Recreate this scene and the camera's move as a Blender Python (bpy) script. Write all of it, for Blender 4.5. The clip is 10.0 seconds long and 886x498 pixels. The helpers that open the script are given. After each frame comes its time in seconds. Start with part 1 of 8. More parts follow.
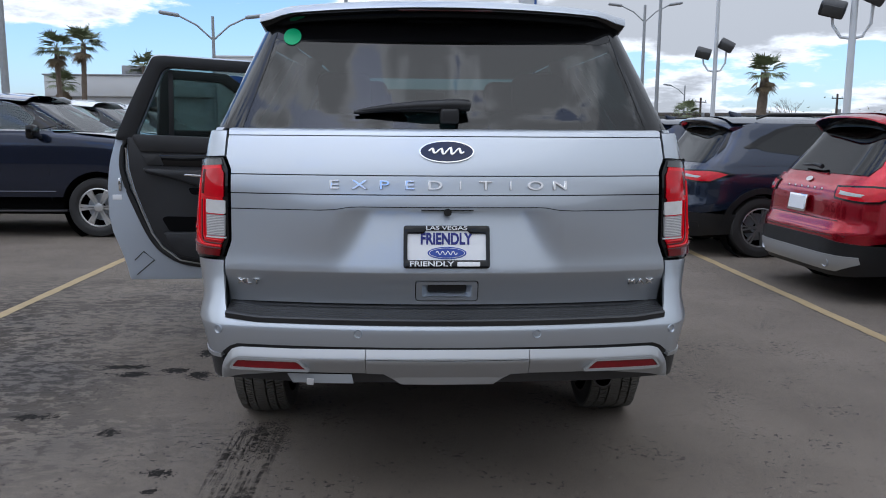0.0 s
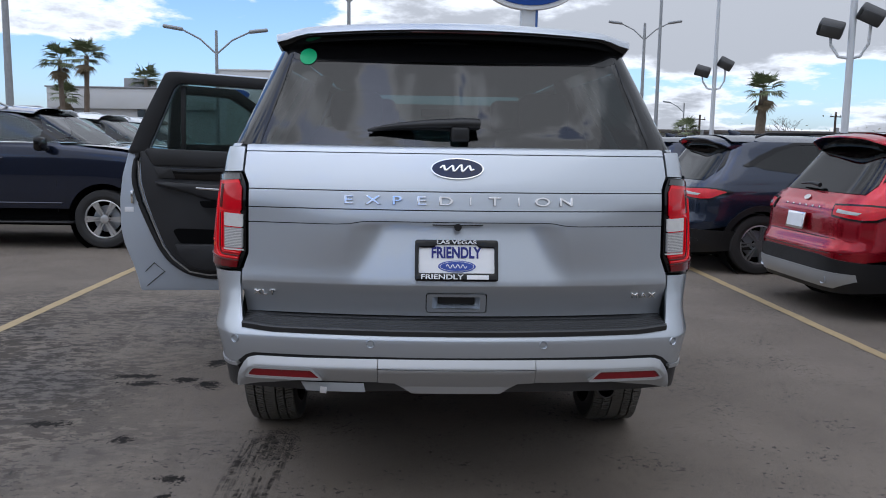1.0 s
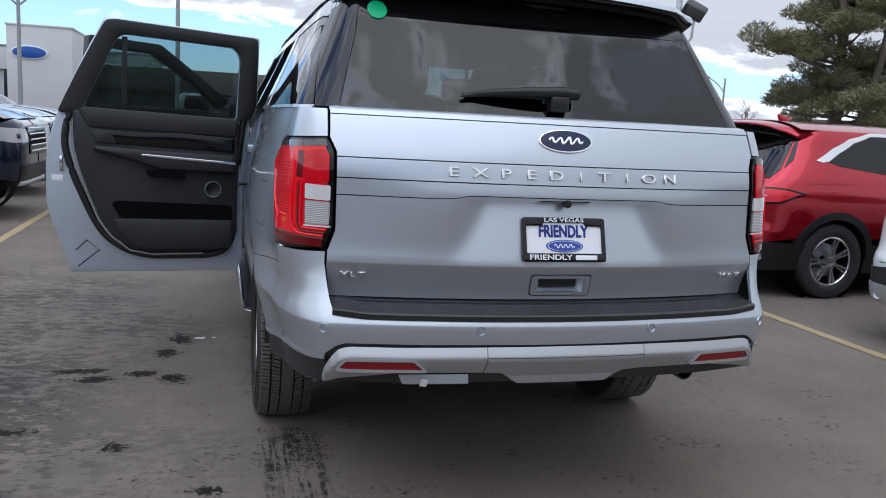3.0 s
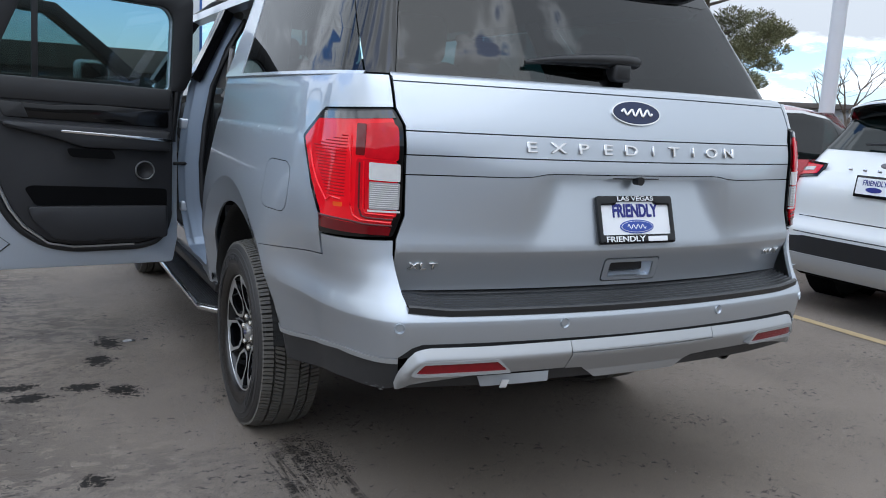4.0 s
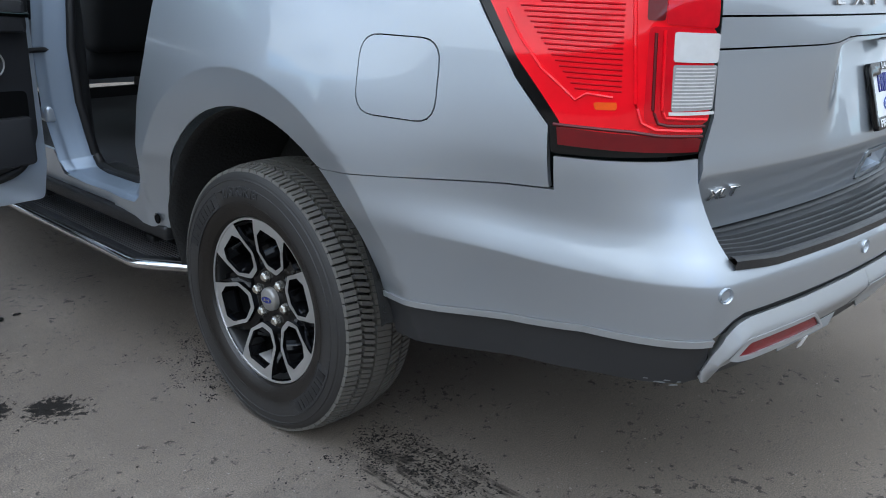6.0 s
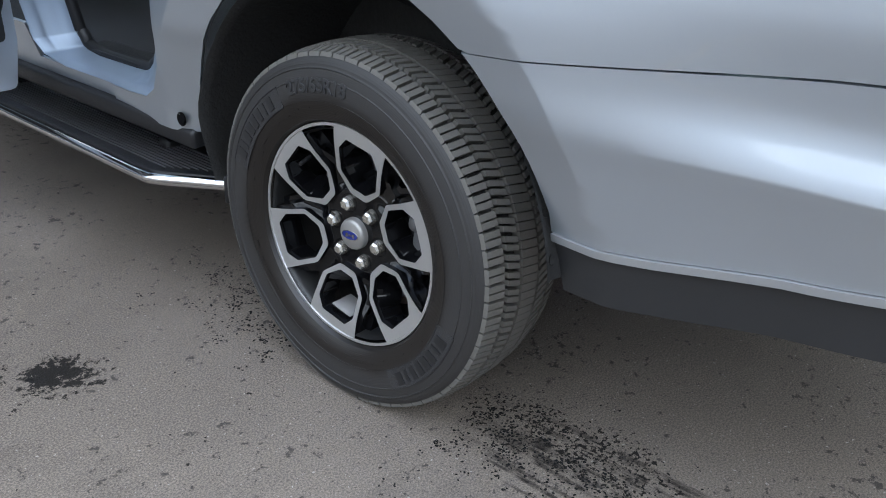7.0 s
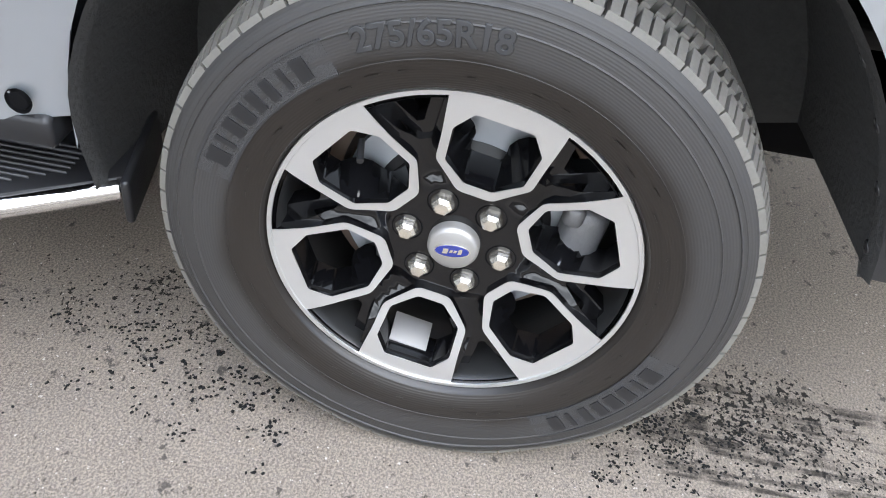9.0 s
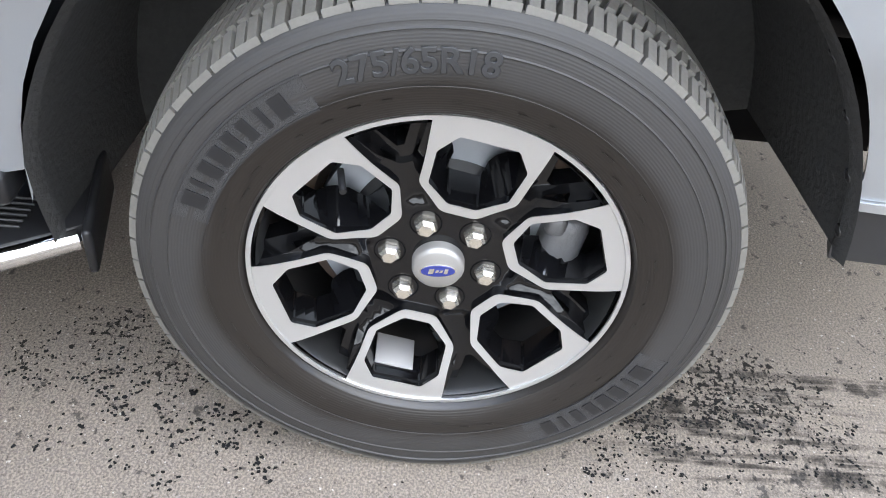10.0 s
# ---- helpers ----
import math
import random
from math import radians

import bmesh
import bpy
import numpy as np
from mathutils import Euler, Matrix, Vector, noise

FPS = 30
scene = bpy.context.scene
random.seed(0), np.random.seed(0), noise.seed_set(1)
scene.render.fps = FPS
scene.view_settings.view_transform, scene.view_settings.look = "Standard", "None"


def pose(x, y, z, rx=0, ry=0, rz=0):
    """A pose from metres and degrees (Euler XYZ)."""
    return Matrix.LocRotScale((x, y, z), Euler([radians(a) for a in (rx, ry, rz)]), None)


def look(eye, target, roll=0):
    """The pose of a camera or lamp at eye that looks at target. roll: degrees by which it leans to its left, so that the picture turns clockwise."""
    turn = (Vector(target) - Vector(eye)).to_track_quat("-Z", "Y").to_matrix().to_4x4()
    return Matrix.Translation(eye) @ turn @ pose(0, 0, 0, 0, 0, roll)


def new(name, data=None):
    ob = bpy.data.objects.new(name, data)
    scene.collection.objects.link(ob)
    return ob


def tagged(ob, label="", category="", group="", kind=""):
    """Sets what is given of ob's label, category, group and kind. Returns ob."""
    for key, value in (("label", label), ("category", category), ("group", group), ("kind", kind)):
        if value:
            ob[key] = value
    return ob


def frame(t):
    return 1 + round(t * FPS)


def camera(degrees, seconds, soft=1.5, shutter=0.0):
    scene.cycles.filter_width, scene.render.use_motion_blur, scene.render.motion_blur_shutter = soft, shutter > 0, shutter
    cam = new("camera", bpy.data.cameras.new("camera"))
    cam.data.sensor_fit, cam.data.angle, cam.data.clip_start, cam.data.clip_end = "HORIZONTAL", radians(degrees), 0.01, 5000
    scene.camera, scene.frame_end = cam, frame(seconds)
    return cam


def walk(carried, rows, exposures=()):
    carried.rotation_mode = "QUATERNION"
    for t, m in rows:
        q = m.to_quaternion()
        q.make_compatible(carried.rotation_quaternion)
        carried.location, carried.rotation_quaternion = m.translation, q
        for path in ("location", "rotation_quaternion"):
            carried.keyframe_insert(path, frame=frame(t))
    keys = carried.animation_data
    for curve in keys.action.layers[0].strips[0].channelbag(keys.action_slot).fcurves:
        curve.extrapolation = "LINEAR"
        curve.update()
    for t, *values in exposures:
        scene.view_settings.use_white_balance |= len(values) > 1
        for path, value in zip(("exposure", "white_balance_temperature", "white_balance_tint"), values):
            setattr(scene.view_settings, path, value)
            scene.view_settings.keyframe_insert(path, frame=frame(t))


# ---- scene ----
cam = camera(57.0, 10.0, soft=1.0)
PATH = [
    (0, (-0.124, -2.945, 1.503), (-0.054, -0.968, 1.21), 0.4),
    (0.5, (-0.148, -3.037, 1.513), (-0.077, -1.056, 1.243), 0.6),
    (1, (-0.172, -3.052, 1.515), (-0.099, -1.07, 1.257), 0.9),
    (1.5, (-0.262, -3.008, 1.504), (-0.17, -1.026, 1.249), 1.4),
    (2, (-0.492, -2.84, 1.482), (-0.302, -0.866, 1.227), 1.7),
    (2.5, (-0.836, -2.719, 1.474), (-0.478, -0.77, 1.204), 2.5),
    (3, (-1.224, -2.625, 1.451), (-0.685, -0.723, 1.151), 3.0),
    (3.2, (-1.357, -2.546, 1.436), (-0.762, -0.665, 1.11), 2.6),
    (4.3, (-2.017, -1.839, 1.389), (-0.957, -0.176, 1.055), 3.5),
    (4.5, (-2.104, -1.715, 1.402), (-0.965, -0.107, 1.061), 3.5),
    (5, (-2.186, -1.297, 1.368), (-0.962, 0.24, 0.995), 2.6),
    (5.5, (-2.238, -0.896, 1.338), (-0.954, 0.577, 0.914), 3.0),
    (6, (-2.3, -0.487, 1.31), (-0.892, 0.785, 0.678), 1.5),
    (6.2, (-2.282, -0.343, 1.283), (-0.887, 0.896, 0.564), 0.8),
    (7.3, (-2.062, 0.466, 1.143), (-0.648, 1.513, 0.192), 2.5),
    (7.5, (-2.052, 0.615, 1.149), (-0.613, 1.583, 0.152), 1.6),
    (8, (-1.987, 0.912, 1.124), (-0.463, 1.649, 0.059), 2.8),
    (8.5, (-1.884, 1.172, 1.105), (-0.415, 1.673, -0.157), 2.9),
    (9, (-1.83, 1.343, 1.101), (-0.302, 1.453, -0.185), 7.7),
    (9.5, (-1.814, 1.463, 1.11), (-0.288, 1.353, -0.178), 7.4),
    (10, (-1.801, 1.44, 1.121), (-0.278, 1.342, -0.172), 7.2),
]
EXPOSURE = [(0.0, 0.60, 5900, 10), (1.0, 0.54, 5930, 11), (2.5, 0.72, 5950, 11), (3.2, 0.88, 5900, 10), (4.5, 1.14, 5880, 6), (5.5, 1.26, 5840, 5), (6.2, 1.40, 5680, 4), (7.5, 2.10, 5900, 7), (8.0, 2.36, 6050, 7), (8.5, 2.78, 6150, 7), (9.0, 3.04, 6150, 8), (10.0, 3.04, 6150, 8)]
walk(cam, [(t, look(eye, target, roll)) for t, eye, target, roll in PATH], EXPOSURE)

# ---- world, sun ----
SUN_EL, SUN_AZ = 66.0, -150.0
world = bpy.data.worlds.new("sky")
scene.world = world
world.use_nodes = True
wt = world.node_tree
wt.nodes.clear()


def wn(kind, **kw):
    n = wt.nodes.new(kind)
    for k, v in kw.items():
        n.inputs[k].default_value = v
    return n


def wmath(op, a, b=None, clamp=False):
    n = wt.nodes.new("ShaderNodeMath")
    n.operation, n.use_clamp = op, clamp
    for i, v in enumerate((a, b)):
        if v is None:
            continue
        if isinstance(v, (int, float)):
            n.inputs[i].default_value = v
        else:
            wt.links.new(v, n.inputs[i])
    return n.outputs[0]


def wmix(fac, a, b):
    n = wt.nodes.new("ShaderNodeMix")
    n.data_type = "RGBA"
    for slot, v in ((0, fac), (6, a), (7, b)):
        if isinstance(v, (int, float, tuple)):
            n.inputs[slot].default_value = v
        else:
            wt.links.new(v, n.inputs[slot])
    return n.outputs[2]


def wramp(v, lo, hi):
    n = wt.nodes.new("ShaderNodeMapRange")
    n.interpolation_type = "SMOOTHSTEP"
    wt.links.new(v, n.inputs[0])
    n.inputs[1].default_value, n.inputs[2].default_value = lo, hi
    return n.outputs[0]


sky = wt.nodes.new("ShaderNodeTexSky")
sky.sky_type, sky.sun_disc = "NISHITA", False
sky.sun_elevation, sky.sun_rotation = radians(SUN_EL), radians(SUN_AZ)
tc = wt.nodes.new("ShaderNodeTexCoord")
sep = wt.nodes.new("ShaderNodeSeparateXYZ")
wt.links.new(tc.outputs["Generated"], sep.inputs[0])
up = wmath("ADD", wmath("MAXIMUM", sep.outputs[2], 0.0), 0.22)
comb = wt.nodes.new("ShaderNodeCombineXYZ")
wt.links.new(wmath("DIVIDE", sep.outputs[0], up), comb.inputs[0])
wt.links.new(wmath("DIVIDE", sep.outputs[1], up), comb.inputs[1])
big = wn("ShaderNodeTexNoise", Scale=1.5, Detail=7.0, Roughness=0.60)
fine = wn("ShaderNodeTexNoise", Scale=4.5, Detail=5.0, Roughness=0.62)
shift = wt.nodes.new("ShaderNodeMapping")
shift.inputs["Location"].default_value = (2.6, 0.9, 0.0)
wt.links.new(comb.outputs[0], shift.inputs[0])
wt.links.new(shift.outputs[0], big.inputs["Vector"])
wt.links.new(shift.outputs[0], fine.inputs["Vector"])
# a thick cloud deck overhead and towards +x, open blue gaps low over the horizon
gap = wmath("MULTIPLY", wramp(sep.outputs[2], 0.12, 0.07), wramp(sep.outputs[2], 0.010, 0.035))
puffs = wmath("ADD", wmath("MULTIPLY", big.outputs[0], 1.6), -0.30)
cover = wmath("ADD", puffs, wmath("MULTIPLY", wramp(sep.outputs[0], 0.02, 0.30), 0.30))
cover = wmath("SUBTRACT", cover, wmath("MULTIPLY", gap, 0.32))
cover = wmath("SUBTRACT", cover, wmath("MULTIPLY", wramp(sep.outputs[0], -0.05, -0.40), 0.05))
cover = wmath("ADD", cover, wmath("MULTIPLY", wramp(sep.outputs[2], 0.03, 0.30), 0.13))
cover = wmath("ADD", cover, wmath("MULTIPLY", fine.outputs[0], 0.15))
cover = wmath("SUBTRACT", cover, wmath("MULTIPLY", wramp(sep.outputs[2], 0.55, 0.9), 0.15))
cover = wmath("ADD", cover, wmath("MULTIPLY", wramp(sep.outputs[0], -0.55, -0.80), 0.22))
patch = wn("ShaderNodeTexNoise", Scale=6.0, Detail=6.0, Roughness=0.55)
wt.links.new(shift.outputs[0], patch.inputs["Vector"])
cover = wmath("ADD", cover, wmath("MULTIPLY", wmath("MULTIPLY", wmath("SUBTRACT", patch.outputs[0], 0.47), wramp(sep.outputs[2], 0.45, 0.8)), 1.7))
mask = wramp(cover, 0.53, 0.63)
heavy = wmath("ADD", cover, wmath("MULTIPLY", fine.outputs[0], 0.22))
heavy = wmath("ADD", heavy, wmath("MULTIPLY", wramp(sep.outputs[1], -0.15, -0.60), 0.15))
heavy = wmath("SUBTRACT", heavy, wmath("MULTIPLY", wramp(sep.outputs[0], -0.50, -0.85), 0.14))
thick = wramp(heavy, 0.73, 0.92)
cloud = wmix(thick, (8.6, 8.75, 9.0, 1), (4.4, 4.5, 4.7, 1))
# the deck glows where the sun stands behind it
toward = wt.nodes.new("ShaderNodeVectorMath")
toward.operation = "DOT_PRODUCT"
wt.links.new(tc.outputs["Generated"], toward.inputs[0])
toward.inputs[1].default_value = (math.sin(radians(SUN_AZ)) * math.cos(radians(SUN_EL)), math.cos(radians(SUN_AZ)) * math.cos(radians(SUN_EL)), math.sin(radians(SUN_EL)))
glow = wt.nodes.new("ShaderNodeVectorMath")
glow.operation = "SCALE"
wt.links.new(cloud, glow.inputs[0])
# an overcast deck is brighter overhead than at the horizon
rise = wmath("ADD", wmath("MULTIPLY", wmath("MAXIMUM", sep.outputs[2], 0.0), 0.50), 0.80)
wt.links.new(wmath("MULTIPLY", rise, wmath("ADD", wmath("MULTIPLY", wramp(toward.outputs["Value"], 0.45, 1.0), 0.15), 1.0)), glow.inputs["Scale"])
cloud = glow.outputs[0]
dim = wt.nodes.new("ShaderNodeVectorMath")
dim.operation = "MULTIPLY"
wt.links.new(sky.outputs[0], dim.inputs[0])
dim.inputs[1].default_value = (0.92, 1.08, 1.36)
bg = wt.nodes.new("ShaderNodeBackground")
wt.links.new(wmix(mask, dim.outputs[0], cloud), bg.inputs[0])
bg.inputs[1].default_value = 0.10
wo = wt.nodes.new("ShaderNodeOutputWorld")
wt.links.new(bg.outputs[0], wo.inputs[0])

sun_data = bpy.data.lights.new("sun", "SUN")
sun_data.energy, sun_data.angle, sun_data.color = 0.45, radians(75), (1.0, 0.95, 0.87)
sun = new("sun", sun_data)
sun_from = Vector((math.sin(radians(SUN_AZ)) * math.cos(radians(SUN_EL)), math.cos(radians(SUN_AZ)) * math.cos(radians(SUN_EL)), math.sin(radians(SUN_EL))))
sun.matrix_world = look(sun_from * 50, (0, 0, 0))

# ---- materials ----
def mat(name, col, rough=0.5, metal=0.0, var=0.12, scale=8.0, bump=0.0, bscale=60.0, coat=0.0, spec=0.5, fine=0.0, fscale=200.0, trans=0.0, alpha=1.0, emit=None, rvar=0.0):
    """A principled surface with colour variation at two scales and fine relief."""
    m = bpy.data.materials.new(name)
    m.use_nodes = True
    nt = m.node_tree
    p = nt.nodes["Principled BSDF"]
    p.inputs["Roughness"].default_value, p.inputs["Metallic"].default_value = rough, metal
    p.inputs["Coat Weight"].default_value, p.inputs["Coat Roughness"].default_value = coat, 0.04
    p.inputs["Specular IOR Level"].default_value = spec
    p.inputs["Transmission Weight"].default_value, p.inputs["Alpha"].default_value = trans, alpha
    if emit:
        p.inputs["Emission Color"].default_value, p.inputs["Emission Strength"].default_value = (*emit[:3], 1), emit[3]
    tco = nt.nodes.new("ShaderNodeTexCoord")

    def nz(s, d):
        n = nt.nodes.new("ShaderNodeTexNoise")
        n.inputs["Scale"].default_value, n.inputs["Detail"].default_value = s, d
        nt.links.new(tco.outputs["Object"], n.inputs["Vector"])
        return n.outputs[0]

    def mix(fac, a, b):
        n = nt.nodes.new("ShaderNodeMix")
        n.data_type = "RGBA"
        nt.links.new(fac, n.inputs[0])
        for slot, v in ((6, a), (7, b)):
            if isinstance(v, tuple):
                n.inputs[slot].default_value = (*v[:3], 1)
            else:
                nt.links.new(v, n.inputs[slot])
        return n.outputs[2]

    lo, hi = tuple(c * (1 - var) for c in col), tuple(min(1, c * (1 + var)) for c in col)
    out = mix(nz(scale, 4.0), lo, hi)
    if fine:
        dark = mix(nz(fscale, 2.0), tuple(c * (1 - fine) for c in col), tuple(min(1, c * (1 + fine)) for c in col))
        n = nt.nodes.new("ShaderNodeMix")
        n.data_type, n.inputs[0].default_value = "RGBA", 0.5
        nt.links.new(out, n.inputs[6])
        nt.links.new(dark, n.inputs[7])
        out = n.outputs[2]
    nt.links.new(out, p.inputs["Base Color"])
    if rvar:
        r = nt.nodes.new("ShaderNodeMapRange")
        nt.links.new(nz(scale * 1.7, 5.0), r.inputs[0])
        r.inputs[3].default_value, r.inputs[4].default_value = max(0.02, rough - rvar), rough + rvar
        nt.links.new(r.outputs[0], p.inputs["Roughness"])
    if bump:
        b = nt.nodes.new("ShaderNodeBump")
        b.inputs["Strength"].default_value, b.inputs["Distance"].default_value = bump, 0.01
        nt.links.new(nz(bscale, 3.0), b.inputs["Height"])
        nt.links.new(b.outputs[0], p.inputs["Normal"])
    return m


def tinted_glass(name, col, clear, rough=0.01, ior=1.62):
    """Tinted pane: a dark clear film under a glossy surface."""
    m = bpy.data.materials.new(name)
    m.use_nodes = True
    nt = m.node_tree
    nt.nodes.clear()
    tr, gl, lw, fr, mx, out = (nt.nodes.new(k) for k in ("ShaderNodeBsdfTransparent", "ShaderNodeBsdfGlossy", "ShaderNodeLayerWeight", "ShaderNodeMath", "ShaderNodeMixShader", "ShaderNodeOutputMaterial"))
    rise = nt.nodes.new("ShaderNodeMath")
    tr.inputs[0].default_value = (*(c * clear for c in col), 1)
    gl.inputs["Roughness"].default_value = rough
    # mirror share of the pane: f0 head-on, rising to one along the surface
    f0 = ((ior - 1) / (ior + 1)) ** 2
    lw.inputs["Blend"].default_value = 0.5
    rise.operation, fr.operation = "POWER", "MULTIPLY_ADD"
    rise.inputs[1].default_value = 5.0
    fr.inputs[1].default_value = 1 - f0
    fr.inputs[2].default_value = f0
    nt.links.new(lw.outputs["Facing"], rise.inputs[0])
    nt.links.new(rise.outputs[0], fr.inputs[0])
    nt.links.new(fr.outputs[0], mx.inputs[0])
    nt.links.new(tr.outputs[0], mx.inputs[1])
    nt.links.new(gl.outputs[0], mx.inputs[2])
    nt.links.new(mx.outputs[0], out.inputs[0])
    return m


def car_paint(name, col, flake=0.75, rough=0.34, ior=1.5):
    m = mat(name, col, rough, flake, var=0.04, scale=1.5, coat=1.0, fine=0.05, fscale=900.0)
    m.node_tree.nodes["Principled BSDF"].inputs["Coat IOR"].default_value = ior
    m.node_tree.nodes["Principled BSDF"].inputs["Coat Roughness"].default_value = 0.012
    return m


SILVER = car_paint("silver_paint", (0.500, 0.540, 0.588), 0.80, 0.41, 1.55)
SILVER_INNER = mat("silver_base_coat", (0.54, 0.60, 0.68), 0.36, 0.5, var=0.04, scale=2.0, fine=0.05, fscale=800.0)
# darkened copy of the silver: the doorway's shade is in this colour
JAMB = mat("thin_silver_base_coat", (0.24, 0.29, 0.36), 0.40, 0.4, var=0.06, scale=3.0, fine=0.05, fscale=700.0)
SATIN = mat("satin_silver_plastic", (0.43, 0.44, 0.45), 0.38, 0.55, var=0.05, scale=3.0, fine=0.06, fscale=700.0)
CHROME = mat("chrome", (0.80, 0.80, 0.80), 0.08, 1.0, var=0.03, scale=12.0)
GREYMETAL = mat("machined_metal", (0.62, 0.62, 0.615), 0.32, 0.8, var=0.05, scale=20.0, fine=0.05, fscale=600.0)
GLOSSBLACK = mat("gloss_black", (0.004, 0.004, 0.0046), 0.08, 0.0, var=0.2, rvar=0.03, spec=0.45)
PLASTIC = mat("black_moulded_plastic", (0.009, 0.009, 0.010), 0.45, var=0.25, scale=5.0, bump=0.12, bscale=900.0, rvar=0.08)
GREYPLASTIC = mat("dark_grey_plastic", (0.023, 0.023, 0.024), 0.48, var=0.2, scale=4.0, bump=0.1, bscale=800.0, rvar=0.08)
# near-black that puts the shade of gaps, pockets and undersides into colour
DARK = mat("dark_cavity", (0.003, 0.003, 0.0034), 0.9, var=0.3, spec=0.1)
RUBBER = mat("tyre_rubber", (0.021, 0.0205, 0.021), 0.60, var=0.25, scale=6.0, bump=0.15, bscale=500.0, fine=0.25, fscale=300.0, rvar=0.1)
SHINYRUBBER = mat("dressed_rubber", (0.011, 0.0095, 0.008), 0.38, var=0.3, scale=5.0, bump=0.08, bscale=500.0, rvar=0.08)
SEAL = mat("rubber_seal", (0.010, 0.010, 0.011), 0.5, var=0.2)
GLASS_PRIVACY = tinted_glass("privacy_glass", (0.50, 0.78, 0.76), 0.12, ior=1.68)
GLASS_DOOR = tinted_glass("door_glass", (0.66, 0.76, 0.75), 0.85)
GLASS_CLEAR = tinted_glass("clear_glass", (0.78, 0.92, 0.90), 0.85)
RED_LENS = mat("red_lens", (0.98, 0.0, 0.010), 0.5, var=0.30, scale=14.0, coat=1.0, spec=0.05)
RED_DARK = mat("deep_red_lens", (0.60, 0.0, 0.010), 0.35, var=0.3, scale=22.0, coat=1.0, spec=0.05)
SMOKED_RED = mat("smoky_red_lens", (0.13, 0.001, 0.004), 0.25, var=0.3, scale=20.0, coat=1.0, spec=0.1)
RED_RIB = mat("dark_red_rib", (0.42, 0.0, 0.005), 0.55, var=0.2, spec=0.1)
GROOVE = mat("lamp_groove", (0.09, 0.001, 0.003), 0.4, var=0.2)
RED_REFLECTOR = mat("red_reflector", (0.17, 0.002, 0.006), 0.35, var=0.35, scale=60.0, spec=0.2, coat=0.7, bump=0.15, bscale=420.0)
WHITE_LENS = mat("white_lens", (0.80, 0.80, 0.80), 0.15, 0.2, var=0.12, scale=40.0, coat=1.0)
GREY_LENS = mat("grey_lens", (0.44, 0.44, 0.45), 0.2, 0.3, var=0.25, scale=60.0, coat=1.0)
SMOKED_LENS = mat("smoked_lens", (0.035, 0.036, 0.037), 0.08, var=0.2, coat=1.0)
WHITE = mat("white_plate", (0.86, 0.87, 0.89), 0.4, var=0.05)
BLUE_INK = mat("blue_ink", (0.008, 0.014, 0.20), 0.4, var=0.1)
BADGE_BLUE = mat("badge_blue", (0.004, 0.012, 0.055), 0.15, var=0.2, coat=0.4, spec=0.3)
GREEN_STICKER = mat("green_sticker", (0.0, 0.42, 0.16), 0.5, var=0.06)
UPHOLSTERY = mat("dark_upholstery", (0.012, 0.012, 0.013), 0.7, var=0.25, bump=0.2, bscale=500.0)
HEADLINER = mat("grey_headliner", (0.32, 0.31, 0.30), 0.9, var=0.08, bump=0.1, bscale=600.0)
TRIMGREY = mat("grey_pillar_trim", (0.30, 0.29, 0.28), 0.6, var=0.08)
DOORCARD = mat("door_card", (0.020, 0.0205, 0.023), 0.50, var=0.2, scale=6.0, bump=0.12, bscale=700.0, rvar=0.06)
RUSTY = mat("bare_brake_steel", (0.26, 0.20, 0.16), 0.5, 0.6, var=0.3, scale=14.0)
BRAKE = mat("brake_disc_steel", (0.46, 0.49, 0.53), 0.42, 0.7, var=0.15, scale=20.0)
ZINC = mat("zinc_caliper", (0.15, 0.15, 0.155), 0.5, 0.5, var=0.15, scale=30.0, bump=0.1, bscale=200.0)


# ---- mesh tools ----
def part(name, bm, material, parent, label=""):
    """Links a bmesh or mesh as one object under a thing."""
    me = bm
    if isinstance(bm, bmesh.types.BMesh):
        me = bpy.data.meshes.new(name)
        bm.to_mesh(me)
        bm.free()
    if material:
        me.materials.clear()
        me.materials.append(material)
    ob = new(name, me)
    ob.parent = parent
    if label:
        ob["label"] = label
    return ob


def thing(name, label, category, at=(0, 0, 0), rz=0.0, group="", kind=""):
    root = new(name)
    root.empty_display_size = 0.1
    root.matrix_world = pose(*at, 0, 0, rz)
    return tagged(root, label, category, group, kind)


def smooth(bm, angle=40.0):
    bm.normal_update()
    for f in bm.faces:
        f.smooth = True
    for e in bm.edges:
        if len(e.link_faces) != 2 or e.calc_face_angle(0.0) > radians(angle):
            e.smooth = False
    return bm


def mono(zs, vs):
    """Monotone cubic through the knots."""
    zs, vs = np.array(zs, float), np.array(vs, float)
    h, d = np.diff(zs), np.diff(vs) / np.diff(zs)
    m = np.concatenate(([d[0]], (d[1:] + d[:-1]) / 2, [d[-1]]))
    for i in range(len(d)):
        if d[i] == 0:
            m[i] = m[i + 1] = 0
        else:
            a, b = m[i] / d[i], m[i + 1] / d[i]
            if a < 0:
                m[i] = a = 0
            if b < 0:
                m[i + 1] = b = 0
            r = a * a + b * b
            if r > 9:
                m[i], m[i + 1] = 3 / math.sqrt(r) * a * d[i], 3 / math.sqrt(r) * b * d[i]

    def f(z):
        z = min(max(z, zs[0]), zs[-1])
        i = min(int(np.searchsorted(zs, z, "right")) - 1, len(h) - 1)
        t = (z - zs[i]) / h[i]
        return float((1 + 2 * t) * (1 - t) ** 2 * vs[i] + t * (1 - t) ** 2 * h[i] * m[i] + t * t * (3 - 2 * t) * vs[i + 1] + t * t * (t - 1) * h[i] * m[i + 1])

    return f


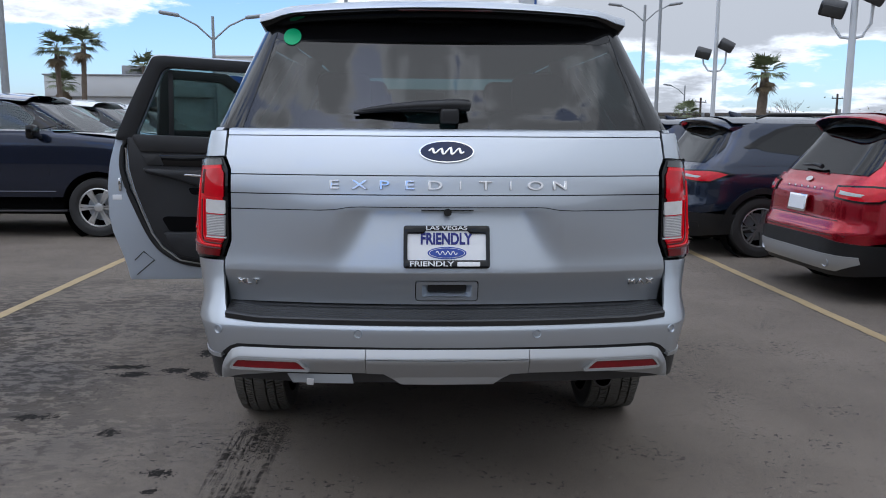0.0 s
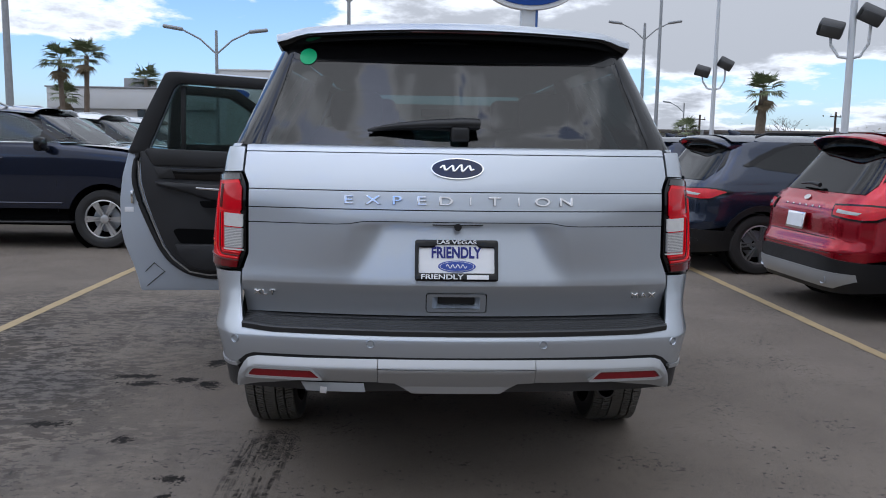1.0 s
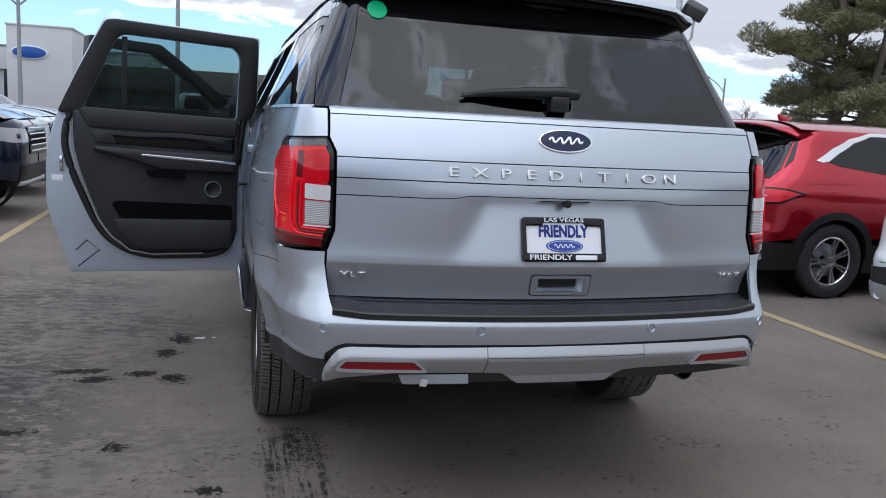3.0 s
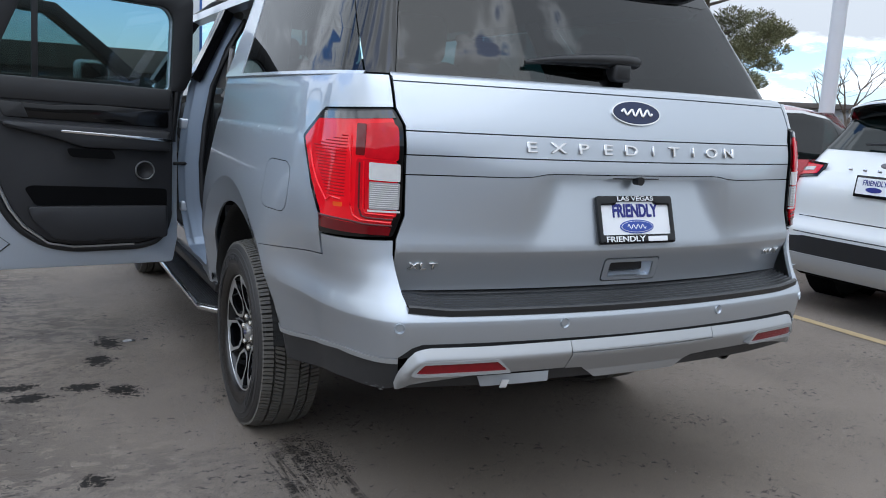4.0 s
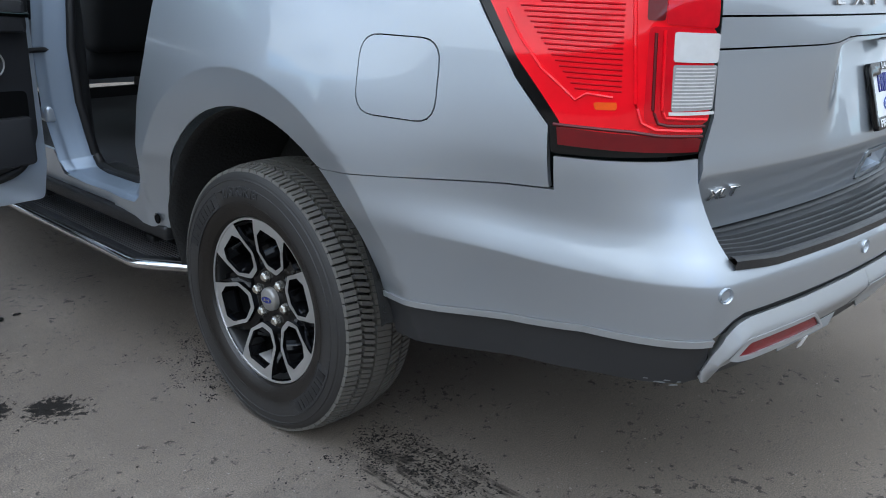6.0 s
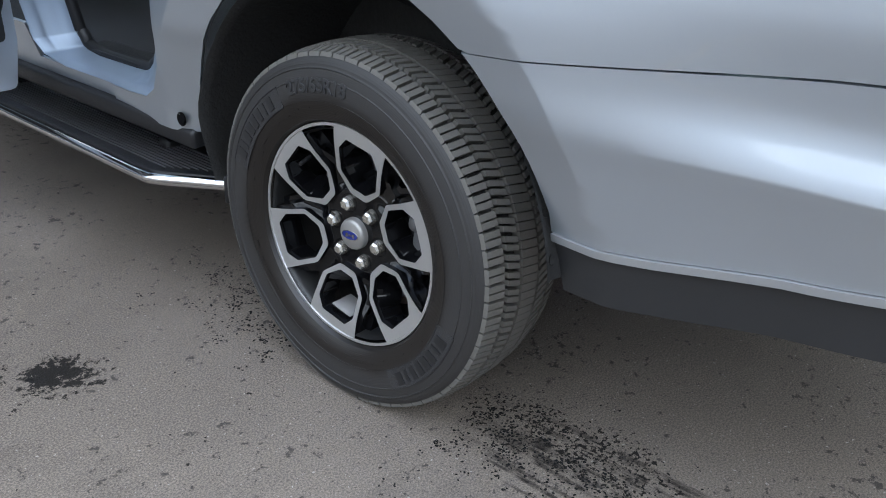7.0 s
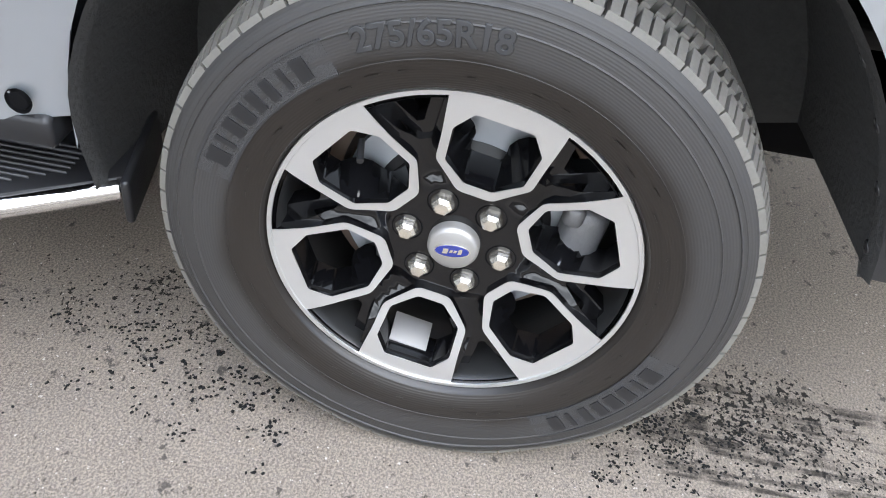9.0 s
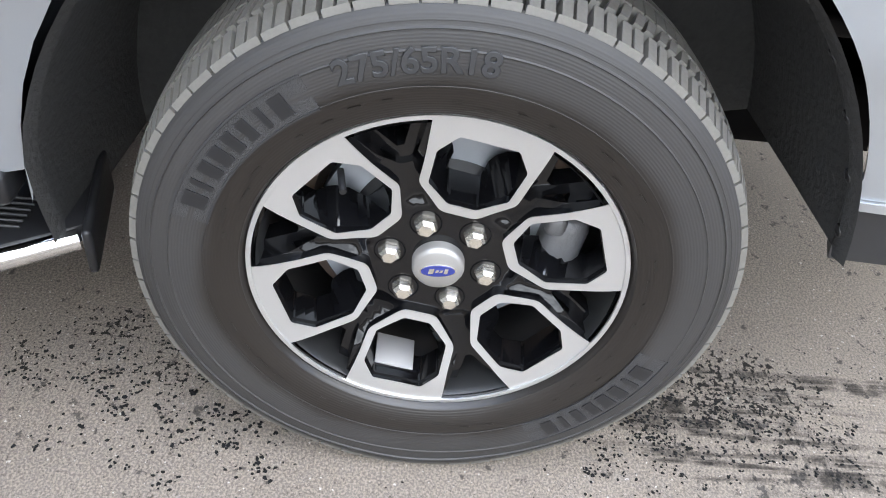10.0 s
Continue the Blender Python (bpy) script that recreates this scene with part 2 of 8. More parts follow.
def sstep(a, b, v):
    t = min(max((v - a) / (b - a), 0.0), 1.0)
    return t * t * (3 - 2 * t)


def dense(poly, step):
    out = []
    for i, a in enumerate(poly):
        b = poly[(i + 1) % len(poly)]
        n = max(1, int(math.hypot(b[0] - a[0], b[1] - a[1]) / step))
        out += [(a[0] + (b[0] - a[0]) * k / n, a[1] + (b[1] - a[1]) * k / n) for k in range(n)]
    return out


def rounded(poly, r, n=5):
    """The polygon with its corners rounded; r: one radius or one a corner."""
    out, k = [], len(poly)
    for i in range(k):
        p, a, b = Vector(poly[i]), Vector(poly[i - 1]), Vector(poly[(i + 1) % k])
        rr = r[i] if isinstance(r, (list, tuple)) else r
        u, w = a - p, b - p
        d = min(rr, u.length * 0.49, w.length * 0.49)
        if d < 1e-4:
            out.append(tuple(p))
            continue
        s, e = p + u.normalized() * d, p + w.normalized() * d
        for j in range(n + 1):
            t = j / n
            q = s * (1 - t) ** 2 + p * (2 * t * (1 - t)) + e * t * t
            out.append(tuple(q))
    return out


def inside(p, poly):
    x, y, c = p[0], p[1], False
    for i in range(len(poly)):
        (x1, y1), (x2, y2) = poly[i - 1], poly[i]
        if (y1 > y) != (y2 > y) and x < (x2 - x1) * (y - y1) / (y2 - y1) + x1:
            c = not c
    return c


def area(poly):
    return sum(poly[i - 1][0] * poly[i][1] - poly[i][0] * poly[i - 1][1] for i in range(len(poly))) / 2


def shrink(poly, d):
    """The polygon moved inwards by d."""
    if area(poly) < 0:
        poly = poly[::-1]
    out = []
    for i in range(len(poly)):
        p, a, b = Vector(poly[i]), Vector(poly[i - 1]), Vector(poly[(i + 1) % len(poly)])
        u, w = (p - a).normalized(), (b - p).normalized()
        n = Vector((-u.y, u.x)) + Vector((-w.y, w.x))
        n = n.normalized()
        k = d / max(0.35, n.dot(Vector((-u.y, u.x))))
        out.append(tuple(p + n * k))
    return out


def cdt(outline, holes=(), step=0.03, inner=None, creases=()):
    """Even triangles that fill an outline with holes."""
    from mathutils.geometry import delaunay_2d_cdt
    loops = [dense(outline, step)] + [dense(h, step) for h in holes]
    loops = [lp if area(lp) > 0 else lp[::-1] for lp in loops]
    pts, edges = [], []
    for lp in loops:
        b = len(pts)
        pts += [Vector(p) for p in lp]
        edges += [(b + i, b + (i + 1) % len(lp)) for i in range(len(lp))]
    xs, ys = [p[0] for p in loops[0]], [p[1] for p in loops[0]]
    gx, gy = inner or (step, step)
    for line in creases:
        b = len(pts)
        pts += [Vector(p) for p in line]
        edges += [(b + i, b + i + 1) for i in range(len(line) - 1)]
    edge_pts = np.array([tuple(p) for p in pts])
    for i in range(1, int((max(xs) - min(xs)) / gx) + 1):
        for j in range(1, int((max(ys) - min(ys)) / gy) + 1):
            q = (min(xs) + i * gx, min(ys) + j * gy)
            if inside(q, loops[0]) and not any(inside(q, h) for h in loops[1:]):
                if np.min(np.abs((edge_pts - q) / (gx, gy)).max(axis=1)) > 0.35:
                    pts.append(Vector(q))
    v, _, f, *_ = delaunay_2d_cdt(pts, edges, [], 1, 1e-6)
    keep = []
    for t in f:
        c = (sum(v[i][0] for i in t) / 3, sum(v[i][1] for i in t) / 3)
        if inside(c, loops[0]) and not any(inside(c, h) for h in loops[1:]):
            keep.append(t)
    return [tuple(p) for p in v], keep, loops


def panel(name, outline, surf, material, parent, off=0.0, holes=(), step=0.03, thick=0.012, label="", inner=None, creases=()):
    """A sheet on the surface surf(u, v), with its outline in u, v: smooth, with a folded edge. Positive off: outwards."""
    v, f, loops = cdt(outline, holes, step, inner, creases)
    co, no = [], []
    e = 0.002
    for a, b in v:
        p = Vector(surf(a, b))
        n = (Vector(surf(a + e, b)) - Vector(surf(a - e, b))).cross(Vector(surf(a, b + e)) - Vector(surf(a, b - e))).normalized()
        co.append(p + n * off)
        no.append(n)
    faces, used = [], {}
    for t in f:
        a, b, c = (v[i] for i in t)
        s = (b[0] - a[0]) * (c[1] - a[1]) - (b[1] - a[1]) * (c[0] - a[0])
        faces.append(tuple(t) if s > 0 else tuple(t[::-1]))
    sides = {}
    for t in faces:
        for i in range(3):
            sides[(t[i], t[(i + 1) % 3])] = 1
    rim = [k for k in sides if (k[1], k[0]) not in sides]
    for a, b in rim:
        for i in (a, b):
            if i not in used:
                used[i] = len(co)
                co += [co[i].copy(), co[i] - no[i] * thick]
                no += [no[i], no[i]]
    main = len(faces)
    for a, b in rim:
        ia, ib = used[a], used[b]
        faces.append((ib, ia, ia + 1, ib + 1))
    me = bpy.data.meshes.new(name)
    me.from_pydata(co, [], faces)
    me.update()
    me.polygons.foreach_set("use_smooth", [i < main for i in range(len(faces))])
    norms = []
    for p in me.polygons:
        for li in p.loop_indices:
            norms.append(no[me.loops[li].vertex_index] if p.index < main else p.normal)
    me.normals_split_custom_set([tuple(n) for n in norms])
    return part(name, me, material, parent, label)


def slab(name, outline, depth, frame_m, material, parent, holes=(), base=0.0, bevel=0.003, label="", step=0.2):
    """A flat plate of some thickness with bevelled rim; its outline in the x, y of frame_m, out along its z from base."""
    v, f, loops = cdt(outline, holes, step, (9.0, 9.0))
    bm = bmesh.new()
    vs = [bm.verts.new((*p, base)) for p in v]
    for t in f:
        a, b, c = (v[i] for i in t)
        s = (b[0] - a[0]) * (c[1] - a[1]) - (b[1] - a[1]) * (c[0] - a[0])
        try:
            bm.faces.new([vs[i] for i in (t if s > 0 else t[::-1])])
        except ValueError:
            pass
    rim = [e for e in bm.edges if len(e.link_faces) == 1]
    loose = [q for q in bm.verts if not q.link_faces]
    bmesh.ops.delete(bm, geom=loose, context="VERTS")
    ext = bmesh.ops.extrude_face_region(bm, geom=list(bm.faces))
    bmesh.ops.translate(bm, vec=(0, 0, depth), verts=[g for g in ext["geom"] if isinstance(g, bmesh.types.BMVert)])
    bmesh.ops.recalc_face_normals(bm, faces=bm.faces)
    if bevel:
        top = [e for e in bm.edges if len(e.link_faces) == 2 and e.calc_face_angle(0) > 0.9 and all(abs(q.co.z - base - depth) < 1e-5 for q in e.verts)]
        bmesh.ops.bevel(bm, geom=top, offset=bevel, segments=2, affect="EDGES", profile=0.5)
    smooth(bm, 35)
    bm.transform(frame_m)
    return part(name, bm, material, parent, label)


def block(size, at=(0, 0, 0), bevel=0.01, seg=2, m=None):
    """A bevelled box."""
    bm = bmesh.new()
    bmesh.ops.create_cube(bm, size=1.0, matrix=Matrix.Diagonal((*size, 1)))
    if bevel:
        bmesh.ops.bevel(bm, geom=list(bm.edges), offset=min(bevel, min(size) * 0.45), segments=seg, affect="EDGES", profile=0.5)
    smooth(bm, 50)
    bm.transform(Matrix.Translation(at) @ (m or Matrix()))
    return bm


def lathe(profile, n=48, axis="x", at=(0, 0, 0), closed=False, angle=35):
    """Turns (along, radius) points round an axis."""
    bm = bmesh.new()
    rings = []
    for a, r in profile:
        ring = []
        for k in range(n):
            t = 2 * math.pi * k / n
            c, s = r * math.cos(t), r * math.sin(t)
            ring.append(bm.verts.new({"x": (a, c, s), "y": (c, a, s), "z": (c, s, a)}[axis]))
        rings.append(ring)
    pairs = list(zip(rings, rings[1:])) + ([(rings[-1], rings[0])] if closed else [])
    for r0, r1 in pairs:
        for k in range(n):
            bm.faces.new((r0[k], r0[(k + 1) % n], r1[(k + 1) % n], r1[k]))
    bmesh.ops.remove_doubles(bm, verts=bm.verts, dist=1e-6)
    bmesh.ops.recalc_face_normals(bm, faces=bm.faces)
    smooth(bm, angle)
    bm.transform(Matrix.Translation(at))
    return bm


def tube(pts, r, n=10, flat=1.0, taper=None):
    """A round bar along points; r one radius or one a point."""
    bm = bmesh.new()
    pts = [Vector(p) for p in pts]
    rings = []
    for i, p in enumerate(pts):
        d = (pts[min(i + 1, len(pts) - 1)] - pts[max(i - 1, 0)]).normalized()
        a = d.cross(Vector((0, 0, 1)) if abs(d.z) < 0.95 else Vector((0, 1, 0))).normalized()
        b = a.cross(d)
        rr = r[i] if isinstance(r, (list, tuple)) else r
        rings.append([bm.verts.new(p + (a * math.cos(t) + b * math.sin(t) * flat) * rr) for t in (2 * math.pi * k / n for k in range(n))])
    for r0, r1 in zip(rings, rings[1:]):
        for k in range(n):
            bm.faces.new((r0[k], r0[(k + 1) % n], r1[(k + 1) % n], r1[k]))
    bm.faces.new(rings[0][::-1])
    bm.faces.new(rings[-1])
    bmesh.ops.recalc_face_normals(bm, faces=bm.faces)
    return smooth(bm, 50)


def join(*bms):
    out = bmesh.new()
    for b in bms:
        me = bpy.data.meshes.new("tmp")
        b.to_mesh(me)
        out.from_mesh(me)
        bpy.data.meshes.remove(me)
        b.free()
    return out


def lettering(text, size, depth, wide=1.0, gap=1.0, offset=0.0):
    """A mesh of raised characters, centred, in the x, y plane, out along z."""
    cu = bpy.data.curves.new("lettering", "FONT")
    cu.body, cu.size, cu.extrude, cu.align_x, cu.align_y, cu.space_character, cu.offset = text, size, depth / 2, "CENTER", "CENTER", gap, offset
    cu.bevel_depth, cu.bevel_resolution = min(0.0008, size * 0.02), 0
    ob = new("lettering", cu)
    me = bpy.data.meshes.new_from_object(ob.evaluated_get(bpy.context.evaluated_depsgraph_get()))
    bpy.data.objects.remove(ob)
    bm = bmesh.new()
    bm.from_mesh(me)
    bpy.data.meshes.remove(me)
    bm.transform(Matrix.Diagonal((wide, 1, 1, 1)))
    return bm


def spread(bm, width):
    """Scales characters along x to a width, centred."""
    xs = [v.co.x for v in bm.verts]
    k = width / (max(xs) - min(xs))
    c = (max(xs) + min(xs)) / 2
    for v in bm.verts:
        v.co.x = (v.co.x - c) * k
    return bm


def wrap(bm, surf_xz, off):
    """Lays a mesh in x, y(up), z(out) on the surface (x, z) -> point."""
    e = 0.002
    for v in bm.verts:
        a, b, o = v.co
        p = Vector(surf_xz(a, b))
        n = (Vector(surf_xz(a + e, b)) - Vector(surf_xz(a - e, b))).cross(Vector(surf_xz(a, b + e)) - Vector(surf_xz(a, b - e))).normalized()
        v.co = p + n * (off + o)
    bm.normal_update()
    return bm

# ---- ground ----
def asphalt():
    m = bpy.data.materials.new("asphalt")
    m.use_nodes = True
    nt = m.node_tree
    p = nt.nodes["Principled BSDF"]
    tco = nt.nodes.new("ShaderNodeTexCoord")
    pos = tco.outputs["Object"]

    def noise(s, d=4.0, r=0.55, vec=None):
        n = nt.nodes.new("ShaderNodeTexNoise")
        n.inputs["Scale"].default_value, n.inputs["Detail"].default_value, n.inputs["Roughness"].default_value = s, d, r
        nt.links.new(vec or pos, n.inputs["Vector"])
        return n.outputs[0]

    def calc(op, a, b=None):
        n = nt.nodes.new("ShaderNodeMath")
        n.operation = op
        for i, v in enumerate((a, b)):
            if v is None:
                continue
            if isinstance(v, (int, float)):
                n.inputs[i].default_value = v
            else:
                nt.links.new(v, n.inputs[i])
        return n.outputs[0]

    def ramp(v, lo, hi, a=0.0, b=1.0):
        n = nt.nodes.new("ShaderNodeMapRange")
        n.interpolation_type = "SMOOTHSTEP"
        nt.links.new(v, n.inputs[0])
        for i, q in enumerate((lo, hi, a, b)):
            n.inputs[i + 1].default_value = q
        return n.outputs[0]

    def mix(fac, a, b):
        n = nt.nodes.new("ShaderNodeMix")
        n.data_type = "RGBA"
        nt.links.new(fac, n.inputs[0])
        for slot, v in ((6, a), (7, b)):
            if isinstance(v, tuple):
                n.inputs[slot].default_value = (*v, 1)
            else:
                nt.links.new(v, n.inputs[slot])
        return n.outputs[2]

    xyz = nt.nodes.new("ShaderNodeSeparateXYZ")
    nt.links.new(pos, xyz.inputs[0])
    X, Y = xyz.outputs[0], xyz.outputs[1]

    def spot(x, y, rx, ry):
        a = calc("DIVIDE", calc("SUBTRACT", X, x), rx)
        b = calc("DIVIDE", calc("SUBTRACT", Y, y), ry)
        return calc("SUBTRACT", 1.0, calc("SQRT", calc("ADD", calc("MULTIPLY", a, a), calc("MULTIPLY", b, b))))

    # bitumen with pale and dark grit, and broad worn areas
    base = mix(ramp(noise(0.7, 6.0, 0.62), 0.30, 0.70), (0.122, 0.102, 0.083), (0.205, 0.173, 0.141))
    grit = mix(ramp(noise(230.0, 3.0, 0.7), 0.38, 0.66), (0.028, 0.024, 0.020), (0.41, 0.345, 0.282))
    n = nt.nodes.new("ShaderNodeMix")
    n.data_type, n.inputs[0].default_value = "RGBA", 0.32
    nt.links.new(base, n.inputs[6])
    nt.links.new(grit, n.inputs[7])
    col = n.outputs[2]
    pits = ramp(noise(170.0, 2.0, 0.7), 0.62, 0.70)
    col = mix(calc("MULTIPLY", pits, 0.7), col, (0.020, 0.019, 0.018))
    chips = ramp(noise(105.0, 2.0), 0.68, 0.72)
    col = mix(chips, col, (0.36, 0.33, 0.29))
    # pitted, open texture at a coarser scale
    holes = ramp(calc("ADD", noise(30.0, 4.0, 0.7), calc("MULTIPLY", noise(2.2, 3.0), 0.35)), 0.77, 0.83)
    col = mix(calc("MULTIPLY", holes, 0.75), col, (0.024, 0.022, 0.020))
    pale = ramp(noise(16.0, 5.0, 0.7), 0.60, 0.74)
    col = mix(calc("MULTIPLY", pale, 0.30), col, (0.21, 0.185, 0.155))
    # damp, oil-dark patches on the walked side, with ragged edges
    rag = calc("SUBTRACT", noise(9.0, 8.0, 0.80), 0.5)
    blots = None
    for q in ((-1.44, 1.92, 0.13, 0.10), (-1.60, 2.02, 0.13, 0.08), (-1.245, 0.485, 0.09, 0.07), (-1.22, 0.30, 0.06, 0.05), (-1.86, 1.94, 0.20, 0.07), (-1.50, 2.42, 0.10, 0.12), (-1.95, 2.1, 0.22, 0.07), (-1.64, 0.97, 0.09, 0.07), (-2.1, 1.2, 0.16, 0.07), (-1.42, 2.75, 0.10, 0.16)):
        v = spot(*q)
        blots = v if blots is None else calc("MAXIMUM", blots, v)
    frag = calc("MULTIPLY", calc("SUBTRACT", noise(38.0, 6.0, 0.75), 0.5), 3.2)
    wet = ramp(calc("ADD", calc("ADD", blots, calc("MULTIPLY", rag, 3.2)), frag), 0.30, 0.42)
    zone = ramp(calc("ADD", spot(-3.3, 2.0, 2.4, 4.6), calc("MULTIPLY", calc("SUBTRACT", noise(0.8, 4.0), 0.5), 1.2)), 0.0, 0.75)
    stretch = nt.nodes.new("ShaderNodeMapping")
    stretch.inputs["Scale"].default_value = (0.8, 1.3, 1.0)
    nt.links.new(pos, stretch.inputs[0])
    flecks = ramp(calc("ADD", noise(11.0, 8.0, 0.72, stretch.outputs[0]), calc("MULTIPLY", noise(1.3, 3.0), 0.45)), 0.69, 0.75)
    wet = calc("MAXIMUM", wet, calc("MULTIPLY", calc("MULTIPLY", flecks, zone), 0.70))
    sheen = calc("MULTIPLY", ramp(noise(0.9, 5.0, 0.6), 0.45, 0.62), zone)
    # crumbs of rubber and tyre marks along the wheel track
    off = calc("ABSOLUTE", calc("SUBTRACT", X, -0.82))
    strip = ramp(off, 0.17, 0.03)
    ahead = calc("MULTIPLY", ramp(Y, 1.62, 1.80), ramp(Y, 2.40, 1.95))
    behind = calc("MULTIPLY", ramp(Y, 0.40, 0.80), ramp(Y, 1.25, 1.05))
    dens = calc("MULTIPLY", strip, calc("MAXIMUM", calc("MULTIPLY", ahead, 0.75), behind))
    lump = calc("ADD", noise(85.0, 3.0, 0.65), calc("MULTIPLY", calc("SUBTRACT", noise(9.0, 3.0), 0.5), 0.35))
    marks = ramp(calc("SUBTRACT", lump, calc("SUBTRACT", 0.72, calc("MULTIPLY", dens, 0.20))), 0.0, 0.025)
    marks = calc("MULTIPLY", marks, ramp(dens, 0.02, 0.15))
    few = calc("MULTIPLY", ramp(noise(38.0, 2.0, 0.65), 0.735, 0.755), ramp(spot(-1.5, 1.6, 1.4, 2.2), 0.0, 0.3))
    lines = nt.nodes.new("ShaderNodeMapping")
    lines.inputs["Scale"].default_value = (1.0, 0.06, 1.0)
    nt.links.new(pos, lines.inputs[0])
    rubs = ramp(noise(42.0, 3.0, 0.6, lines.outputs[0]), 0.42, 0.60)
    print_zone = calc("MULTIPLY", ramp(calc("ABSOLUTE", calc("SUBTRACT", X, -0.89)), 0.17, 0.10), calc("MULTIPLY", ramp(Y, -2.0, 0.2), ramp(Y, 1.2, 0.9)))
    rub = calc("MULTIPLY", calc("MULTIPLY", rubs, print_zone), ramp(noise(24.0, 4.0), 0.30, 0.60))
    wet = calc("MAXIMUM", calc("MAXIMUM", wet, marks), calc("MAXIMUM", few, calc("MULTIPLY", rub, 0.9)))
    col = mix(calc("MULTIPLY", sheen, 0.45), col, (0.070, 0.069, 0.071))
    col = mix(calc("MULTIPLY", wet, 0.92), col, (0.008, 0.008, 0.008))
    nt.links.new(col, p.inputs["Base Color"])
    nt.links.new(ramp(wet, 0.0, 1.0, 0.85, 0.70), p.inputs["Roughness"])
    nt.links.new(ramp(wet, 0.0, 1.0, 0.28, 0.04), p.inputs["Specular IOR Level"])
    b = nt.nodes.new("ShaderNodeBump")
    b.inputs["Strength"].default_value, b.inputs["Distance"].default_value = 0.5, 0.005
    nt.links.new(noise(240.0, 3.0, 0.65), b.inputs["Height"])
    nt.links.new(b.outputs[0], p.inputs["Normal"])
    return m


ASPHALT = asphalt()
LINE_PAINT = mat("worn_yellow_line", (0.40, 0.30, 0.16), 0.7, var=0.35, scale=6.0, bump=0.2, bscale=200.0, fine=0.35, fscale=90.0)
bm = bmesh.new()
bmesh.ops.create_grid(bm, x_segments=2, y_segments=2, size=600)
ground = new("ground", bpy.data.meshes.new("ground"))
bm.to_mesh(ground.data)
bm.free()
ground.data.materials.append(ASPHALT)
tagged(ground, "brown-grey asphalt car park with damp dark stains", "ground", kind="structure")


def stripe(x, y0, y1, w=0.10):
    """A painted stall line with chipped, uneven edges."""
    rnd = random.Random(int(x * 100))
    bm = bmesh.new()
    n = int((y1 - y0) / 0.12)
    rows = []
    for i in range(n + 1):
        y = y0 + (y1 - y0) * i / n
        rows.append([bm.verts.new((x + sx * (w / 2 + rnd.uniform(-0.006, 0.004)), y, 0.004)) for sx in (-1, 1)])
    for a, b in zip(rows, rows[1:]):
        bm.faces.new((a[0], a[1], b[1], b[0]))
    ob = part("parking_line", bm, LINE_PAINT, None)
    return tagged(ob, "worn ochre-yellow painted line on the asphalt", "parking line", "stall lines", "structure")


stripe(-3.42, -14.0, 40.0)
stripe(3.31, -14.0, 40.0)


def crumbs(seed=3):
    """Loose crumbs of torn rubber along the wheel's track and a few strays, each a small uneven lump."""
    rnd = random.Random(seed)
    verts, faces = [], []

    def lump(x, y, r):
        b = len(verts)
        z = r * rnd.uniform(0.35, 0.8)
        k = rnd.choice((5, 6, 7))
        a0, st = rnd.uniform(0, 6.3), rnd.uniform(0.5, 1.0)
        turn = rnd.uniform(0, 3.14)
        ring = []
        for i in range(k):
            a = a0 + 6.283 * i / k
            q = r * rnd.uniform(0.55, 1.25)
            u, v = q * math.cos(a), q * st * math.sin(a)
            verts.append((x + u * math.cos(turn) - v * math.sin(turn), y + u * math.sin(turn) + v * math.cos(turn), 0.001))
            ring.append(b + i)
        verts.append((x + rnd.uniform(-0.3, 0.3) * r, y + rnd.uniform(-0.3, 0.3) * r, z))
        faces.extend((ring[i], ring[(i + 1) % k], b + k) for i in range(k))

    def cluster(cx, cy, n, sx, sy, r0, r1):
        for _ in range(n):
            lump(rnd.gauss(cx, sx), rnd.gauss(cy, sy), rnd.uniform(r0, r1))

    for _ in range(95):
        y = 1.62 + abs(rnd.gauss(0, 0.24))
        cluster(-0.93 + rnd.gauss(0, 0.085), y, rnd.randint(3, 9), 0.010, 0.012, 0.0018, 0.0050)
    for _ in range(190):
        y = 1.10 - abs(rnd.gauss(0, 0.26))
        cluster(-0.90 + rnd.gauss(0, 0.075), y, rnd.randint(3, 9), 0.010, 0.014, 0.0016, 0.0045)
    for _ in range(160):
        cluster(rnd.uniform(-2.4, -0.9), rnd.uniform(-0.6, 3.0), rnd.randint(1, 3), 0.006, 0.006, 0.0015, 0.0040)
    me = bpy.data.meshes.new("rubber_crumbs")
    me.from_pydata(verts, [], faces)
    me.materials.append(mat("torn_rubber", (0.006, 0.006, 0.006), 0.8, var=0.3, scale=60.0, spec=0.2))
    ob = new("rubber_crumbs", me)
    return tagged(ob, "black crumbs of torn rubber on the asphalt beside the tyre", "rubber crumbs", kind="stuff")


crumbs()

# ---- the silver sport utility vehicle ----
suv = thing("sport_utility_vehicle", "metallic silver full-size SUV with its rear door open", "car")
HUB_Y, HUB_Z = 1.391, 0.394
FRONT_Y = HUB_Y + 3.342

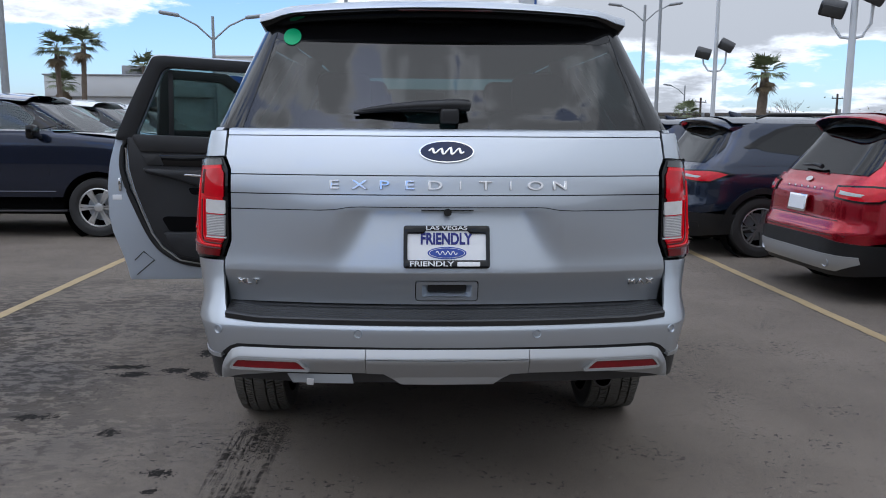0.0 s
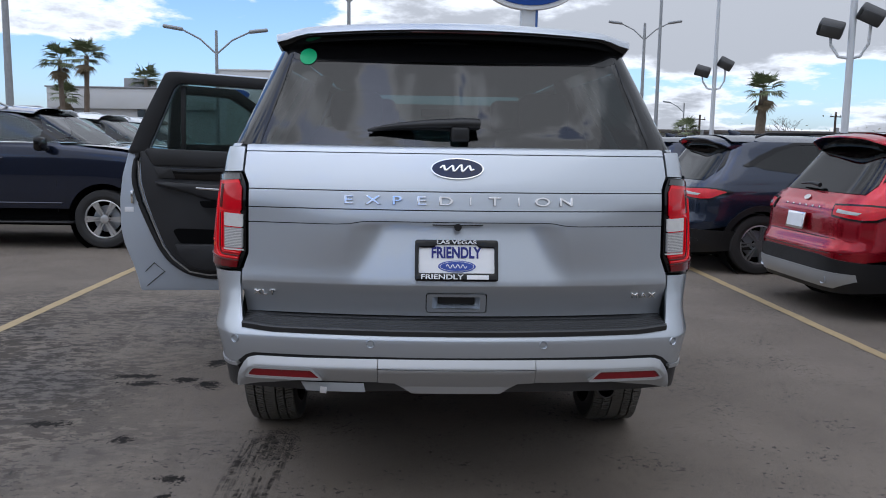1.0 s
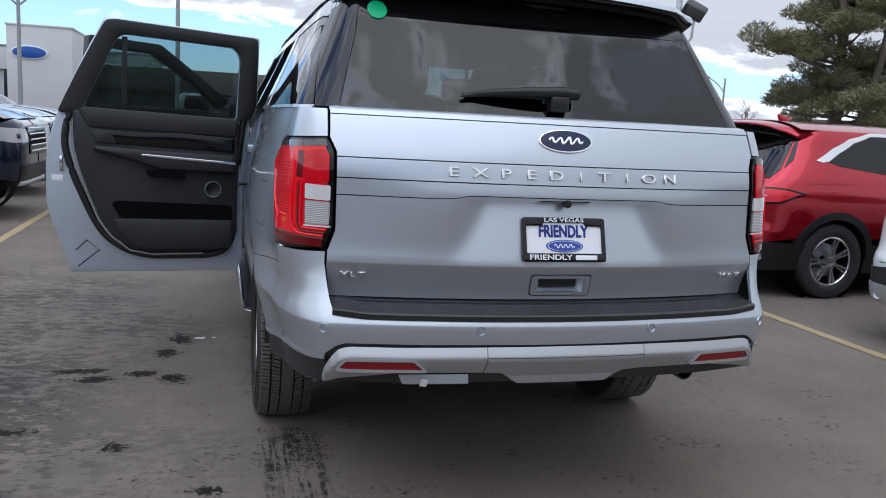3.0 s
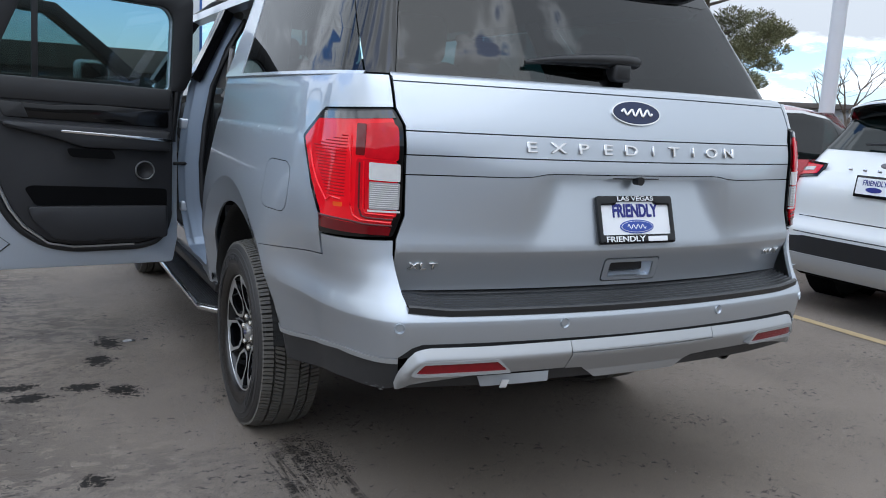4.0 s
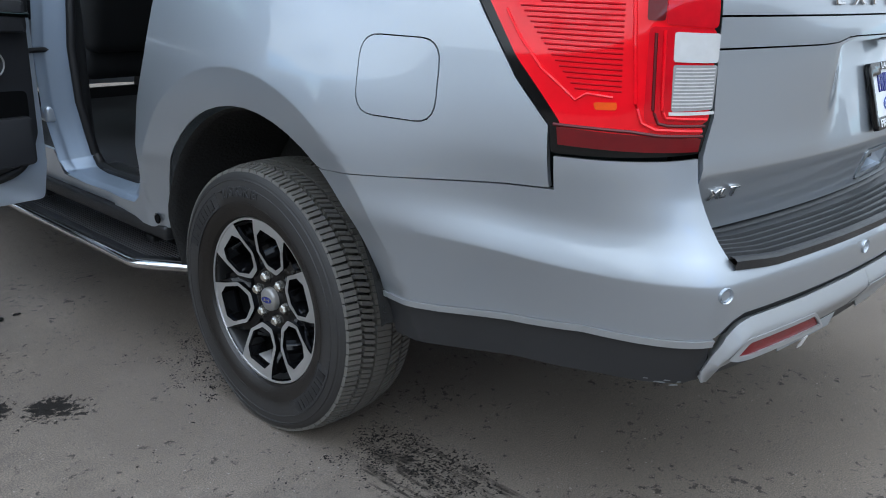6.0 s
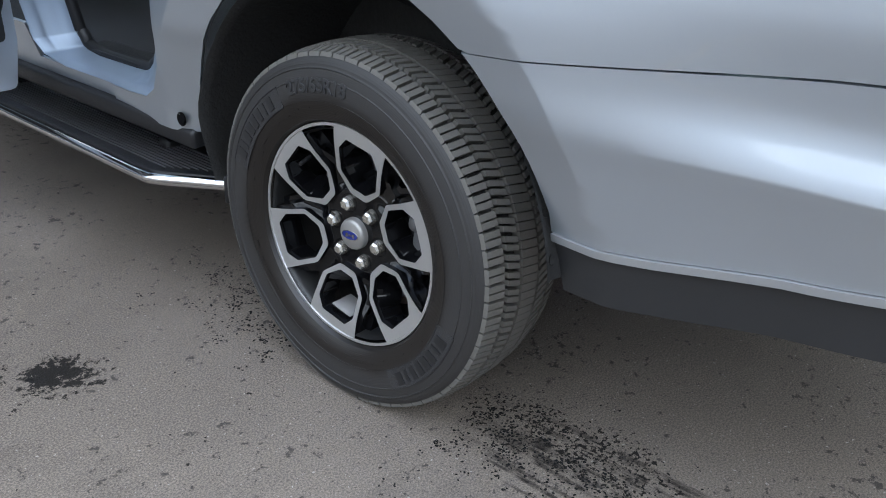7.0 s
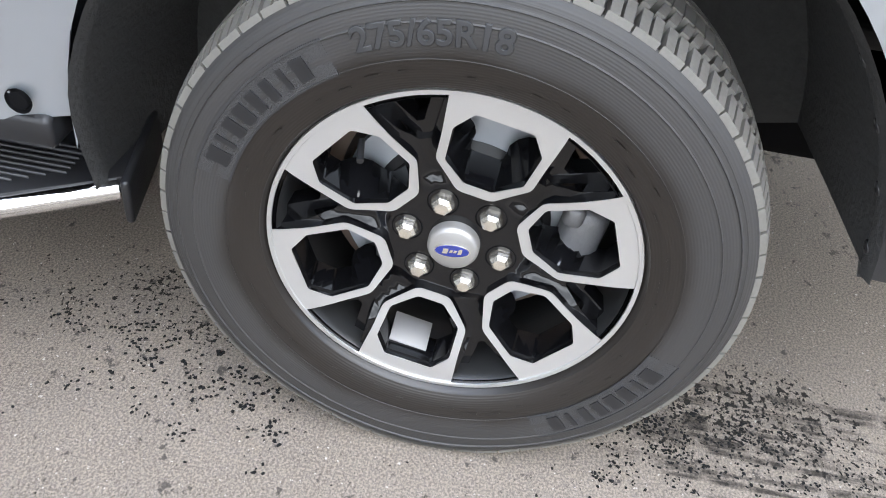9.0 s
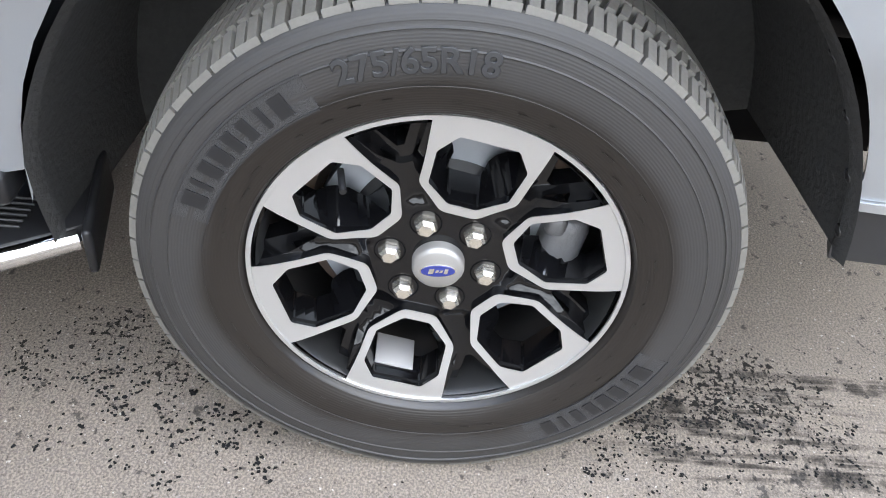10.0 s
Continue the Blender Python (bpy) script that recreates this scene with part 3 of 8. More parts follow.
rear_y = mono([0.46, 0.52, 0.56, 0.62, 0.752, 0.79, 0.83, 0.88, 0.93, 1.0, 1.2, 1.285, 1.34, 1.415, 1.48, 1.51], [0.065, 0.03, 0.014, -0.001, -0.019, -0.010, 0.009, 0.034, 0.056, 0.073, 0.083, 0.087, 0.100, 0.131, 0.166, 0.19])
side_dx = mono([0.44, 0.56, 0.62, 0.72, 0.768, 0.84, 0.95, 1.05, 1.15, 1.25, 1.29, 1.36, 1.41, 1.455, 1.485, 1.51], [-0.06, -0.042, -0.030, -0.010, 0.002, 0.006, 0.013, 0.011, 0.002, -0.010, -0.016, -0.027, -0.0355, -0.0455, -0.055, -0.063])
taper = mono([0.3, 0.5, 0.7, 0.9, 1.3, 3.6, 4.6, 5.2, 5.5], [-0.01, 0.0, 0.018, 0.028, 0.034, 0.034, 0.02, -0.06, -0.16])
CROWN, XE, CORNER, Y_END = 0.14, 0.85, 0.40, 0.50


ARCH_A, ARCH_B = 0.527, 0.567


def arch_q(y, z, yc=HUB_Y):
    return math.hypot((y - yc) / ARCH_A, (z - 0.40) / ARCH_B)


scoop = mono([0.0, 0.03, 0.06, 0.10, 0.15, 0.22, 0.30], [0.009, 0.000, -0.008, -0.013, -0.010, -0.001, 0.0])


def ridge(z):
    """The bumper's crease all round: a scooped flare above it, a plain face below."""
    d = z - 0.766
    return 0.009 * max(0.0, 1 + d / 0.12) if d < 0 else scoop(d)


def side_x(y, z):
    x = ridge(z) * sstep(0.95, 0.45, y) + 1.0 + side_dx(z) + taper(y) + 0.0045 * sstep(1.299, 1.289, z) * sstep(0.60, 0.85, y)
    for yc in (HUB_Y, FRONT_Y):
        if z > 0.2:
            q = arch_q(y, z, yc)
            x += 0.031 * sstep(1.90, 0.90, max(q, 1.185)) - 0.15 * max(0.0, 1.185 - max(q, 0.95))
    return x


def body(s, z):
    """The outer skin below the belt: s runs across the back from left to right and on along the sides."""
    a, sg = abs(s), (1 if s >= 0 else -1)
    y0 = rear_y(z) - ridge(z) * 0.6
    if a <= XE:
        return (s, y0 + CROWN * a * a, z)
    if a >= XE + CORNER:
        y = Y_END + a - XE - CORNER
        return (sg * side_x(y, z), y, z)
    t = (a - XE) / CORNER
    p0 = (XE, y0 + CROWN * XE * XE)
    p3 = (side_x(Y_END, z), Y_END)
    d = p3[0] - p0[0]
    p1 = (XE + 0.62 * d, p0[1] + 0.62 * d * 0.24 + 0.012)
    p2 = (p3[0] - 0.006, Y_END - 0.20)
    k = ((1 - t) ** 3, 3 * t * (1 - t) ** 2, 3 * t * t * (1 - t), t ** 3)
    return (sg * sum(c * p[0] for c, p in zip(k, (p0, p1, p2, p3))), sum(c * p[1] for c, p in zip(k, (p0, p1, p2, p3))), z)


def s_at(y, z, surf=body, hi=6.0):
    """The (negative, left-hand) s at which the skin has this y."""
    lo = 0.0
    for _ in range(40):
        mid = (lo + hi) / 2
        if surf(mid, z)[1] < y:
            lo = mid
        else:
            hi = mid
    return -(lo + hi) / 2


def L(y, z):
    return (s_at(y, z), z)


def mirrored(poly):
    return [(-a, b) for a, b in poly][::-1]


def both(name, poly, surf, material, label="", **kw):
    a = panel(name, poly, surf, material, suv, label=label, **kw)
    holes = kw.pop("holes", ())
    kw["creases"] = [[(-u, v) for u, v in line] for line in kw.get("creases", ())]
    b = panel(name, mirrored(poly), surf, material, suv, label=label, holes=[mirrored(h) for h in holes], **kw)
    return a, b


def arch_pts(q0, a0, a1, n=18, yc=HUB_Y):
    """Along the wheel arch, degrees from the rear over the top."""
    out = []
    for i in range(n + 1):
        t = radians(a0 + (a1 - a0) * i / n)
        out.append((yc - q0 * ARCH_A * math.cos(t), 0.40 + q0 * ARCH_B * math.sin(t)))
    return out


# outlines on the skin, left-hand side
lamp_inner = [(-0.853, 1.386), (-0.831, 1.338), (-0.832, 1.076), (-0.858, 1.008)]
lamp = [L(0.492, 1.376), L(0.616, 1.286), L(0.592, 1.255), L(0.412, 1.045), L(0.407, 0.994)] + lamp_inner[::-1]
gate_edge = [(-0.842, 1.488), (-0.846, 1.392), (-0.824, 1.342), (-0.825, 1.072), (-0.851, 1.000), (-0.853, 0.955), (-0.838, 0.836)]

# quarter panel with the arch cut out of it
arch_top = arch_pts(1.0, 54, 176)
quarter = [(-0.849, 1.488), (-0.853, 1.394), L(0.492, 1.383), L(0.624, 1.288), L(0.599, 1.252), L(0.419, 1.044), L(0.413, 0.921)]
quarter += [L(1.058, 0.8545)] + [L(*p) for p in arch_top] + [L(1.90, 0.50), L(1.98, 0.490), L(2.30, 0.478), L(2.30, 0.541), L(2.20, 0.543), L(2.107, 0.553), L(2.052, 0.584), L(1.998, 0.655), L(1.967, 0.75), L(1.945, 0.84), L(1.92, 0.91), L(1.865, 1.05), L(1.83, 1.20), L(1.80, 1.32), L(1.785, 1.41), L(1.80, 1.488)]
fuel = rounded([L(0.690, 1.012), L(0.690, 1.19), L(0.918, 1.19), L(0.918, 1.012)], 0.055)
panel("quarter_panel", quarter, body, SILVER, suv, holes=[fuel], step=0.025, inner=(0.03, 0.0145), creases=[[L(*p) for p in arch_pts(q, 57, 148, 44)] for q in (1.10, 1.178, 1.185, 1.192)] + [[L(y, z) for y in np.linspace(0.66, 1.70, 40)] for z in (1.289, 1.2985)], label="silver rear quarter panel")
fuel_in = rounded([L(0.6930, 1.0150), L(0.6930, 1.1870), L(0.9150, 1.1870), L(0.9150, 1.0150)], 0.053)
panel("fuel_door", fuel_in, body, SILVER, suv, off=0.0005, step=0.02, label="silver rounded fuel filler door")
panel("fuel_door_gap", rounded([L(0.68, 1.0), L(0.68, 1.2), L(0.93, 1.2), L(0.93, 1.0)], 0.05), body, DARK, suv, off=-0.010, step=0.04, thick=0.004)
panel("quarter_panel", mirrored(quarter), body, SILVER, suv, step=0.04)

# bumper cover: wraps from arch to arch
low_left = [L(0.897, 0.567), L(0.70, 0.588), L(0.47, 0.621), L(0.33, 0.643), (-0.88, 0.651), (-0.86, 0.655), (-0.845, 0.665), (-0.82, 0.685), (-0.79, 0.696)]
up_left = [(-0.815, 0.797), (-0.827, 0.801), (-0.834, 0.810), (-0.842, 0.840), (-0.860, 0.955), (-0.858, 0.997), L(0.402, 0.987), L(0.402, 0.918), L(1.072, 0.851)]
arch_low = [L(*p) for p in arch_pts(1.0, 53, 21, 10)]
cover = up_left + arch_low + low_left + [(-0.58, 0.697), (-0.30, 0.699)]
cover = cover + [(-a, b) for a, b in cover[::-1]]
panel("bumper_cover", cover, body, SILVER, suv, step=0.025, inner=(0.03, 0.0165), creases=[[L(*p) for p in arch_pts(q, 49, 26, 12)] for q in (1.10, 1.178, 1.185, 1.192)] + [[(s, z) for s in np.linspace(-1.48, 1.48, 110)] for z in (0.7630, 0.7660, 0.7690, 0.780)], label="silver wrap-around rear bumper cover")

# bright strip and dark skirt under it, from the arch to the corner
strip_top = [L(0.895, 0.565), L(0.70, 0.586), L(0.47, 0.619), L(0.33, 0.641), (-0.862, 0.650)]
strip = strip_top + [(p[0], p[1] - 0.015) for p in strip_top[::-1]]
both("bumper_strip", strip, body, SATIN, "bright satin moulding strip", off=0.004, step=0.03, thick=0.02)
skirt = [(p[0], p[1] - 0.013) for p in strip_top] + [(-0.855, 0.60), (-0.858, 0.552), (-0.90, 0.545), L(0.30, 0.532), L(0.42, 0.516), L(0.62, 0.488), L(0.872, 0.452)]
both("bumper_skirt", skirt, body, GREYPLASTIC, "dark grey plastic bumper skirt", off=-0.004, step=0.03, thick=0.03)
# dark strip colours in the shade of the silver edge turned under
groove = [(-0.885, 0.640), (-0.85, 0.672), (-0.82, 0.696), (-0.78, 0.705), (0.78, 0.705), (0.82, 0.696), (0.85, 0.672), (0.885, 0.640), (0.78, 0.655), (-0.78, 0.655)]
panel("bumper_groove", groove, body, GREYPLASTIC, suv, off=-0.010, step=0.04, thick=0.004, label="dark strip colouring in the shaded groove over the lower trim")

SCUFF = mat("scraped_plastic", (0.15, 0.15, 0.15), 0.8, var=0.3, scale=90.0)
for s0, z0, w, h in ((-0.985, 0.541, 0.030, 0.004), (-0.962, 0.548, 0.018, 0.003), (-0.942, 0.537, 0.026, 0.004), (-0.925, 0.545, 0.012, 0.005), (-1.010, 0.546, 0.012, 0.003)):
    panel("scuff_mark", [(s0, z0), (s0 + w, z0 + h * 0.5), (s0 + w * 0.8, z0 + h), (s0 + w * 0.1, z0 + h * 0.9)], body, SCUFF, suv, off=-0.002, step=0.02, thick=0.001)
# satin skid trim with the reflector slots, the hitch panel in its middle
refl = rounded([(-0.810, 0.609), (-0.787, 0.638), (-0.560, 0.641), (-0.526, 0.612)], 0.006, 3)
TRIM_S = (0.0, 0.31, 0.50, 0.58, 0.78, 0.81, 0.838, 0.866, 0.90)
TRIM_TOP = (0.692, 0.690, 0.687, 0.685, 0.684, 0.673, 0.640, 0.575, 0.545)


def skid_surf(s, z):
    """The lower trim: a bright face leaning out to a crease, then a face turning under."""
    x, y, z = body(s, z)
    d = float(np.interp(abs(s), TRIM_S, TRIM_TOP)) - z
    out = 0.004 + 0.72 * d - 1.22 * 0.0030 * math.log1p(math.exp(min((d - 0.036) / 0.0030, 60.0)))
    return (x, y - max(out, -0.008) * sstep(0.90, 0.80, abs(s)), z)


def trim_line(d, s0, s1, n=30):
    return [(a, float(np.interp(abs(a), TRIM_S, TRIM_TOP)) - d) for a in np.linspace(s0, s1, n)]


skid = trim_line(0.0, -0.868, -0.3045) + [(-0.3045, 0.597), (-0.60, 0.594), (-0.72, 0.575), (-0.862, 0.553)]
both("skid_trim", skid, skid_surf, SATIN, "satin silver lower bumper trim", off=0.004, step=0.012, inner=(0.025, 0.009), holes=[refl], thick=0.03, creases=[trim_line(d, -0.832, -0.312, 60) for d in (0.010, 0.020, 0.028, 0.032, 0.0355, 0.039)])
panel("skid_trim", trim_line(0.0, -0.3025, 0.3025) + [(0.3025, 0.657), (-0.3025, 0.657)], skid_surf, SATIN, suv, off=0.004, step=0.05, inner=(9.0, 9.0), thick=0.02, creases=[trim_line(d, -0.296, 0.296, 60) for d in (0.008, 0.016, 0.024, 0.028)], label="satin silver middle trim bar")


def refl_surf(s, z):
    """The upright recess that holds the reflector."""
    x, y, _ = skid_surf(s, 0.650)
    return (x, y + 0.05 * (0.650 - z), z)


bezel = rounded([(-0.822, 0.599), (-0.794, 0.6475), (-0.556, 0.6495), (-0.510, 0.603)], 0.012, 4)
both("reflector_bezel", bezel, refl_surf, SATIN, "raised satin rim round the reflector", off=0.006, step=0.02, holes=[refl], thick=0.03)
both("reflector", shrink(refl, -0.001), refl_surf, RED_REFLECTOR, "red rear reflector", off=0.001, step=0.02)
under = [(-0.862, 0.600), (-0.60, 0.610), (0.60, 0.610), (0.862, 0.600), (0.86, 0.548), (0.60, 0.545), (0.24, 0.552), (-0.24, 0.552), (-0.60, 0.545), (-0.86, 0.548)]
panel("lower_valance", under, body, GREYPLASTIC, suv, off=-0.006, step=0.04, label="dark grey lower valance")
hitch = [(-0.302, 0.6545), (0.302, 0.6545), (0.302, 0.597), (0.238, 0.595), (0.172, 0.549), (-0.172, 0.549), (-0.238, 0.595), (-0.302, 0.597)]
panel("hitch_cover", hitch, skid_surf, SATIN, suv, off=0.006, step=0.012, inner=(0.03, 0.009), thick=0.02, label="satin silver hitch cover panel")
tag = [(-0.603, 0.584), (-0.358, 0.588), (-0.352, 0.550), (-0.584, 0.546)]
panel("bumper_sticker", tag, body, mat("pale_film", (0.42, 0.45, 0.48), 0.25, var=0.1), suv, off=0.003, step=0.02, thick=0.001, label="pale protective film label")
part("film_tab", block((0.026, 0.003, 0.030), (-0.515, 0.035, 0.556), 0.001, 2, Euler((0.35, 0.12, 0)).to_matrix().to_4x4()), mat("torn_white_film", (0.75, 0.75, 0.76), 0.4, var=0.05), suv, "torn white film tab")

# black step pad on the bumper, ribbed
PAD = mat("worn_pad_plastic", (0.026, 0.027, 0.029), 0.36, var=0.3, scale=8.0, bump=0.1, bscale=700.0, rvar=0.1)
for k in range(5):
    x0, x1 = -0.836 + k * 0.3344, -0.836 + (k + 1) * 0.3344
    bm = bmesh.new()
    prof = [(0.004, 0.782), (0.0, 0.801), (0.006, 0.806)]
    for r in range(5):
        prof += [(0.014 + r * 0.018, 0.808 + r * 0.003), (0.018 + r * 0.018, 0.801 + r * 0.003), (0.024 + r * 0.018, 0.801 + r * 0.003), (0.027 + r * 0.018, 0.810 + r * 0.003)]
    prof += [(0.12, 0.825), (0.14, 0.84)]
    cols = []
    for i in range(9):
        x = x0 + (x1 - x0) * i / 8
        cols.append([bm.verts.new((x, rear_y(0.79) + CROWN * x * x + py - 0.0135 * (1 - 0.5 * sstep(0.785, 0.836, abs(x))), pz + (0.010 * sstep(0.70, 0.83, abs(x))))) for py, pz in prof])
    for a, b in zip(cols, cols[1:]):
        for j in range(len(prof) - 1):
            bm.faces.new((a[j], b[j], b[j + 1], a[j + 1]))
    part("step_pad", smooth(bm, 25), PAD, suv, "ribbed black plastic bumper step pad" if k == 0 else "")
for x, z in ((-0.868, 0.748), (-0.331, 0.751), (0.331, 0.751), (0.868, 0.748)):
    p, q = Vector(body(x, z)), Vector(body(x + 0.01, z))
    nrm = (q - p).cross(Vector((0, 0, 1))).normalized()
    bm = lathe([(-0.006, 0.0), (-0.006, 0.010), (0.002, 0.0115), (0.0, 0.0125), (0.004, 0.0155), (0.001, 0.0165), (-0.006, 0.0165)], 20, "z")
    bm.transform(Matrix.Translation(p) @ nrm.to_track_quat("Z", "Y").to_matrix().to_4x4())
    part("parking_sensor", bm, SILVER, suv, "small round silver parking sensor")

# ---- tailgate ----
gate_y = mono([0.80, 0.86, 0.92, 0.956, 0.9635, 0.971, 0.990, 1.02, 1.06, 1.2, 1.285, 1.34, 1.415, 1.48, 1.51], [0.099, 0.090, 0.0765, 0.0650, 0.0628, 0.0634, 0.0670, 0.0715, 0.0750, 0.083, 0.087, 0.100, 0.131, 0.166, 0.19])


def plate_recess(s, z):
    """The plate recess: a plane leaning forward under the lip, between two ramps that spread downwards."""
    if not 0.968 < z < 1.199:
        return 0.0
    k = (1.197 - z) / 0.21
    deep = max(0.0635 + 0.285 * (z - 0.968) - gate_y(z), 0.0) + 0.010 * sstep(0.985, 1.18, z)
    return deep * sstep(0.425 + 0.045 * k, 0.262 + 0.105 * k, abs(s))


def gate(s, z):
    """The tailgate's own skin: upright at the foot, a crease, then leaning forward."""
    x, y, z = body(s, z)
    brow = 0.012 * sstep(0.82, 0.40, abs(s)) * sstep(0.98, 1.18, z) * sstep(1.30, 1.20, z)
    return (x, y - rear_y(z) + gate_y(z) - brow + plate_recess(s, z), z)


def gate_x(z):
    pts = sorted((b, a) for a, b in gate_edge)
    return float(np.interp(z, [p[0] for p in pts], [p[1] for p in pts]))


def gate_band(z0, z1, extra0=(), extra1=()):
    """A band of the tailgate between two heights, edge to edge."""
    mids = sorted([b for a, b in gate_edge if z0 < b < z1])
    left = [(gate_x(z0) + 0.003, z0)] + [(gate_x(b) + 0.003, b) for b in mids] + [(gate_x(z1) + 0.003, z1)]
    return left + list(extra1) + [(-a, b) for a, b in left[::-1]] + list(extra0)


lip = [(-0.475, 1.197), (-0.42, 1.200), (-0.37, 1.209), (-0.33, 1.211), (0.33, 1.211), (0.37, 1.209), (0.42, 1.200), (0.475, 1.197)]
panel("tailgate_panel", gate_band(1.3285, 1.4700), gate, SILVER, suv, step=0.03, label="silver upper tailgate panel")
panel("tailgate_panel", gate_band(1.4728, 1.487), gate, SILVER, suv, off=0.002, step=0.02, label="silver moulding under the rear window")
panel("tailgate_panel", gate_band(1.2575, 1.3245), gate, SILVER, suv, step=0.03, label="silver tailgate band with raised letters")
panel("tailgate_panel", gate_band(1.1985, 1.2535, extra0=[(a, b + 0.0015) for a, b in lip[::-1]]), gate, SILVER, suv, step=0.03, thick=0.03, label="silver tailgate band over the plate recess")
handle = rounded([(-0.121, 0.851), (0.119, 0.851), (0.119, 0.934), (-0.121, 0.934)], 0.014, 4)
panel("tailgate_panel", gate_band(0.838, 1.1945, extra1=[(a, b - 0.0015) for a, b in lip]), gate, SILVER, suv, step=0.022, holes=[handle], creases=[[(x, z) for x in np.linspace(-0.835, 0.835, 90)] for z in (0.9605, 0.9665)], label="silver lower tailgate panel with plate recess")
panel("tailgate_gap", [(-0.852, 1.487), (-0.83, 1.34), (-0.83, 1.07), (-0.858, 1.0), (-0.842, 0.80), (0.842, 0.80), (0.858, 1.0), (0.83, 1.07), (0.83, 1.34), (0.852, 1.487)], lambda s, z: (s, gate(s, z)[1] + 0.055 - plate_recess(s, z) * 0.2, z), DARK, suv, step=0.06)
hf = rounded([(-0.117, 0.855), (0.115, 0.855), (0.115, 0.930), (-0.117, 0.930)], 0.012, 4)
hole = rounded([(-0.095, 0.867), (0.093, 0.867), (0.093, 0.919), (-0.095, 0.919)], 0.006, 3)
panel("gate_handle", hf, gate, SILVER, suv, off=0.003, holes=[hole], step=0.02, thick=0.03, label="silver recessed tailgate handle")
bm = bmesh.new()
rim = [bm.verts.new(gate(x, z)) for x, z in ((-0.097, 0.865), (0.095, 0.865), (0.095, 0.921), (-0.097, 0.921))]
deep = [bm.verts.new((x, gate(0, z)[1] + 0.045, z)) for x, z in ((-0.062, 0.884), (0.060, 0.884), (0.070, 0.921), (-0.072, 0.921))]
for k in range(4):
    bm.faces.new((rim[k], deep[k], deep[k - 3], rim[k - 3]))
part("handle_pocket", bm, SILVER_INNER, suv, "silver funnel of the handle pocket")
part("handle_grip", block((0.146, 0.010, 0.040), (0.0, 0.122, 0.903), 0.003), PLASTIC, suv, "dark grip inside the handle pocket")
part("rear_camera", lathe([(-0.02, 0.0), (-0.02, 0.014), (0.01, 0.014), (0.014, 0.008), (0.014, 0.0)], 20, "y", (0.0, 0.095, 1.192)), PLASTIC, suv, "small black reversing camera")
part("gate_switch", block((0.20, 0.03, 0.014), (0.0, 0.112, 1.203), 0.005), PLASTIC, suv)


def on_gate(x, z):
    return gate(x, z)


def char_row(text, size, width, cx, cz, off, name, label, gap=1.0, depth=0.005):
    """Separate raised characters in a row on the tailgate."""
    xs = np.linspace(-0.5, 0.5, len(text))
    for ch, u in zip(text, xs):
        bm = lettering(ch, size, depth)
        w = [v.co.x for v in bm.verts]
        fat = 1.0 if ch == "I" else gap
        for v in bm.verts:
            v.co.x = (v.co.x - (max(w) + min(w)) / 2) * fat + u * width + cx
            v.co.y += cz
        part(name, wrap(bm, on_gate, off), CHROME, suv, label)


char_row("EXPEDITION", 0.046, 0.845, 0.0, 1.290, 0.004, "badge_letter", "chrome capital letter", 1.75)
char_row("XLT", 0.030, 0.060, -0.757, 0.918, 0.003, "trim_letter", "small chrome letter", 1.5)
char_row("MAX", 0.030, 0.074, 0.757, 0.918, 0.003, "trim_letter", "small chrome letter", 1.35)

def oval(name, cx, cz, a, b, off, material, label=""):
    pts = [(cx + a * math.cos(t), cz + b * math.sin(t)) for t in (2 * math.pi * k / 40 for k in range(40))]
    return panel(name, pts, gate, material, suv, off=off, step=0.02, thick=0.006, label=label)


oval("badge_rim", -0.004, 1.414, 0.103, 0.0400, 0.006, CHROME, "chrome oval badge rim")
oval("badge_field", -0.004, 1.414, 0.098, 0.0358, 0.0075, BADGE_BLUE, "dark blue oval badge field")
wave = [(-0.066 + 0.0033 * k, 0.010 * math.sin(k * 0.62) * (1 - 0.25 * math.sin(k * 0.2)), 0.0) for k in range(41)]
bm = tube(wave, 0.0042, 8, 0.4)
for v in bm.verts:
    v.co = (v.co.x + v.co.y * 0.4 - 0.004, v.co.y + 1.414, v.co.z)
part("badge_wave", wrap(bm, on_gate, 0.009), CHROME, suv, "plain silver wave on the badge")

# number plate
plate_m = Matrix.Translation((-0.003, 0.086, 1.0605)) @ Euler((radians(90 - 17), 0, 0)).to_matrix().to_4x4()
outer = rounded([(-0.162, -0.081), (0.162, -0.081), (0.162, 0.081), (-0.162, 0.081)], 0.012, 4)
window = rounded([(-0.147, -0.050), (0.147, -0.050), (0.147, 0.050), (0.088, 0.050), (0.078, 0.062), (-0.078, 0.062), (-0.088, 0.050), (-0.147, 0.050)], 0.005, 3)
slab("plate_frame", outer, 0.012, plate_m, GLOSSBLACK, suv, holes=[window], bevel=0.002, label="black dealer plate frame")
slab("licence_plate", rounded([(-0.152, -0.076), (0.152, -0.076), (0.152, 0.076), (-0.152, 0.076)], 0.01, 3), 0.002, plate_m, WHITE, suv, base=0.003, bevel=0.0, label="white dealer plate with blue letters")


def plate_text(text, y, size, width, material, z=0.0065, x=0.0, label="", fat=0.0):
    bm = spread(lettering(text, size, 0.0012, offset=fat), width)
    bm.transform(plate_m @ Matrix.Translation((x, y, z)))
    part("plate_lettering", bm, material, suv, label)


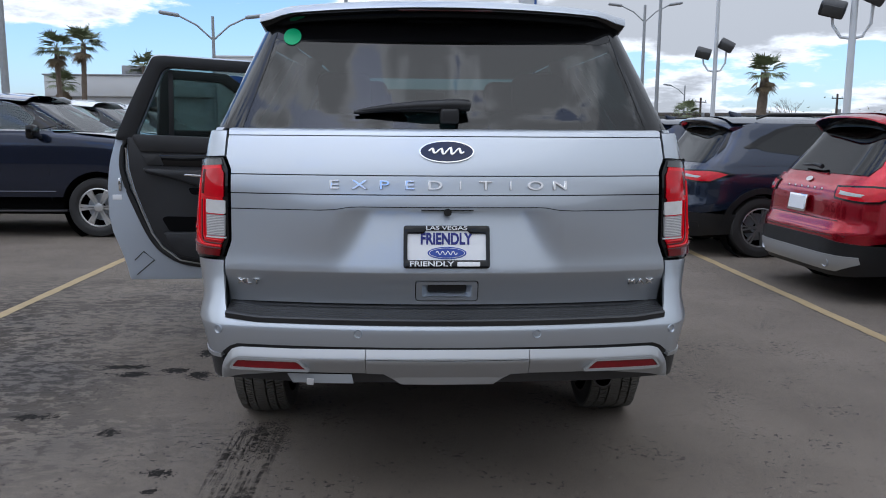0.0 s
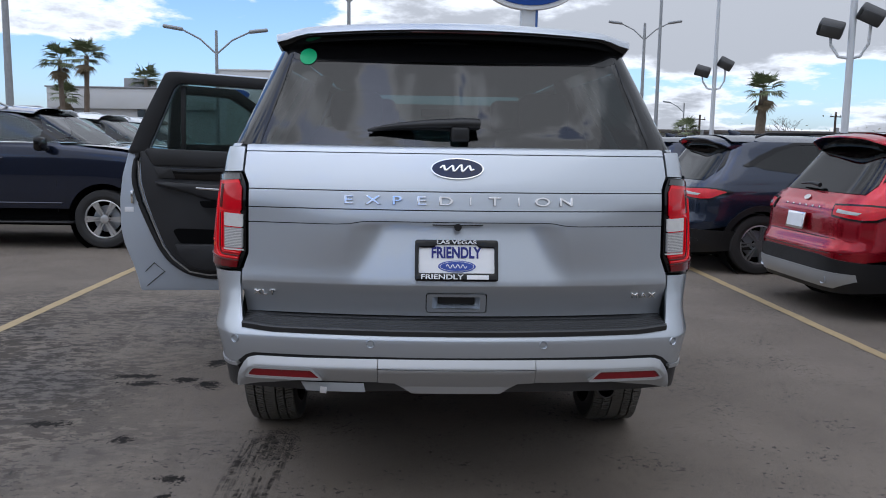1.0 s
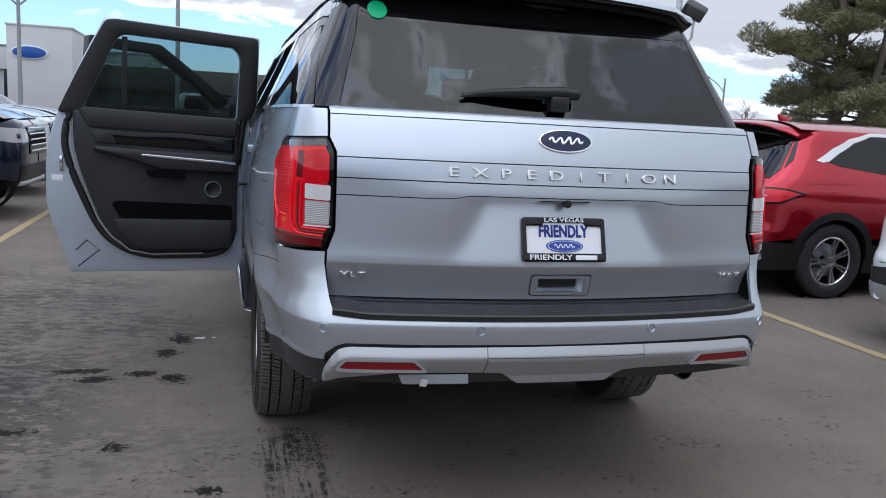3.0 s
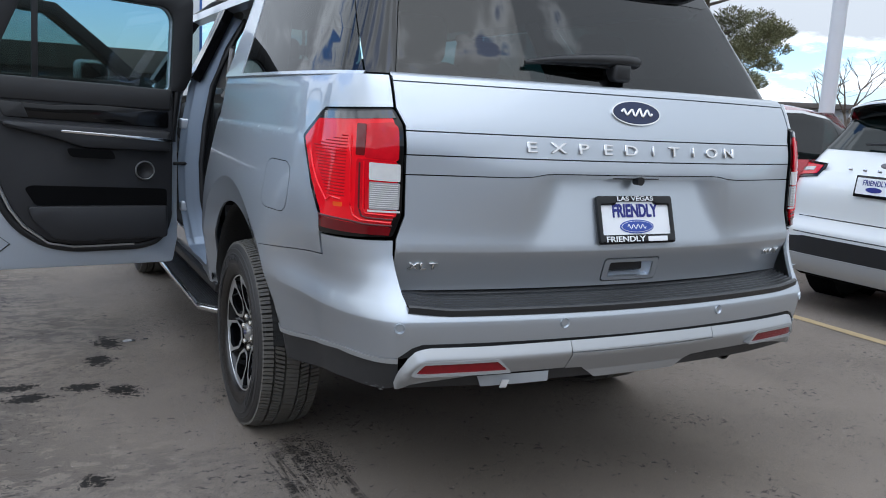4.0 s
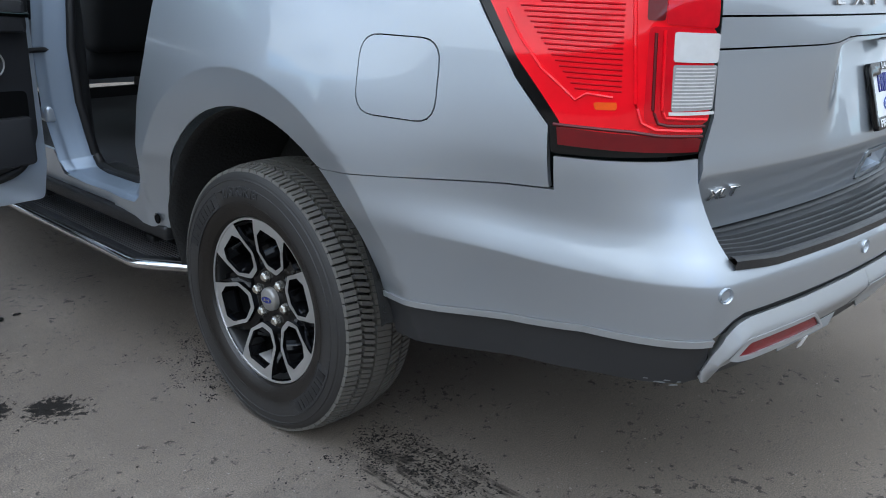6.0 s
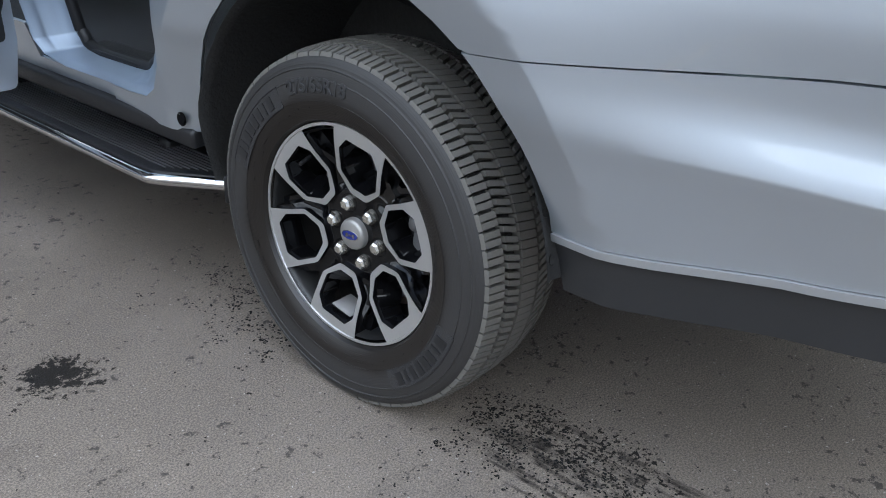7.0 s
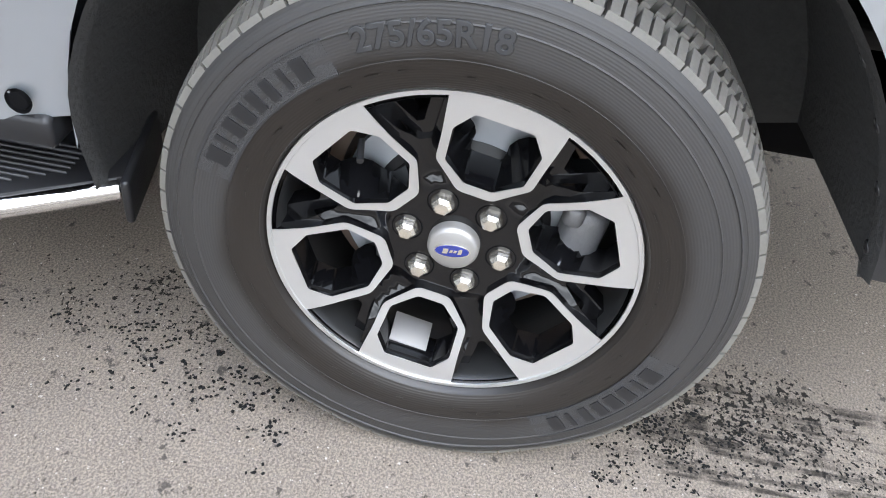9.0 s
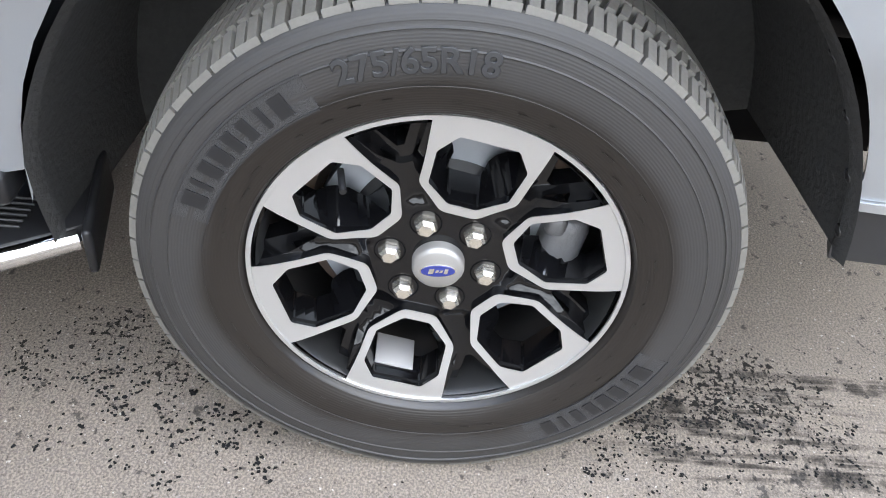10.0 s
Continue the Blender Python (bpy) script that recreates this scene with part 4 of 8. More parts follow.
plate_text("FRIENDLY", 0.029, 0.060, 0.195, BLUE_INK, label="blue capital letters", fat=0.0013)
plate_text("LAS VEGAS", 0.0705, 0.021, 0.155, WHITE, z=0.0130, label="white capital letters")
plate_text("FRIENDLY", -0.066, 0.026, 0.165, WHITE, z=0.0130, x=-0.055)
bm = block((0.085, 0.017, 0.001), (0, 0, 0), 0.0003)
bm.transform(plate_m @ Matrix.Translation((0.082, -0.066, 0.0130)))
part("plate_bar", bm, WHITE, suv, "plain white bar")
OVAL_BLUE = mat("printed_blue", (0.03, 0.07, 0.36), 0.4, var=0.1)
for a, b, base, ink in ((0.073, 0.0235, 0.0055, OVAL_BLUE), (0.067, 0.0195, 0.0064, WHITE), (0.0645, 0.0178, 0.0073, OVAL_BLUE)):
    slab("plate_oval", [(0.001 + a * math.cos(t), -0.023 + b * math.sin(t)) for t in (2 * math.pi * k / 40 for k in range(40))], 0.0008, plate_m, ink, suv, base=base, bevel=0.0, label="plain blue oval on the plate" if ink is OVAL_BLUE else "thin white ring on the oval")
bm = tube([(-0.040 + 0.0022 * k, -0.023 + 0.007 * math.sin(k * 0.7), 0.0082) for k in range(37)], 0.0016, 6, 0.3)
bm.transform(plate_m)
part("plate_wave", bm, WHITE, suv, "plain white wave on the oval")

# ---- tail lamps ----
both("lamp_bezel", rounded(lamp, 0.012, 3), body, GLOSSBLACK, "gloss black tail lamp bezel", off=0.006, step=0.022, thick=0.05)
both("lamp_lens", rounded(shrink(lamp, 0.021), 0.014, 3), body, RED_LENS, "glossy red tail lamp lens", off=0.011, step=0.022, thick=0.01)
both("lamp_top", [L(0.50, 1.345), L(0.474, 1.369), (-0.862, 1.379), (-0.850, 1.357)], body, SMOKED_LENS, "smoked clear upper lens edge", off=0.0125, step=0.02, thick=0.006)
both("lamp_upper_red", rounded([(-0.985, 1.338), (-0.985, 1.240), (-0.846, 1.235), (-0.845, 1.330), (-0.858, 1.345)], 0.01, 3), body, RED_DARK, "deeper red upper lamp block", off=0.0135, step=0.02, thick=0.006)
both("lamp_shadow_slot", rounded([(-1.034, 1.338), (-1.027, 1.246), (-0.987, 1.246), (-0.987, 1.338)], 0.006, 3), body, SMOKED_RED, "smoky dark red lamp divider", off=0.0128, step=0.02, thick=0.004)
both("lamp_column", rounded([(-1.020, 1.236), (-1.008, 1.066), (-0.848, 1.066), (-0.848, 1.234)], 0.012, 3), body, RED_DARK, "deeper red lamp column", off=0.0128, step=0.02, thick=0.004)
both("lamp_foot", [L(0.395, 1.046), (-1.03, 1.043), (-0.865, 1.036), (-0.872, 1.012), L(0.39, 1.013)], body, SMOKED_RED, "deep red strip at the foot of the lamp", off=0.0128, step=0.03, thick=0.004)
both("reverse_lens", rounded([(-0.962, 1.228), (-0.958, 1.176), (-0.840, 1.174), (-0.840, 1.226)], 0.006, 3), body, WHITE_LENS, "clear white reversing lens", off=0.0150, step=0.02, thick=0.008)
both("reverse_lens", rounded([(-0.957, 1.171), (-0.950, 1.088), (-0.842, 1.090), (-0.840, 1.170)], 0.006, 3), body, GREY_LENS, "greyish ribbed lens", off=0.0145, step=0.02, thick=0.008)
both("lens_rim", [(-0.956, 1.087), (-0.955, 1.081), (-0.838, 1.081), (-0.838, 1.087)], body, WHITE_LENS, "thin white rim under the ribbed lens", off=0.0150, step=0.02, thick=0.006)
both("amber_reflector", rounded([(-1.112, 1.097), (-1.107, 1.084), (-1.066, 1.086), (-1.067, 1.100)], 0.004, 2), body, mat("amber_lens", (0.80, 0.09, 0.004), 0.35, var=0.3, scale=40.0, coat=0.6, spec=0.2), "small amber lamp reflector", off=0.0118, step=0.02, thick=0.004)
for k in range(12):
    z = 1.0950 + 0.0062 * k
    both("lens_slat", [(-0.950, z), (-0.950, z + 0.0022), (-0.846, z + 0.0022), (-0.846, z)], body, WHITE_LENS, off=0.0152, step=0.02, thick=0.002)


def lamp_line(name, path, r, material, sgn, off=0.012, label=""):
    """A moulded line on the lamp along points s, z."""
    pts = []
    for a, b in zip(path, path[1:]):
        for i in range(4):
            pts.append((a[0] + (b[0] - a[0]) * i / 4, a[1] + (b[1] - a[1]) * i / 4))
    pts.append(path[-1])
    co = []
    for s, z in pts:
        p, q, u = Vector(body(s, z)), Vector(body(s + 0.004, z)), Vector(body(s, z + 0.004))
        p += (q - p).cross(u - p).normalized() * off
        co.append((sgn * p.x, p.y, p.z))
    part(name, tube(co, r, 6), material, suv, label)


for sgn in (1, -1):
    for k in range(20):
        z = 1.300 - k * 0.0095
        y0 = 0.302 - 0.08 * (1.30 - z)
        y1 = 0.525 - 0.946 * (1.285 - z) if z < 1.262 else 0.503 - (z - 1.262) * 4.6
        lamp_line("lamp_rib", [L(y0, z), L((y0 + y1) / 2, z), L(y1, z)], 0.0021, RED_RIB, sgn, 0.0105, "fine dark red lamp ribs" if k == 0 else "")
    # moulded edges of the chambers: the ribbed fan, the column with its round foot, the groove above the foot
    lamp_line("chamber_edge", [L(0.535, 1.255), L(0.440, 1.150), L(0.365, 1.098), L(0.345, 1.112), L(0.300, 1.108)], 0.0028, RED_LENS, sgn, 0.0115, "bright red moulded edge")
    lamp_line("chamber_edge", [(-1.060, 1.300), (-1.050, 1.235), (-1.030, 1.10), (-1.014, 1.066), (-0.985, 1.054), (-0.865, 1.050)], 0.0038, RED_LENS, sgn, 0.0125)
    lamp_line("chamber_edge", [(-0.985, 1.230), (-0.972, 1.09), (-0.962, 1.076), (-0.855, 1.072)], 0.0030, RED_LENS, sgn, 0.0150)
    lamp_line("chamber_groove", [(-1.004, 1.225), (-0.992, 1.09), (-0.978, 1.066), (-0.955, 1.062), (-0.858, 1.060)], 0.0030, GROOVE, sgn, 0.0135, "dark groove in the lamp")
    lamp_line("chamber_groove", [L(0.402, 1.050), L(0.33, 1.050), (-1.035, 1.049), (-0.97, 1.043), (-0.862, 1.041)], 0.0034, GROOVE, sgn, 0.0122)

# ---- greenhouse ----
glass_y = mono([1.45, 1.50, 1.70, 1.90, 1.96], [0.215, 0.245, 0.385, 0.53, 0.58])


def green(s, z):
    """The skin above the belt."""
    a, sg = abs(s), (1 if s >= 0 else -1)
    w = 0.945 - 0.39 * (z - 1.49)
    y0, xe = glass_y(z), 0.80 - 0.26 * (z - 1.49)
    ye = y0 + 0.28
    if a <= xe:
        return (s, y0 + CROWN * a * a, z)
    if a >= xe + 0.24:
        y = ye + a - xe - 0.24
        return (sg * (w + taper(y) * 1.3 - taper(ye) * 1.3), y, z)
    t = (a - xe) / 0.24
    p0, p3 = (xe, y0 + CROWN * xe * xe), (w, ye)
    p1, p2 = (xe + 0.06, p0[1] + 0.018), (w - 0.004, ye - 0.11)
    k = ((1 - t) ** 3, 3 * t * (1 - t) ** 2, 3 * t * t * (1 - t), t ** 3)
    return (sg * sum(c * p[0] for c, p in zip(k, (p0, p1, p2, p3))), sum(c * p[1] for c, p in zip(k, (p0, p1, p2, p3))), z)


def G(y, z):
    return (s_at(y, z, green), z)


rear_glass = [(-0.800, 1.497), (0.800, 1.497), (0.725, 1.76), (0.690, 1.93), (-0.690, 1.93), (-0.725, 1.76)]
panel("rear_glass", rear_glass, green, GLASS_PRIVACY, suv, step=0.05, thick=0.004, label="dark tinted rear window")
d_pillar = [(-0.803, 1.497), (-0.728, 1.76), (-0.694, 1.925), G(0.76, 1.915), G(0.63, 1.76), G(0.382, 1.497)]
both("rear_pillar", d_pillar, green, GLOSSBLACK, "gloss black rear pillar trim", step=0.03, thick=0.03)
q_glass = [G(0.388, 1.497), G(0.637, 1.76), G(0.72, 1.850), G(0.88, 1.868), G(1.80, 1.868), G(1.72, 1.76), G(1.53, 1.497)]
both("quarter_window", q_glass, green, GLASS_PRIVACY, "dark tinted rear quarter window", step=0.05, off=-0.003, thick=0.004)
both("quarter_pillar", [G(1.806, 1.870), G(1.726, 1.76), G(1.536, 1.497), G(1.805, 1.497), G(1.945, 1.76), G(2.00, 1.870)], green, SILVER, "silver pillar ahead of the quarter window", step=0.03, thick=0.04)
rail = [G(0.66, 1.918), G(0.725, 1.857), G(0.88, 1.872), G(1.80, 1.872), G(2.0, 1.872), G(2.7, 1.872), G(3.55, 1.86), G(3.80, 1.80), G(4.0, 1.80), G(3.72, 1.915), G(1.6, 1.93), G(0.80, 1.945)]
both("roof_side_rail", rail, green, SILVER, "silver roof side frame", step=0.05, thick=0.05)
both("belt_moulding", [G(0.382, 1.487), G(1.80, 1.487), G(1.80, 1.498), G(0.382, 1.498)], green, SILVER, off=0.004, step=0.05, thick=0.03)
# shelf between the tailgate skin and the glass
bm = bmesh.new()
rows = []
for i in range(41):
    x = -0.842 + 1.684 * i / 40
    y0 = body(x, 1.487)[1]
    gx = max(-0.80, min(0.80, x))
    y1 = green(gx, 1.497)[1]
    rows.append([bm.verts.new(q) for q in ((x, y0 + 0.001, 1.4865), (x, y0 + 0.012, 1.496), (x * 0.985, (y0 + y1) / 2, 1.5), (gx, y1 + 0.004, 1.497))])
for a, b in zip(rows, rows[1:]):
    for j in range(3):
        bm.faces.new((a[j], b[j], b[j + 1], a[j + 1]))
part("tailgate_ledge", smooth(bm, 60), SILVER, suv, "silver ledge under the rear window")

# roof skin with two rails, the spoiler and its dark underside
bm = bmesh.new()
grid = []
for j in range(31):
    y = 0.62 + (3.72 - 0.62) * j / 30
    row = []
    for i in range(25):
        u = -1 + 2 * i / 24
        half = abs(green(s_at(max(y, 0.80), 1.94, green), 1.94)[0]) + 0.004
        zz = 1.952 + 0.062 * (1 - u * u) ** 0.8 - 0.03 * sstep(3.0, 3.72, y) - 0.012 * sstep(1.2, 0.5, y)
        row.append(bm.verts.new((u * half, y, zz)))
    grid.append(row)
for a, b in zip(grid, grid[1:]):
    for i in range(24):
        bm.faces.new((a[i], a[i + 1], b[i + 1], b[i]))
part("roof", smooth(bm, 60), SILVER, suv, "silver roof panel")


def spoiler(prof, half0, half1, drop=0.0):
    """A rounded bar across the back: rows of (y, z) swept over the width with crown."""
    bm = bmesh.new()
    cols = []
    for i in range(33):
        u = -1 + 2 * i / 32
        e = sstep(0.80, 1.0, abs(u))
        col = []
        for k, (py, pz) in enumerate(prof):
            h = half0 + (half1 - half0) * k / (len(prof) - 1)
            col.append(bm.verts.new((u * h, py + 0.11 * u * u + 0.10 * e * (0.62 - py) / 0.25, pz - 0.028 * u * u - 0.016 * e - drop * u ** 4)))
        cols.append(col)
    for a, b in zip(cols, cols[1:]):
        for j in range(len(prof)):
            bm.faces.new((a[j], b[j], b[(j + 1) % len(prof)], a[(j + 1) % len(prof)]))
    bm.faces.new(cols[0])
    bm.faces.new(cols[-1][::-1])
    bmesh.ops.recalc_face_normals(bm, faces=bm.faces)
    return smooth(bm, 40)


part("spoiler", spoiler([(0.72, 2.026), (0.58, 2.027), (0.51, 2.020), (0.470, 2.005), (0.455, 1.986), (0.72, 1.945)], 0.79, 0.775), SILVER, suv, "silver rear roof spoiler")
part("spoiler_underside", spoiler([(0.461, 1.985), (0.466, 1.973), (0.482, 1.963), (0.535, 1.946), (0.61, 1.936), (0.67, 1.975)], 0.775, 0.735), GLOSSBLACK, suv, "gloss black spoiler underside")
part("high_brake_lamp", tube([(x * 0.1, 0.470 + 0.0011 * x * x, 1.977 - 0.00028 * x * x) for x in (-1.9, -1, 0, 1, 1.9)], 0.006, 8), mat("unlit_brake_lens", (0.05, 0.004, 0.006), 0.2, var=0.2, coat=0.6), suv, "narrow dark red high brake lamp")
for sgn in (-1, 1):
    pts = [(sgn * 0.60, 0.95, 1.985), (sgn * 0.60, 1.00, 2.035), (sgn * 0.61, 1.5, 2.052), (sgn * 0.61, 2.6, 2.052), (sgn * 0.60, 3.2, 2.02), (sgn * 0.60, 3.25, 1.955)]
    part("roof_rail", tube(pts, 0.017, 10), SATIN, suv, "satin silver roof rail")

panel("glass_frit", [(-0.698, 1.868), (-0.655, 1.853), (0.655, 1.853), (0.698, 1.868), (0.684, 1.935), (-0.684, 1.935)], green, GLOSSBLACK, suv, off=0.0015, step=0.05, thick=0.001, label="black band along the top of the glass")
# green round sticker, wiper
sp = [(-0.632 + 0.037 * math.cos(t), 1.874 + 0.036 * math.sin(t)) for t in (2 * math.pi * k / 24 for k in range(24))]
panel("window_sticker", sp, green, GREEN_STICKER, suv, off=0.004, step=0.03, thick=0.002, label="round bright green sticker on the glass")
wy = lambda x, z, o: green(x, z)[1] - o
arm = [(0.085, wy(0.08, 1.598, 0.045), 1.590), (0.03, wy(0, 1.60, 0.060), 1.592), (-0.10, wy(-0.12, 1.595, 0.055), 1.588), (-0.22, wy(-0.22, 1.585, 0.040), 1.580), (-0.30, wy(-0.3, 1.575, 0.028), 1.572), (-0.345, wy(-0.35, 1.57, 0.022), 1.566)]
part("wiper_arm", tube(arm, [0.030, 0.030, 0.026, 0.020, 0.013, 0.008], 12, 0.75), PLASTIC, suv, "black rear wiper arm")
part("wiper_blade", tube([(x, wy(x, 1.548, 0.012), 1.562 + 0.01 * math.sin((x + 0.35) * 8)) for x in (-0.36, -0.25, -0.1, 0.02)], 0.007, 8), SEAL, suv)
part("wiper_base", block((0.075, 0.06, 0.062), (0.010, wy(0, 1.545, 0.02), 1.550), 0.014, 3), PLASTIC, suv, "black wiper base cover")

# ---- wheels ----
RIM_HOLE = [(0.2130, 9.2), (0.1905, 16.0), (0.1405, 20.4), (0.1055, 9.8)]
RIM_EDGE = [(0.2145, 9.5), (0.1918, 16.5), (0.1400, 21.0), (0.1040, 10.2)]
RIM_BAND = [(0.2395, 17.4), (0.1836, 20.6), (0.1430, 25.4), (0.0910, 14.6)]


def polar(pts, centre):
    """A symmetric polygon from (radius, half angle) rows, in degrees round a centre direction."""
    seq = [(r, centre + a) for r, a in pts] + [(r, centre - a) for r, a in pts[::-1]]
    return [(r * math.cos(radians(a)), r * math.sin(radians(a))) for r, a in seq]


def arc(r, a0, a1, n=8):
    return [(r * math.cos(radians(a0 + (a1 - a0) * i / n)), r * math.sin(radians(a0 + (a1 - a0) * i / n))) for i in range(n + 1)]


def rim_face(d):
    """The dished outer face, set back by d: u to the right, v up, seen from outside on the left."""
    def f(u, v):
        r = math.hypot(u, v)
        return (-(0.076 + 0.026 * sstep(0.07, 0.235, r) - d), -u, v)
    return f


side_a = mono([0.236, 0.2585, 0.268, 0.288, 0.32, 0.352, 0.375, 0.389, 0.398], [0.094, 0.1130, 0.1185, 0.1250, 0.1290, 0.1270, 0.1205, 0.1140, 0.102])


def on_sidewall(bm, r0, centre, out):
    """Bends a flat mesh (x along, y up) round the sidewall."""
    for v in bm.verts:
        r = r0 + v.co.y
        t = radians(centre) - v.co.x / r0
        v.co = (-(side_a(r) + out + v.co.z), -r * math.cos(t), r * math.sin(t))
    bmesh.ops.recalc_face_normals(bm, faces=bm.faces)
    return bm


def curved_bar(w, h, d, n=1):
    bm = bmesh.new()
    k = max(2, int(w / 0.012))
    cols = []
    for i in range(k + 1):
        x = -w / 2 + w * i / k
        cols.append([bm.verts.new((x, y, z)) for y, z in ((-h / 2, 0), (-h / 2, d), (h / 2, d), (h / 2, 0))])
    for a, b in zip(cols, cols[1:]):
        for j in range(4):
            bm.faces.new((a[j], b[j], b[(j + 1) % 4], a[(j + 1) % 4]))
    bm.faces.new(cols[0])
    bm.faces.new(cols[-1][::-1])
    return bm


def tread_blocks(pitches=70):
    """Tread blocks round the tyre: shoulder lugs, two staggered inner rows and a centre rib, each block cut by a sipe."""
    verts, faces = [], []

    def blk(a0, a1, t0, t1, top, foot, skew=0.0):
        base = len(verts)
        for rr in (0, 1):
            for a, t in ((a0, t0), (a1, t0 + skew), (a1, t1 + skew), (a0, t1)):
                r = top(a) if rr else foot(a)
                verts.append((-a, -r * math.cos(t), r * math.sin(t)))
        for f in ((4, 5, 6, 7), (0, 1, 5, 4), (1, 2, 6, 5), (2, 3, 7, 6), (3, 0, 4, 7)):
            faces.append(tuple(base + i for i in f))

    top = lambda a: 0.4075 - 0.013 * (abs(a) / 0.117) ** 3
    foot = lambda a: 0.388 - 0.013 * (abs(a) / 0.117) ** 3
    p = 2 * math.pi / pitches
    for k in range(pitches):
        t = k * p
        for sg in (1, -1):
            o = 0.0 if sg > 0 else 0.4 * p
            long = 0.1165
            for u in (0, 1):
                a, b = t + o + (0.05 + 0.45 * u) * p, t + o + (0.44 + 0.45 * u) * p
                blk(sg * 0.079, sg * long, a, b - 0.05 * p, top, foot, 0.04 * p)
                blk(sg * 0.034, sg * 0.069, a + 0.25 * p, b + 0.18 * p, top, foot, 0.30 * p)
            # shoulder lug running down on the sidewall
            base = len(verts)
            depth = 0.380
            for a, r in ((long, top(long)), (0.1190, 0.3870), (side_a(depth) + 0.0006, depth), (0.110, depth), (0.105, 0.39)):
                for tt in (t + o + 0.05 * p, t + o + (0.93 if k % 2 else 0.97) * p):
                    verts.append((-sg * a, -r * math.cos(tt), r * math.sin(tt)))
            for j in range(4):
                faces.append((base + 2 * j, base + 2 * j + 1, base + 2 * j + 3, base + 2 * j + 2))
            faces.append(tuple(base + 2 * j for j in range(5)))
            faces.append(tuple(base + 2 * j + 1 for j in range(5)))
        for u in (0, 1):
            blk(-0.026, 0.026, t + (0.03 + 0.5 * u) * p, t + (0.47 + 0.5 * u) * p, top, foot, 0.25 * p)
    bm = bmesh.new()
    vs = [bm.verts.new(v) for v in verts]
    for f in faces:
        bm.faces.new([vs[i] for i in f])
    bmesh.ops.recalc_face_normals(bm, faces=bm.faces)
    return bm


LUG_METAL = mat("nickel_lug", (0.74, 0.70, 0.62), 0.25, 0.9, var=0.1, scale=60.0)
BARREL = mat("painted_rim_barrel", (0.018, 0.018, 0.018), 0.3, 0.2, var=0.15, scale=12.0)
PRINT = mat("moulded_tyre_letter", (0.024, 0.024, 0.025), 0.5, var=0.2, scale=30.0)
HATCH = mat("moulded_tyre_patch", (0.030, 0.029, 0.029), 0.6, var=0.15, scale=120.0, bump=0.3, bscale=500.0)
DARKPRINT = mat("glossy_tyre_bar", (0.012, 0.012, 0.013), 0.4, var=0.2, scale=50.0)


CAPMETAL = mat("brushed_cap", (0.34, 0.33, 0.315), 0.42, 0.6, var=0.06, scale=30.0, fine=0.06, fscale=700.0)
CAPBLUE = mat("cap_blue", (0.010, 0.020, 0.16), 0.2, var=0.15, scale=40.0, coat=1.0)


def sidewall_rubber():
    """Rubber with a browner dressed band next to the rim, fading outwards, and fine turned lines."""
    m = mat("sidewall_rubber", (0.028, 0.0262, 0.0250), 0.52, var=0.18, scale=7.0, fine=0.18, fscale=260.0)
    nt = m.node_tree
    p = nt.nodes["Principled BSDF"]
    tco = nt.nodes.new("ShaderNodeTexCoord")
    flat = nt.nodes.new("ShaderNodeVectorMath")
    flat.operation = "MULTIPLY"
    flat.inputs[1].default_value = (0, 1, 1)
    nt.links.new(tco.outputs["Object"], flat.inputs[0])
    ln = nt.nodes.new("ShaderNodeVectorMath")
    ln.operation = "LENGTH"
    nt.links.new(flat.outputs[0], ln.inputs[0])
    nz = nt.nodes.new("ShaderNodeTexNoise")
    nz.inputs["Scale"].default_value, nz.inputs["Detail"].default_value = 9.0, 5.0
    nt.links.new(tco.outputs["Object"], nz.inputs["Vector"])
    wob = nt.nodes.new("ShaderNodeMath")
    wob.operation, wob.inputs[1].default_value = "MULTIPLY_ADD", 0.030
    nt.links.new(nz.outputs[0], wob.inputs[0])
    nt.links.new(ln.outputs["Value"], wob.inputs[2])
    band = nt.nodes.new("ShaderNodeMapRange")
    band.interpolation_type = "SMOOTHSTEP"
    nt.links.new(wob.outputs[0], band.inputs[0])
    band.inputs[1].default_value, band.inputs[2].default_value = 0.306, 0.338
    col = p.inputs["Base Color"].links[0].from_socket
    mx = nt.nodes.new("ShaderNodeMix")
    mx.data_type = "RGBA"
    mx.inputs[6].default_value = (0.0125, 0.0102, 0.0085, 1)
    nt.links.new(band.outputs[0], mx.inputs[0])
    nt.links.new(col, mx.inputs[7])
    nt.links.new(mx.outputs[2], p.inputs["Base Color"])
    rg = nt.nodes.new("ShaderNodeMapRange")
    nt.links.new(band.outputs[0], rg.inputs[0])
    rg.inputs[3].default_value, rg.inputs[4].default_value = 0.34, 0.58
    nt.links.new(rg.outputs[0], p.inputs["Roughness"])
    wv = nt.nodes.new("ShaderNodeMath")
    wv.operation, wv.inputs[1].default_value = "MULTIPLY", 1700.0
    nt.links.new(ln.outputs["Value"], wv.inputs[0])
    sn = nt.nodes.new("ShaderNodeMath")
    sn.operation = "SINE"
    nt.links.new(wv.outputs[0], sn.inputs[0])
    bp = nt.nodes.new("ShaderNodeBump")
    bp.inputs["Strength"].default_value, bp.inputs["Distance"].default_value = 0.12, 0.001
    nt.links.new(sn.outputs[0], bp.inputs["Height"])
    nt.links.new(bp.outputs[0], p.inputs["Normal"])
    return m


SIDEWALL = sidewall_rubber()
# paled for dust and for the sky light that falls on the tread
TREAD = mat("dusty_tread_rubber", (0.118, 0.111, 0.098), 0.65, var=0.3, scale=9.0, fine=0.3, fscale=220.0, rvar=0.1)


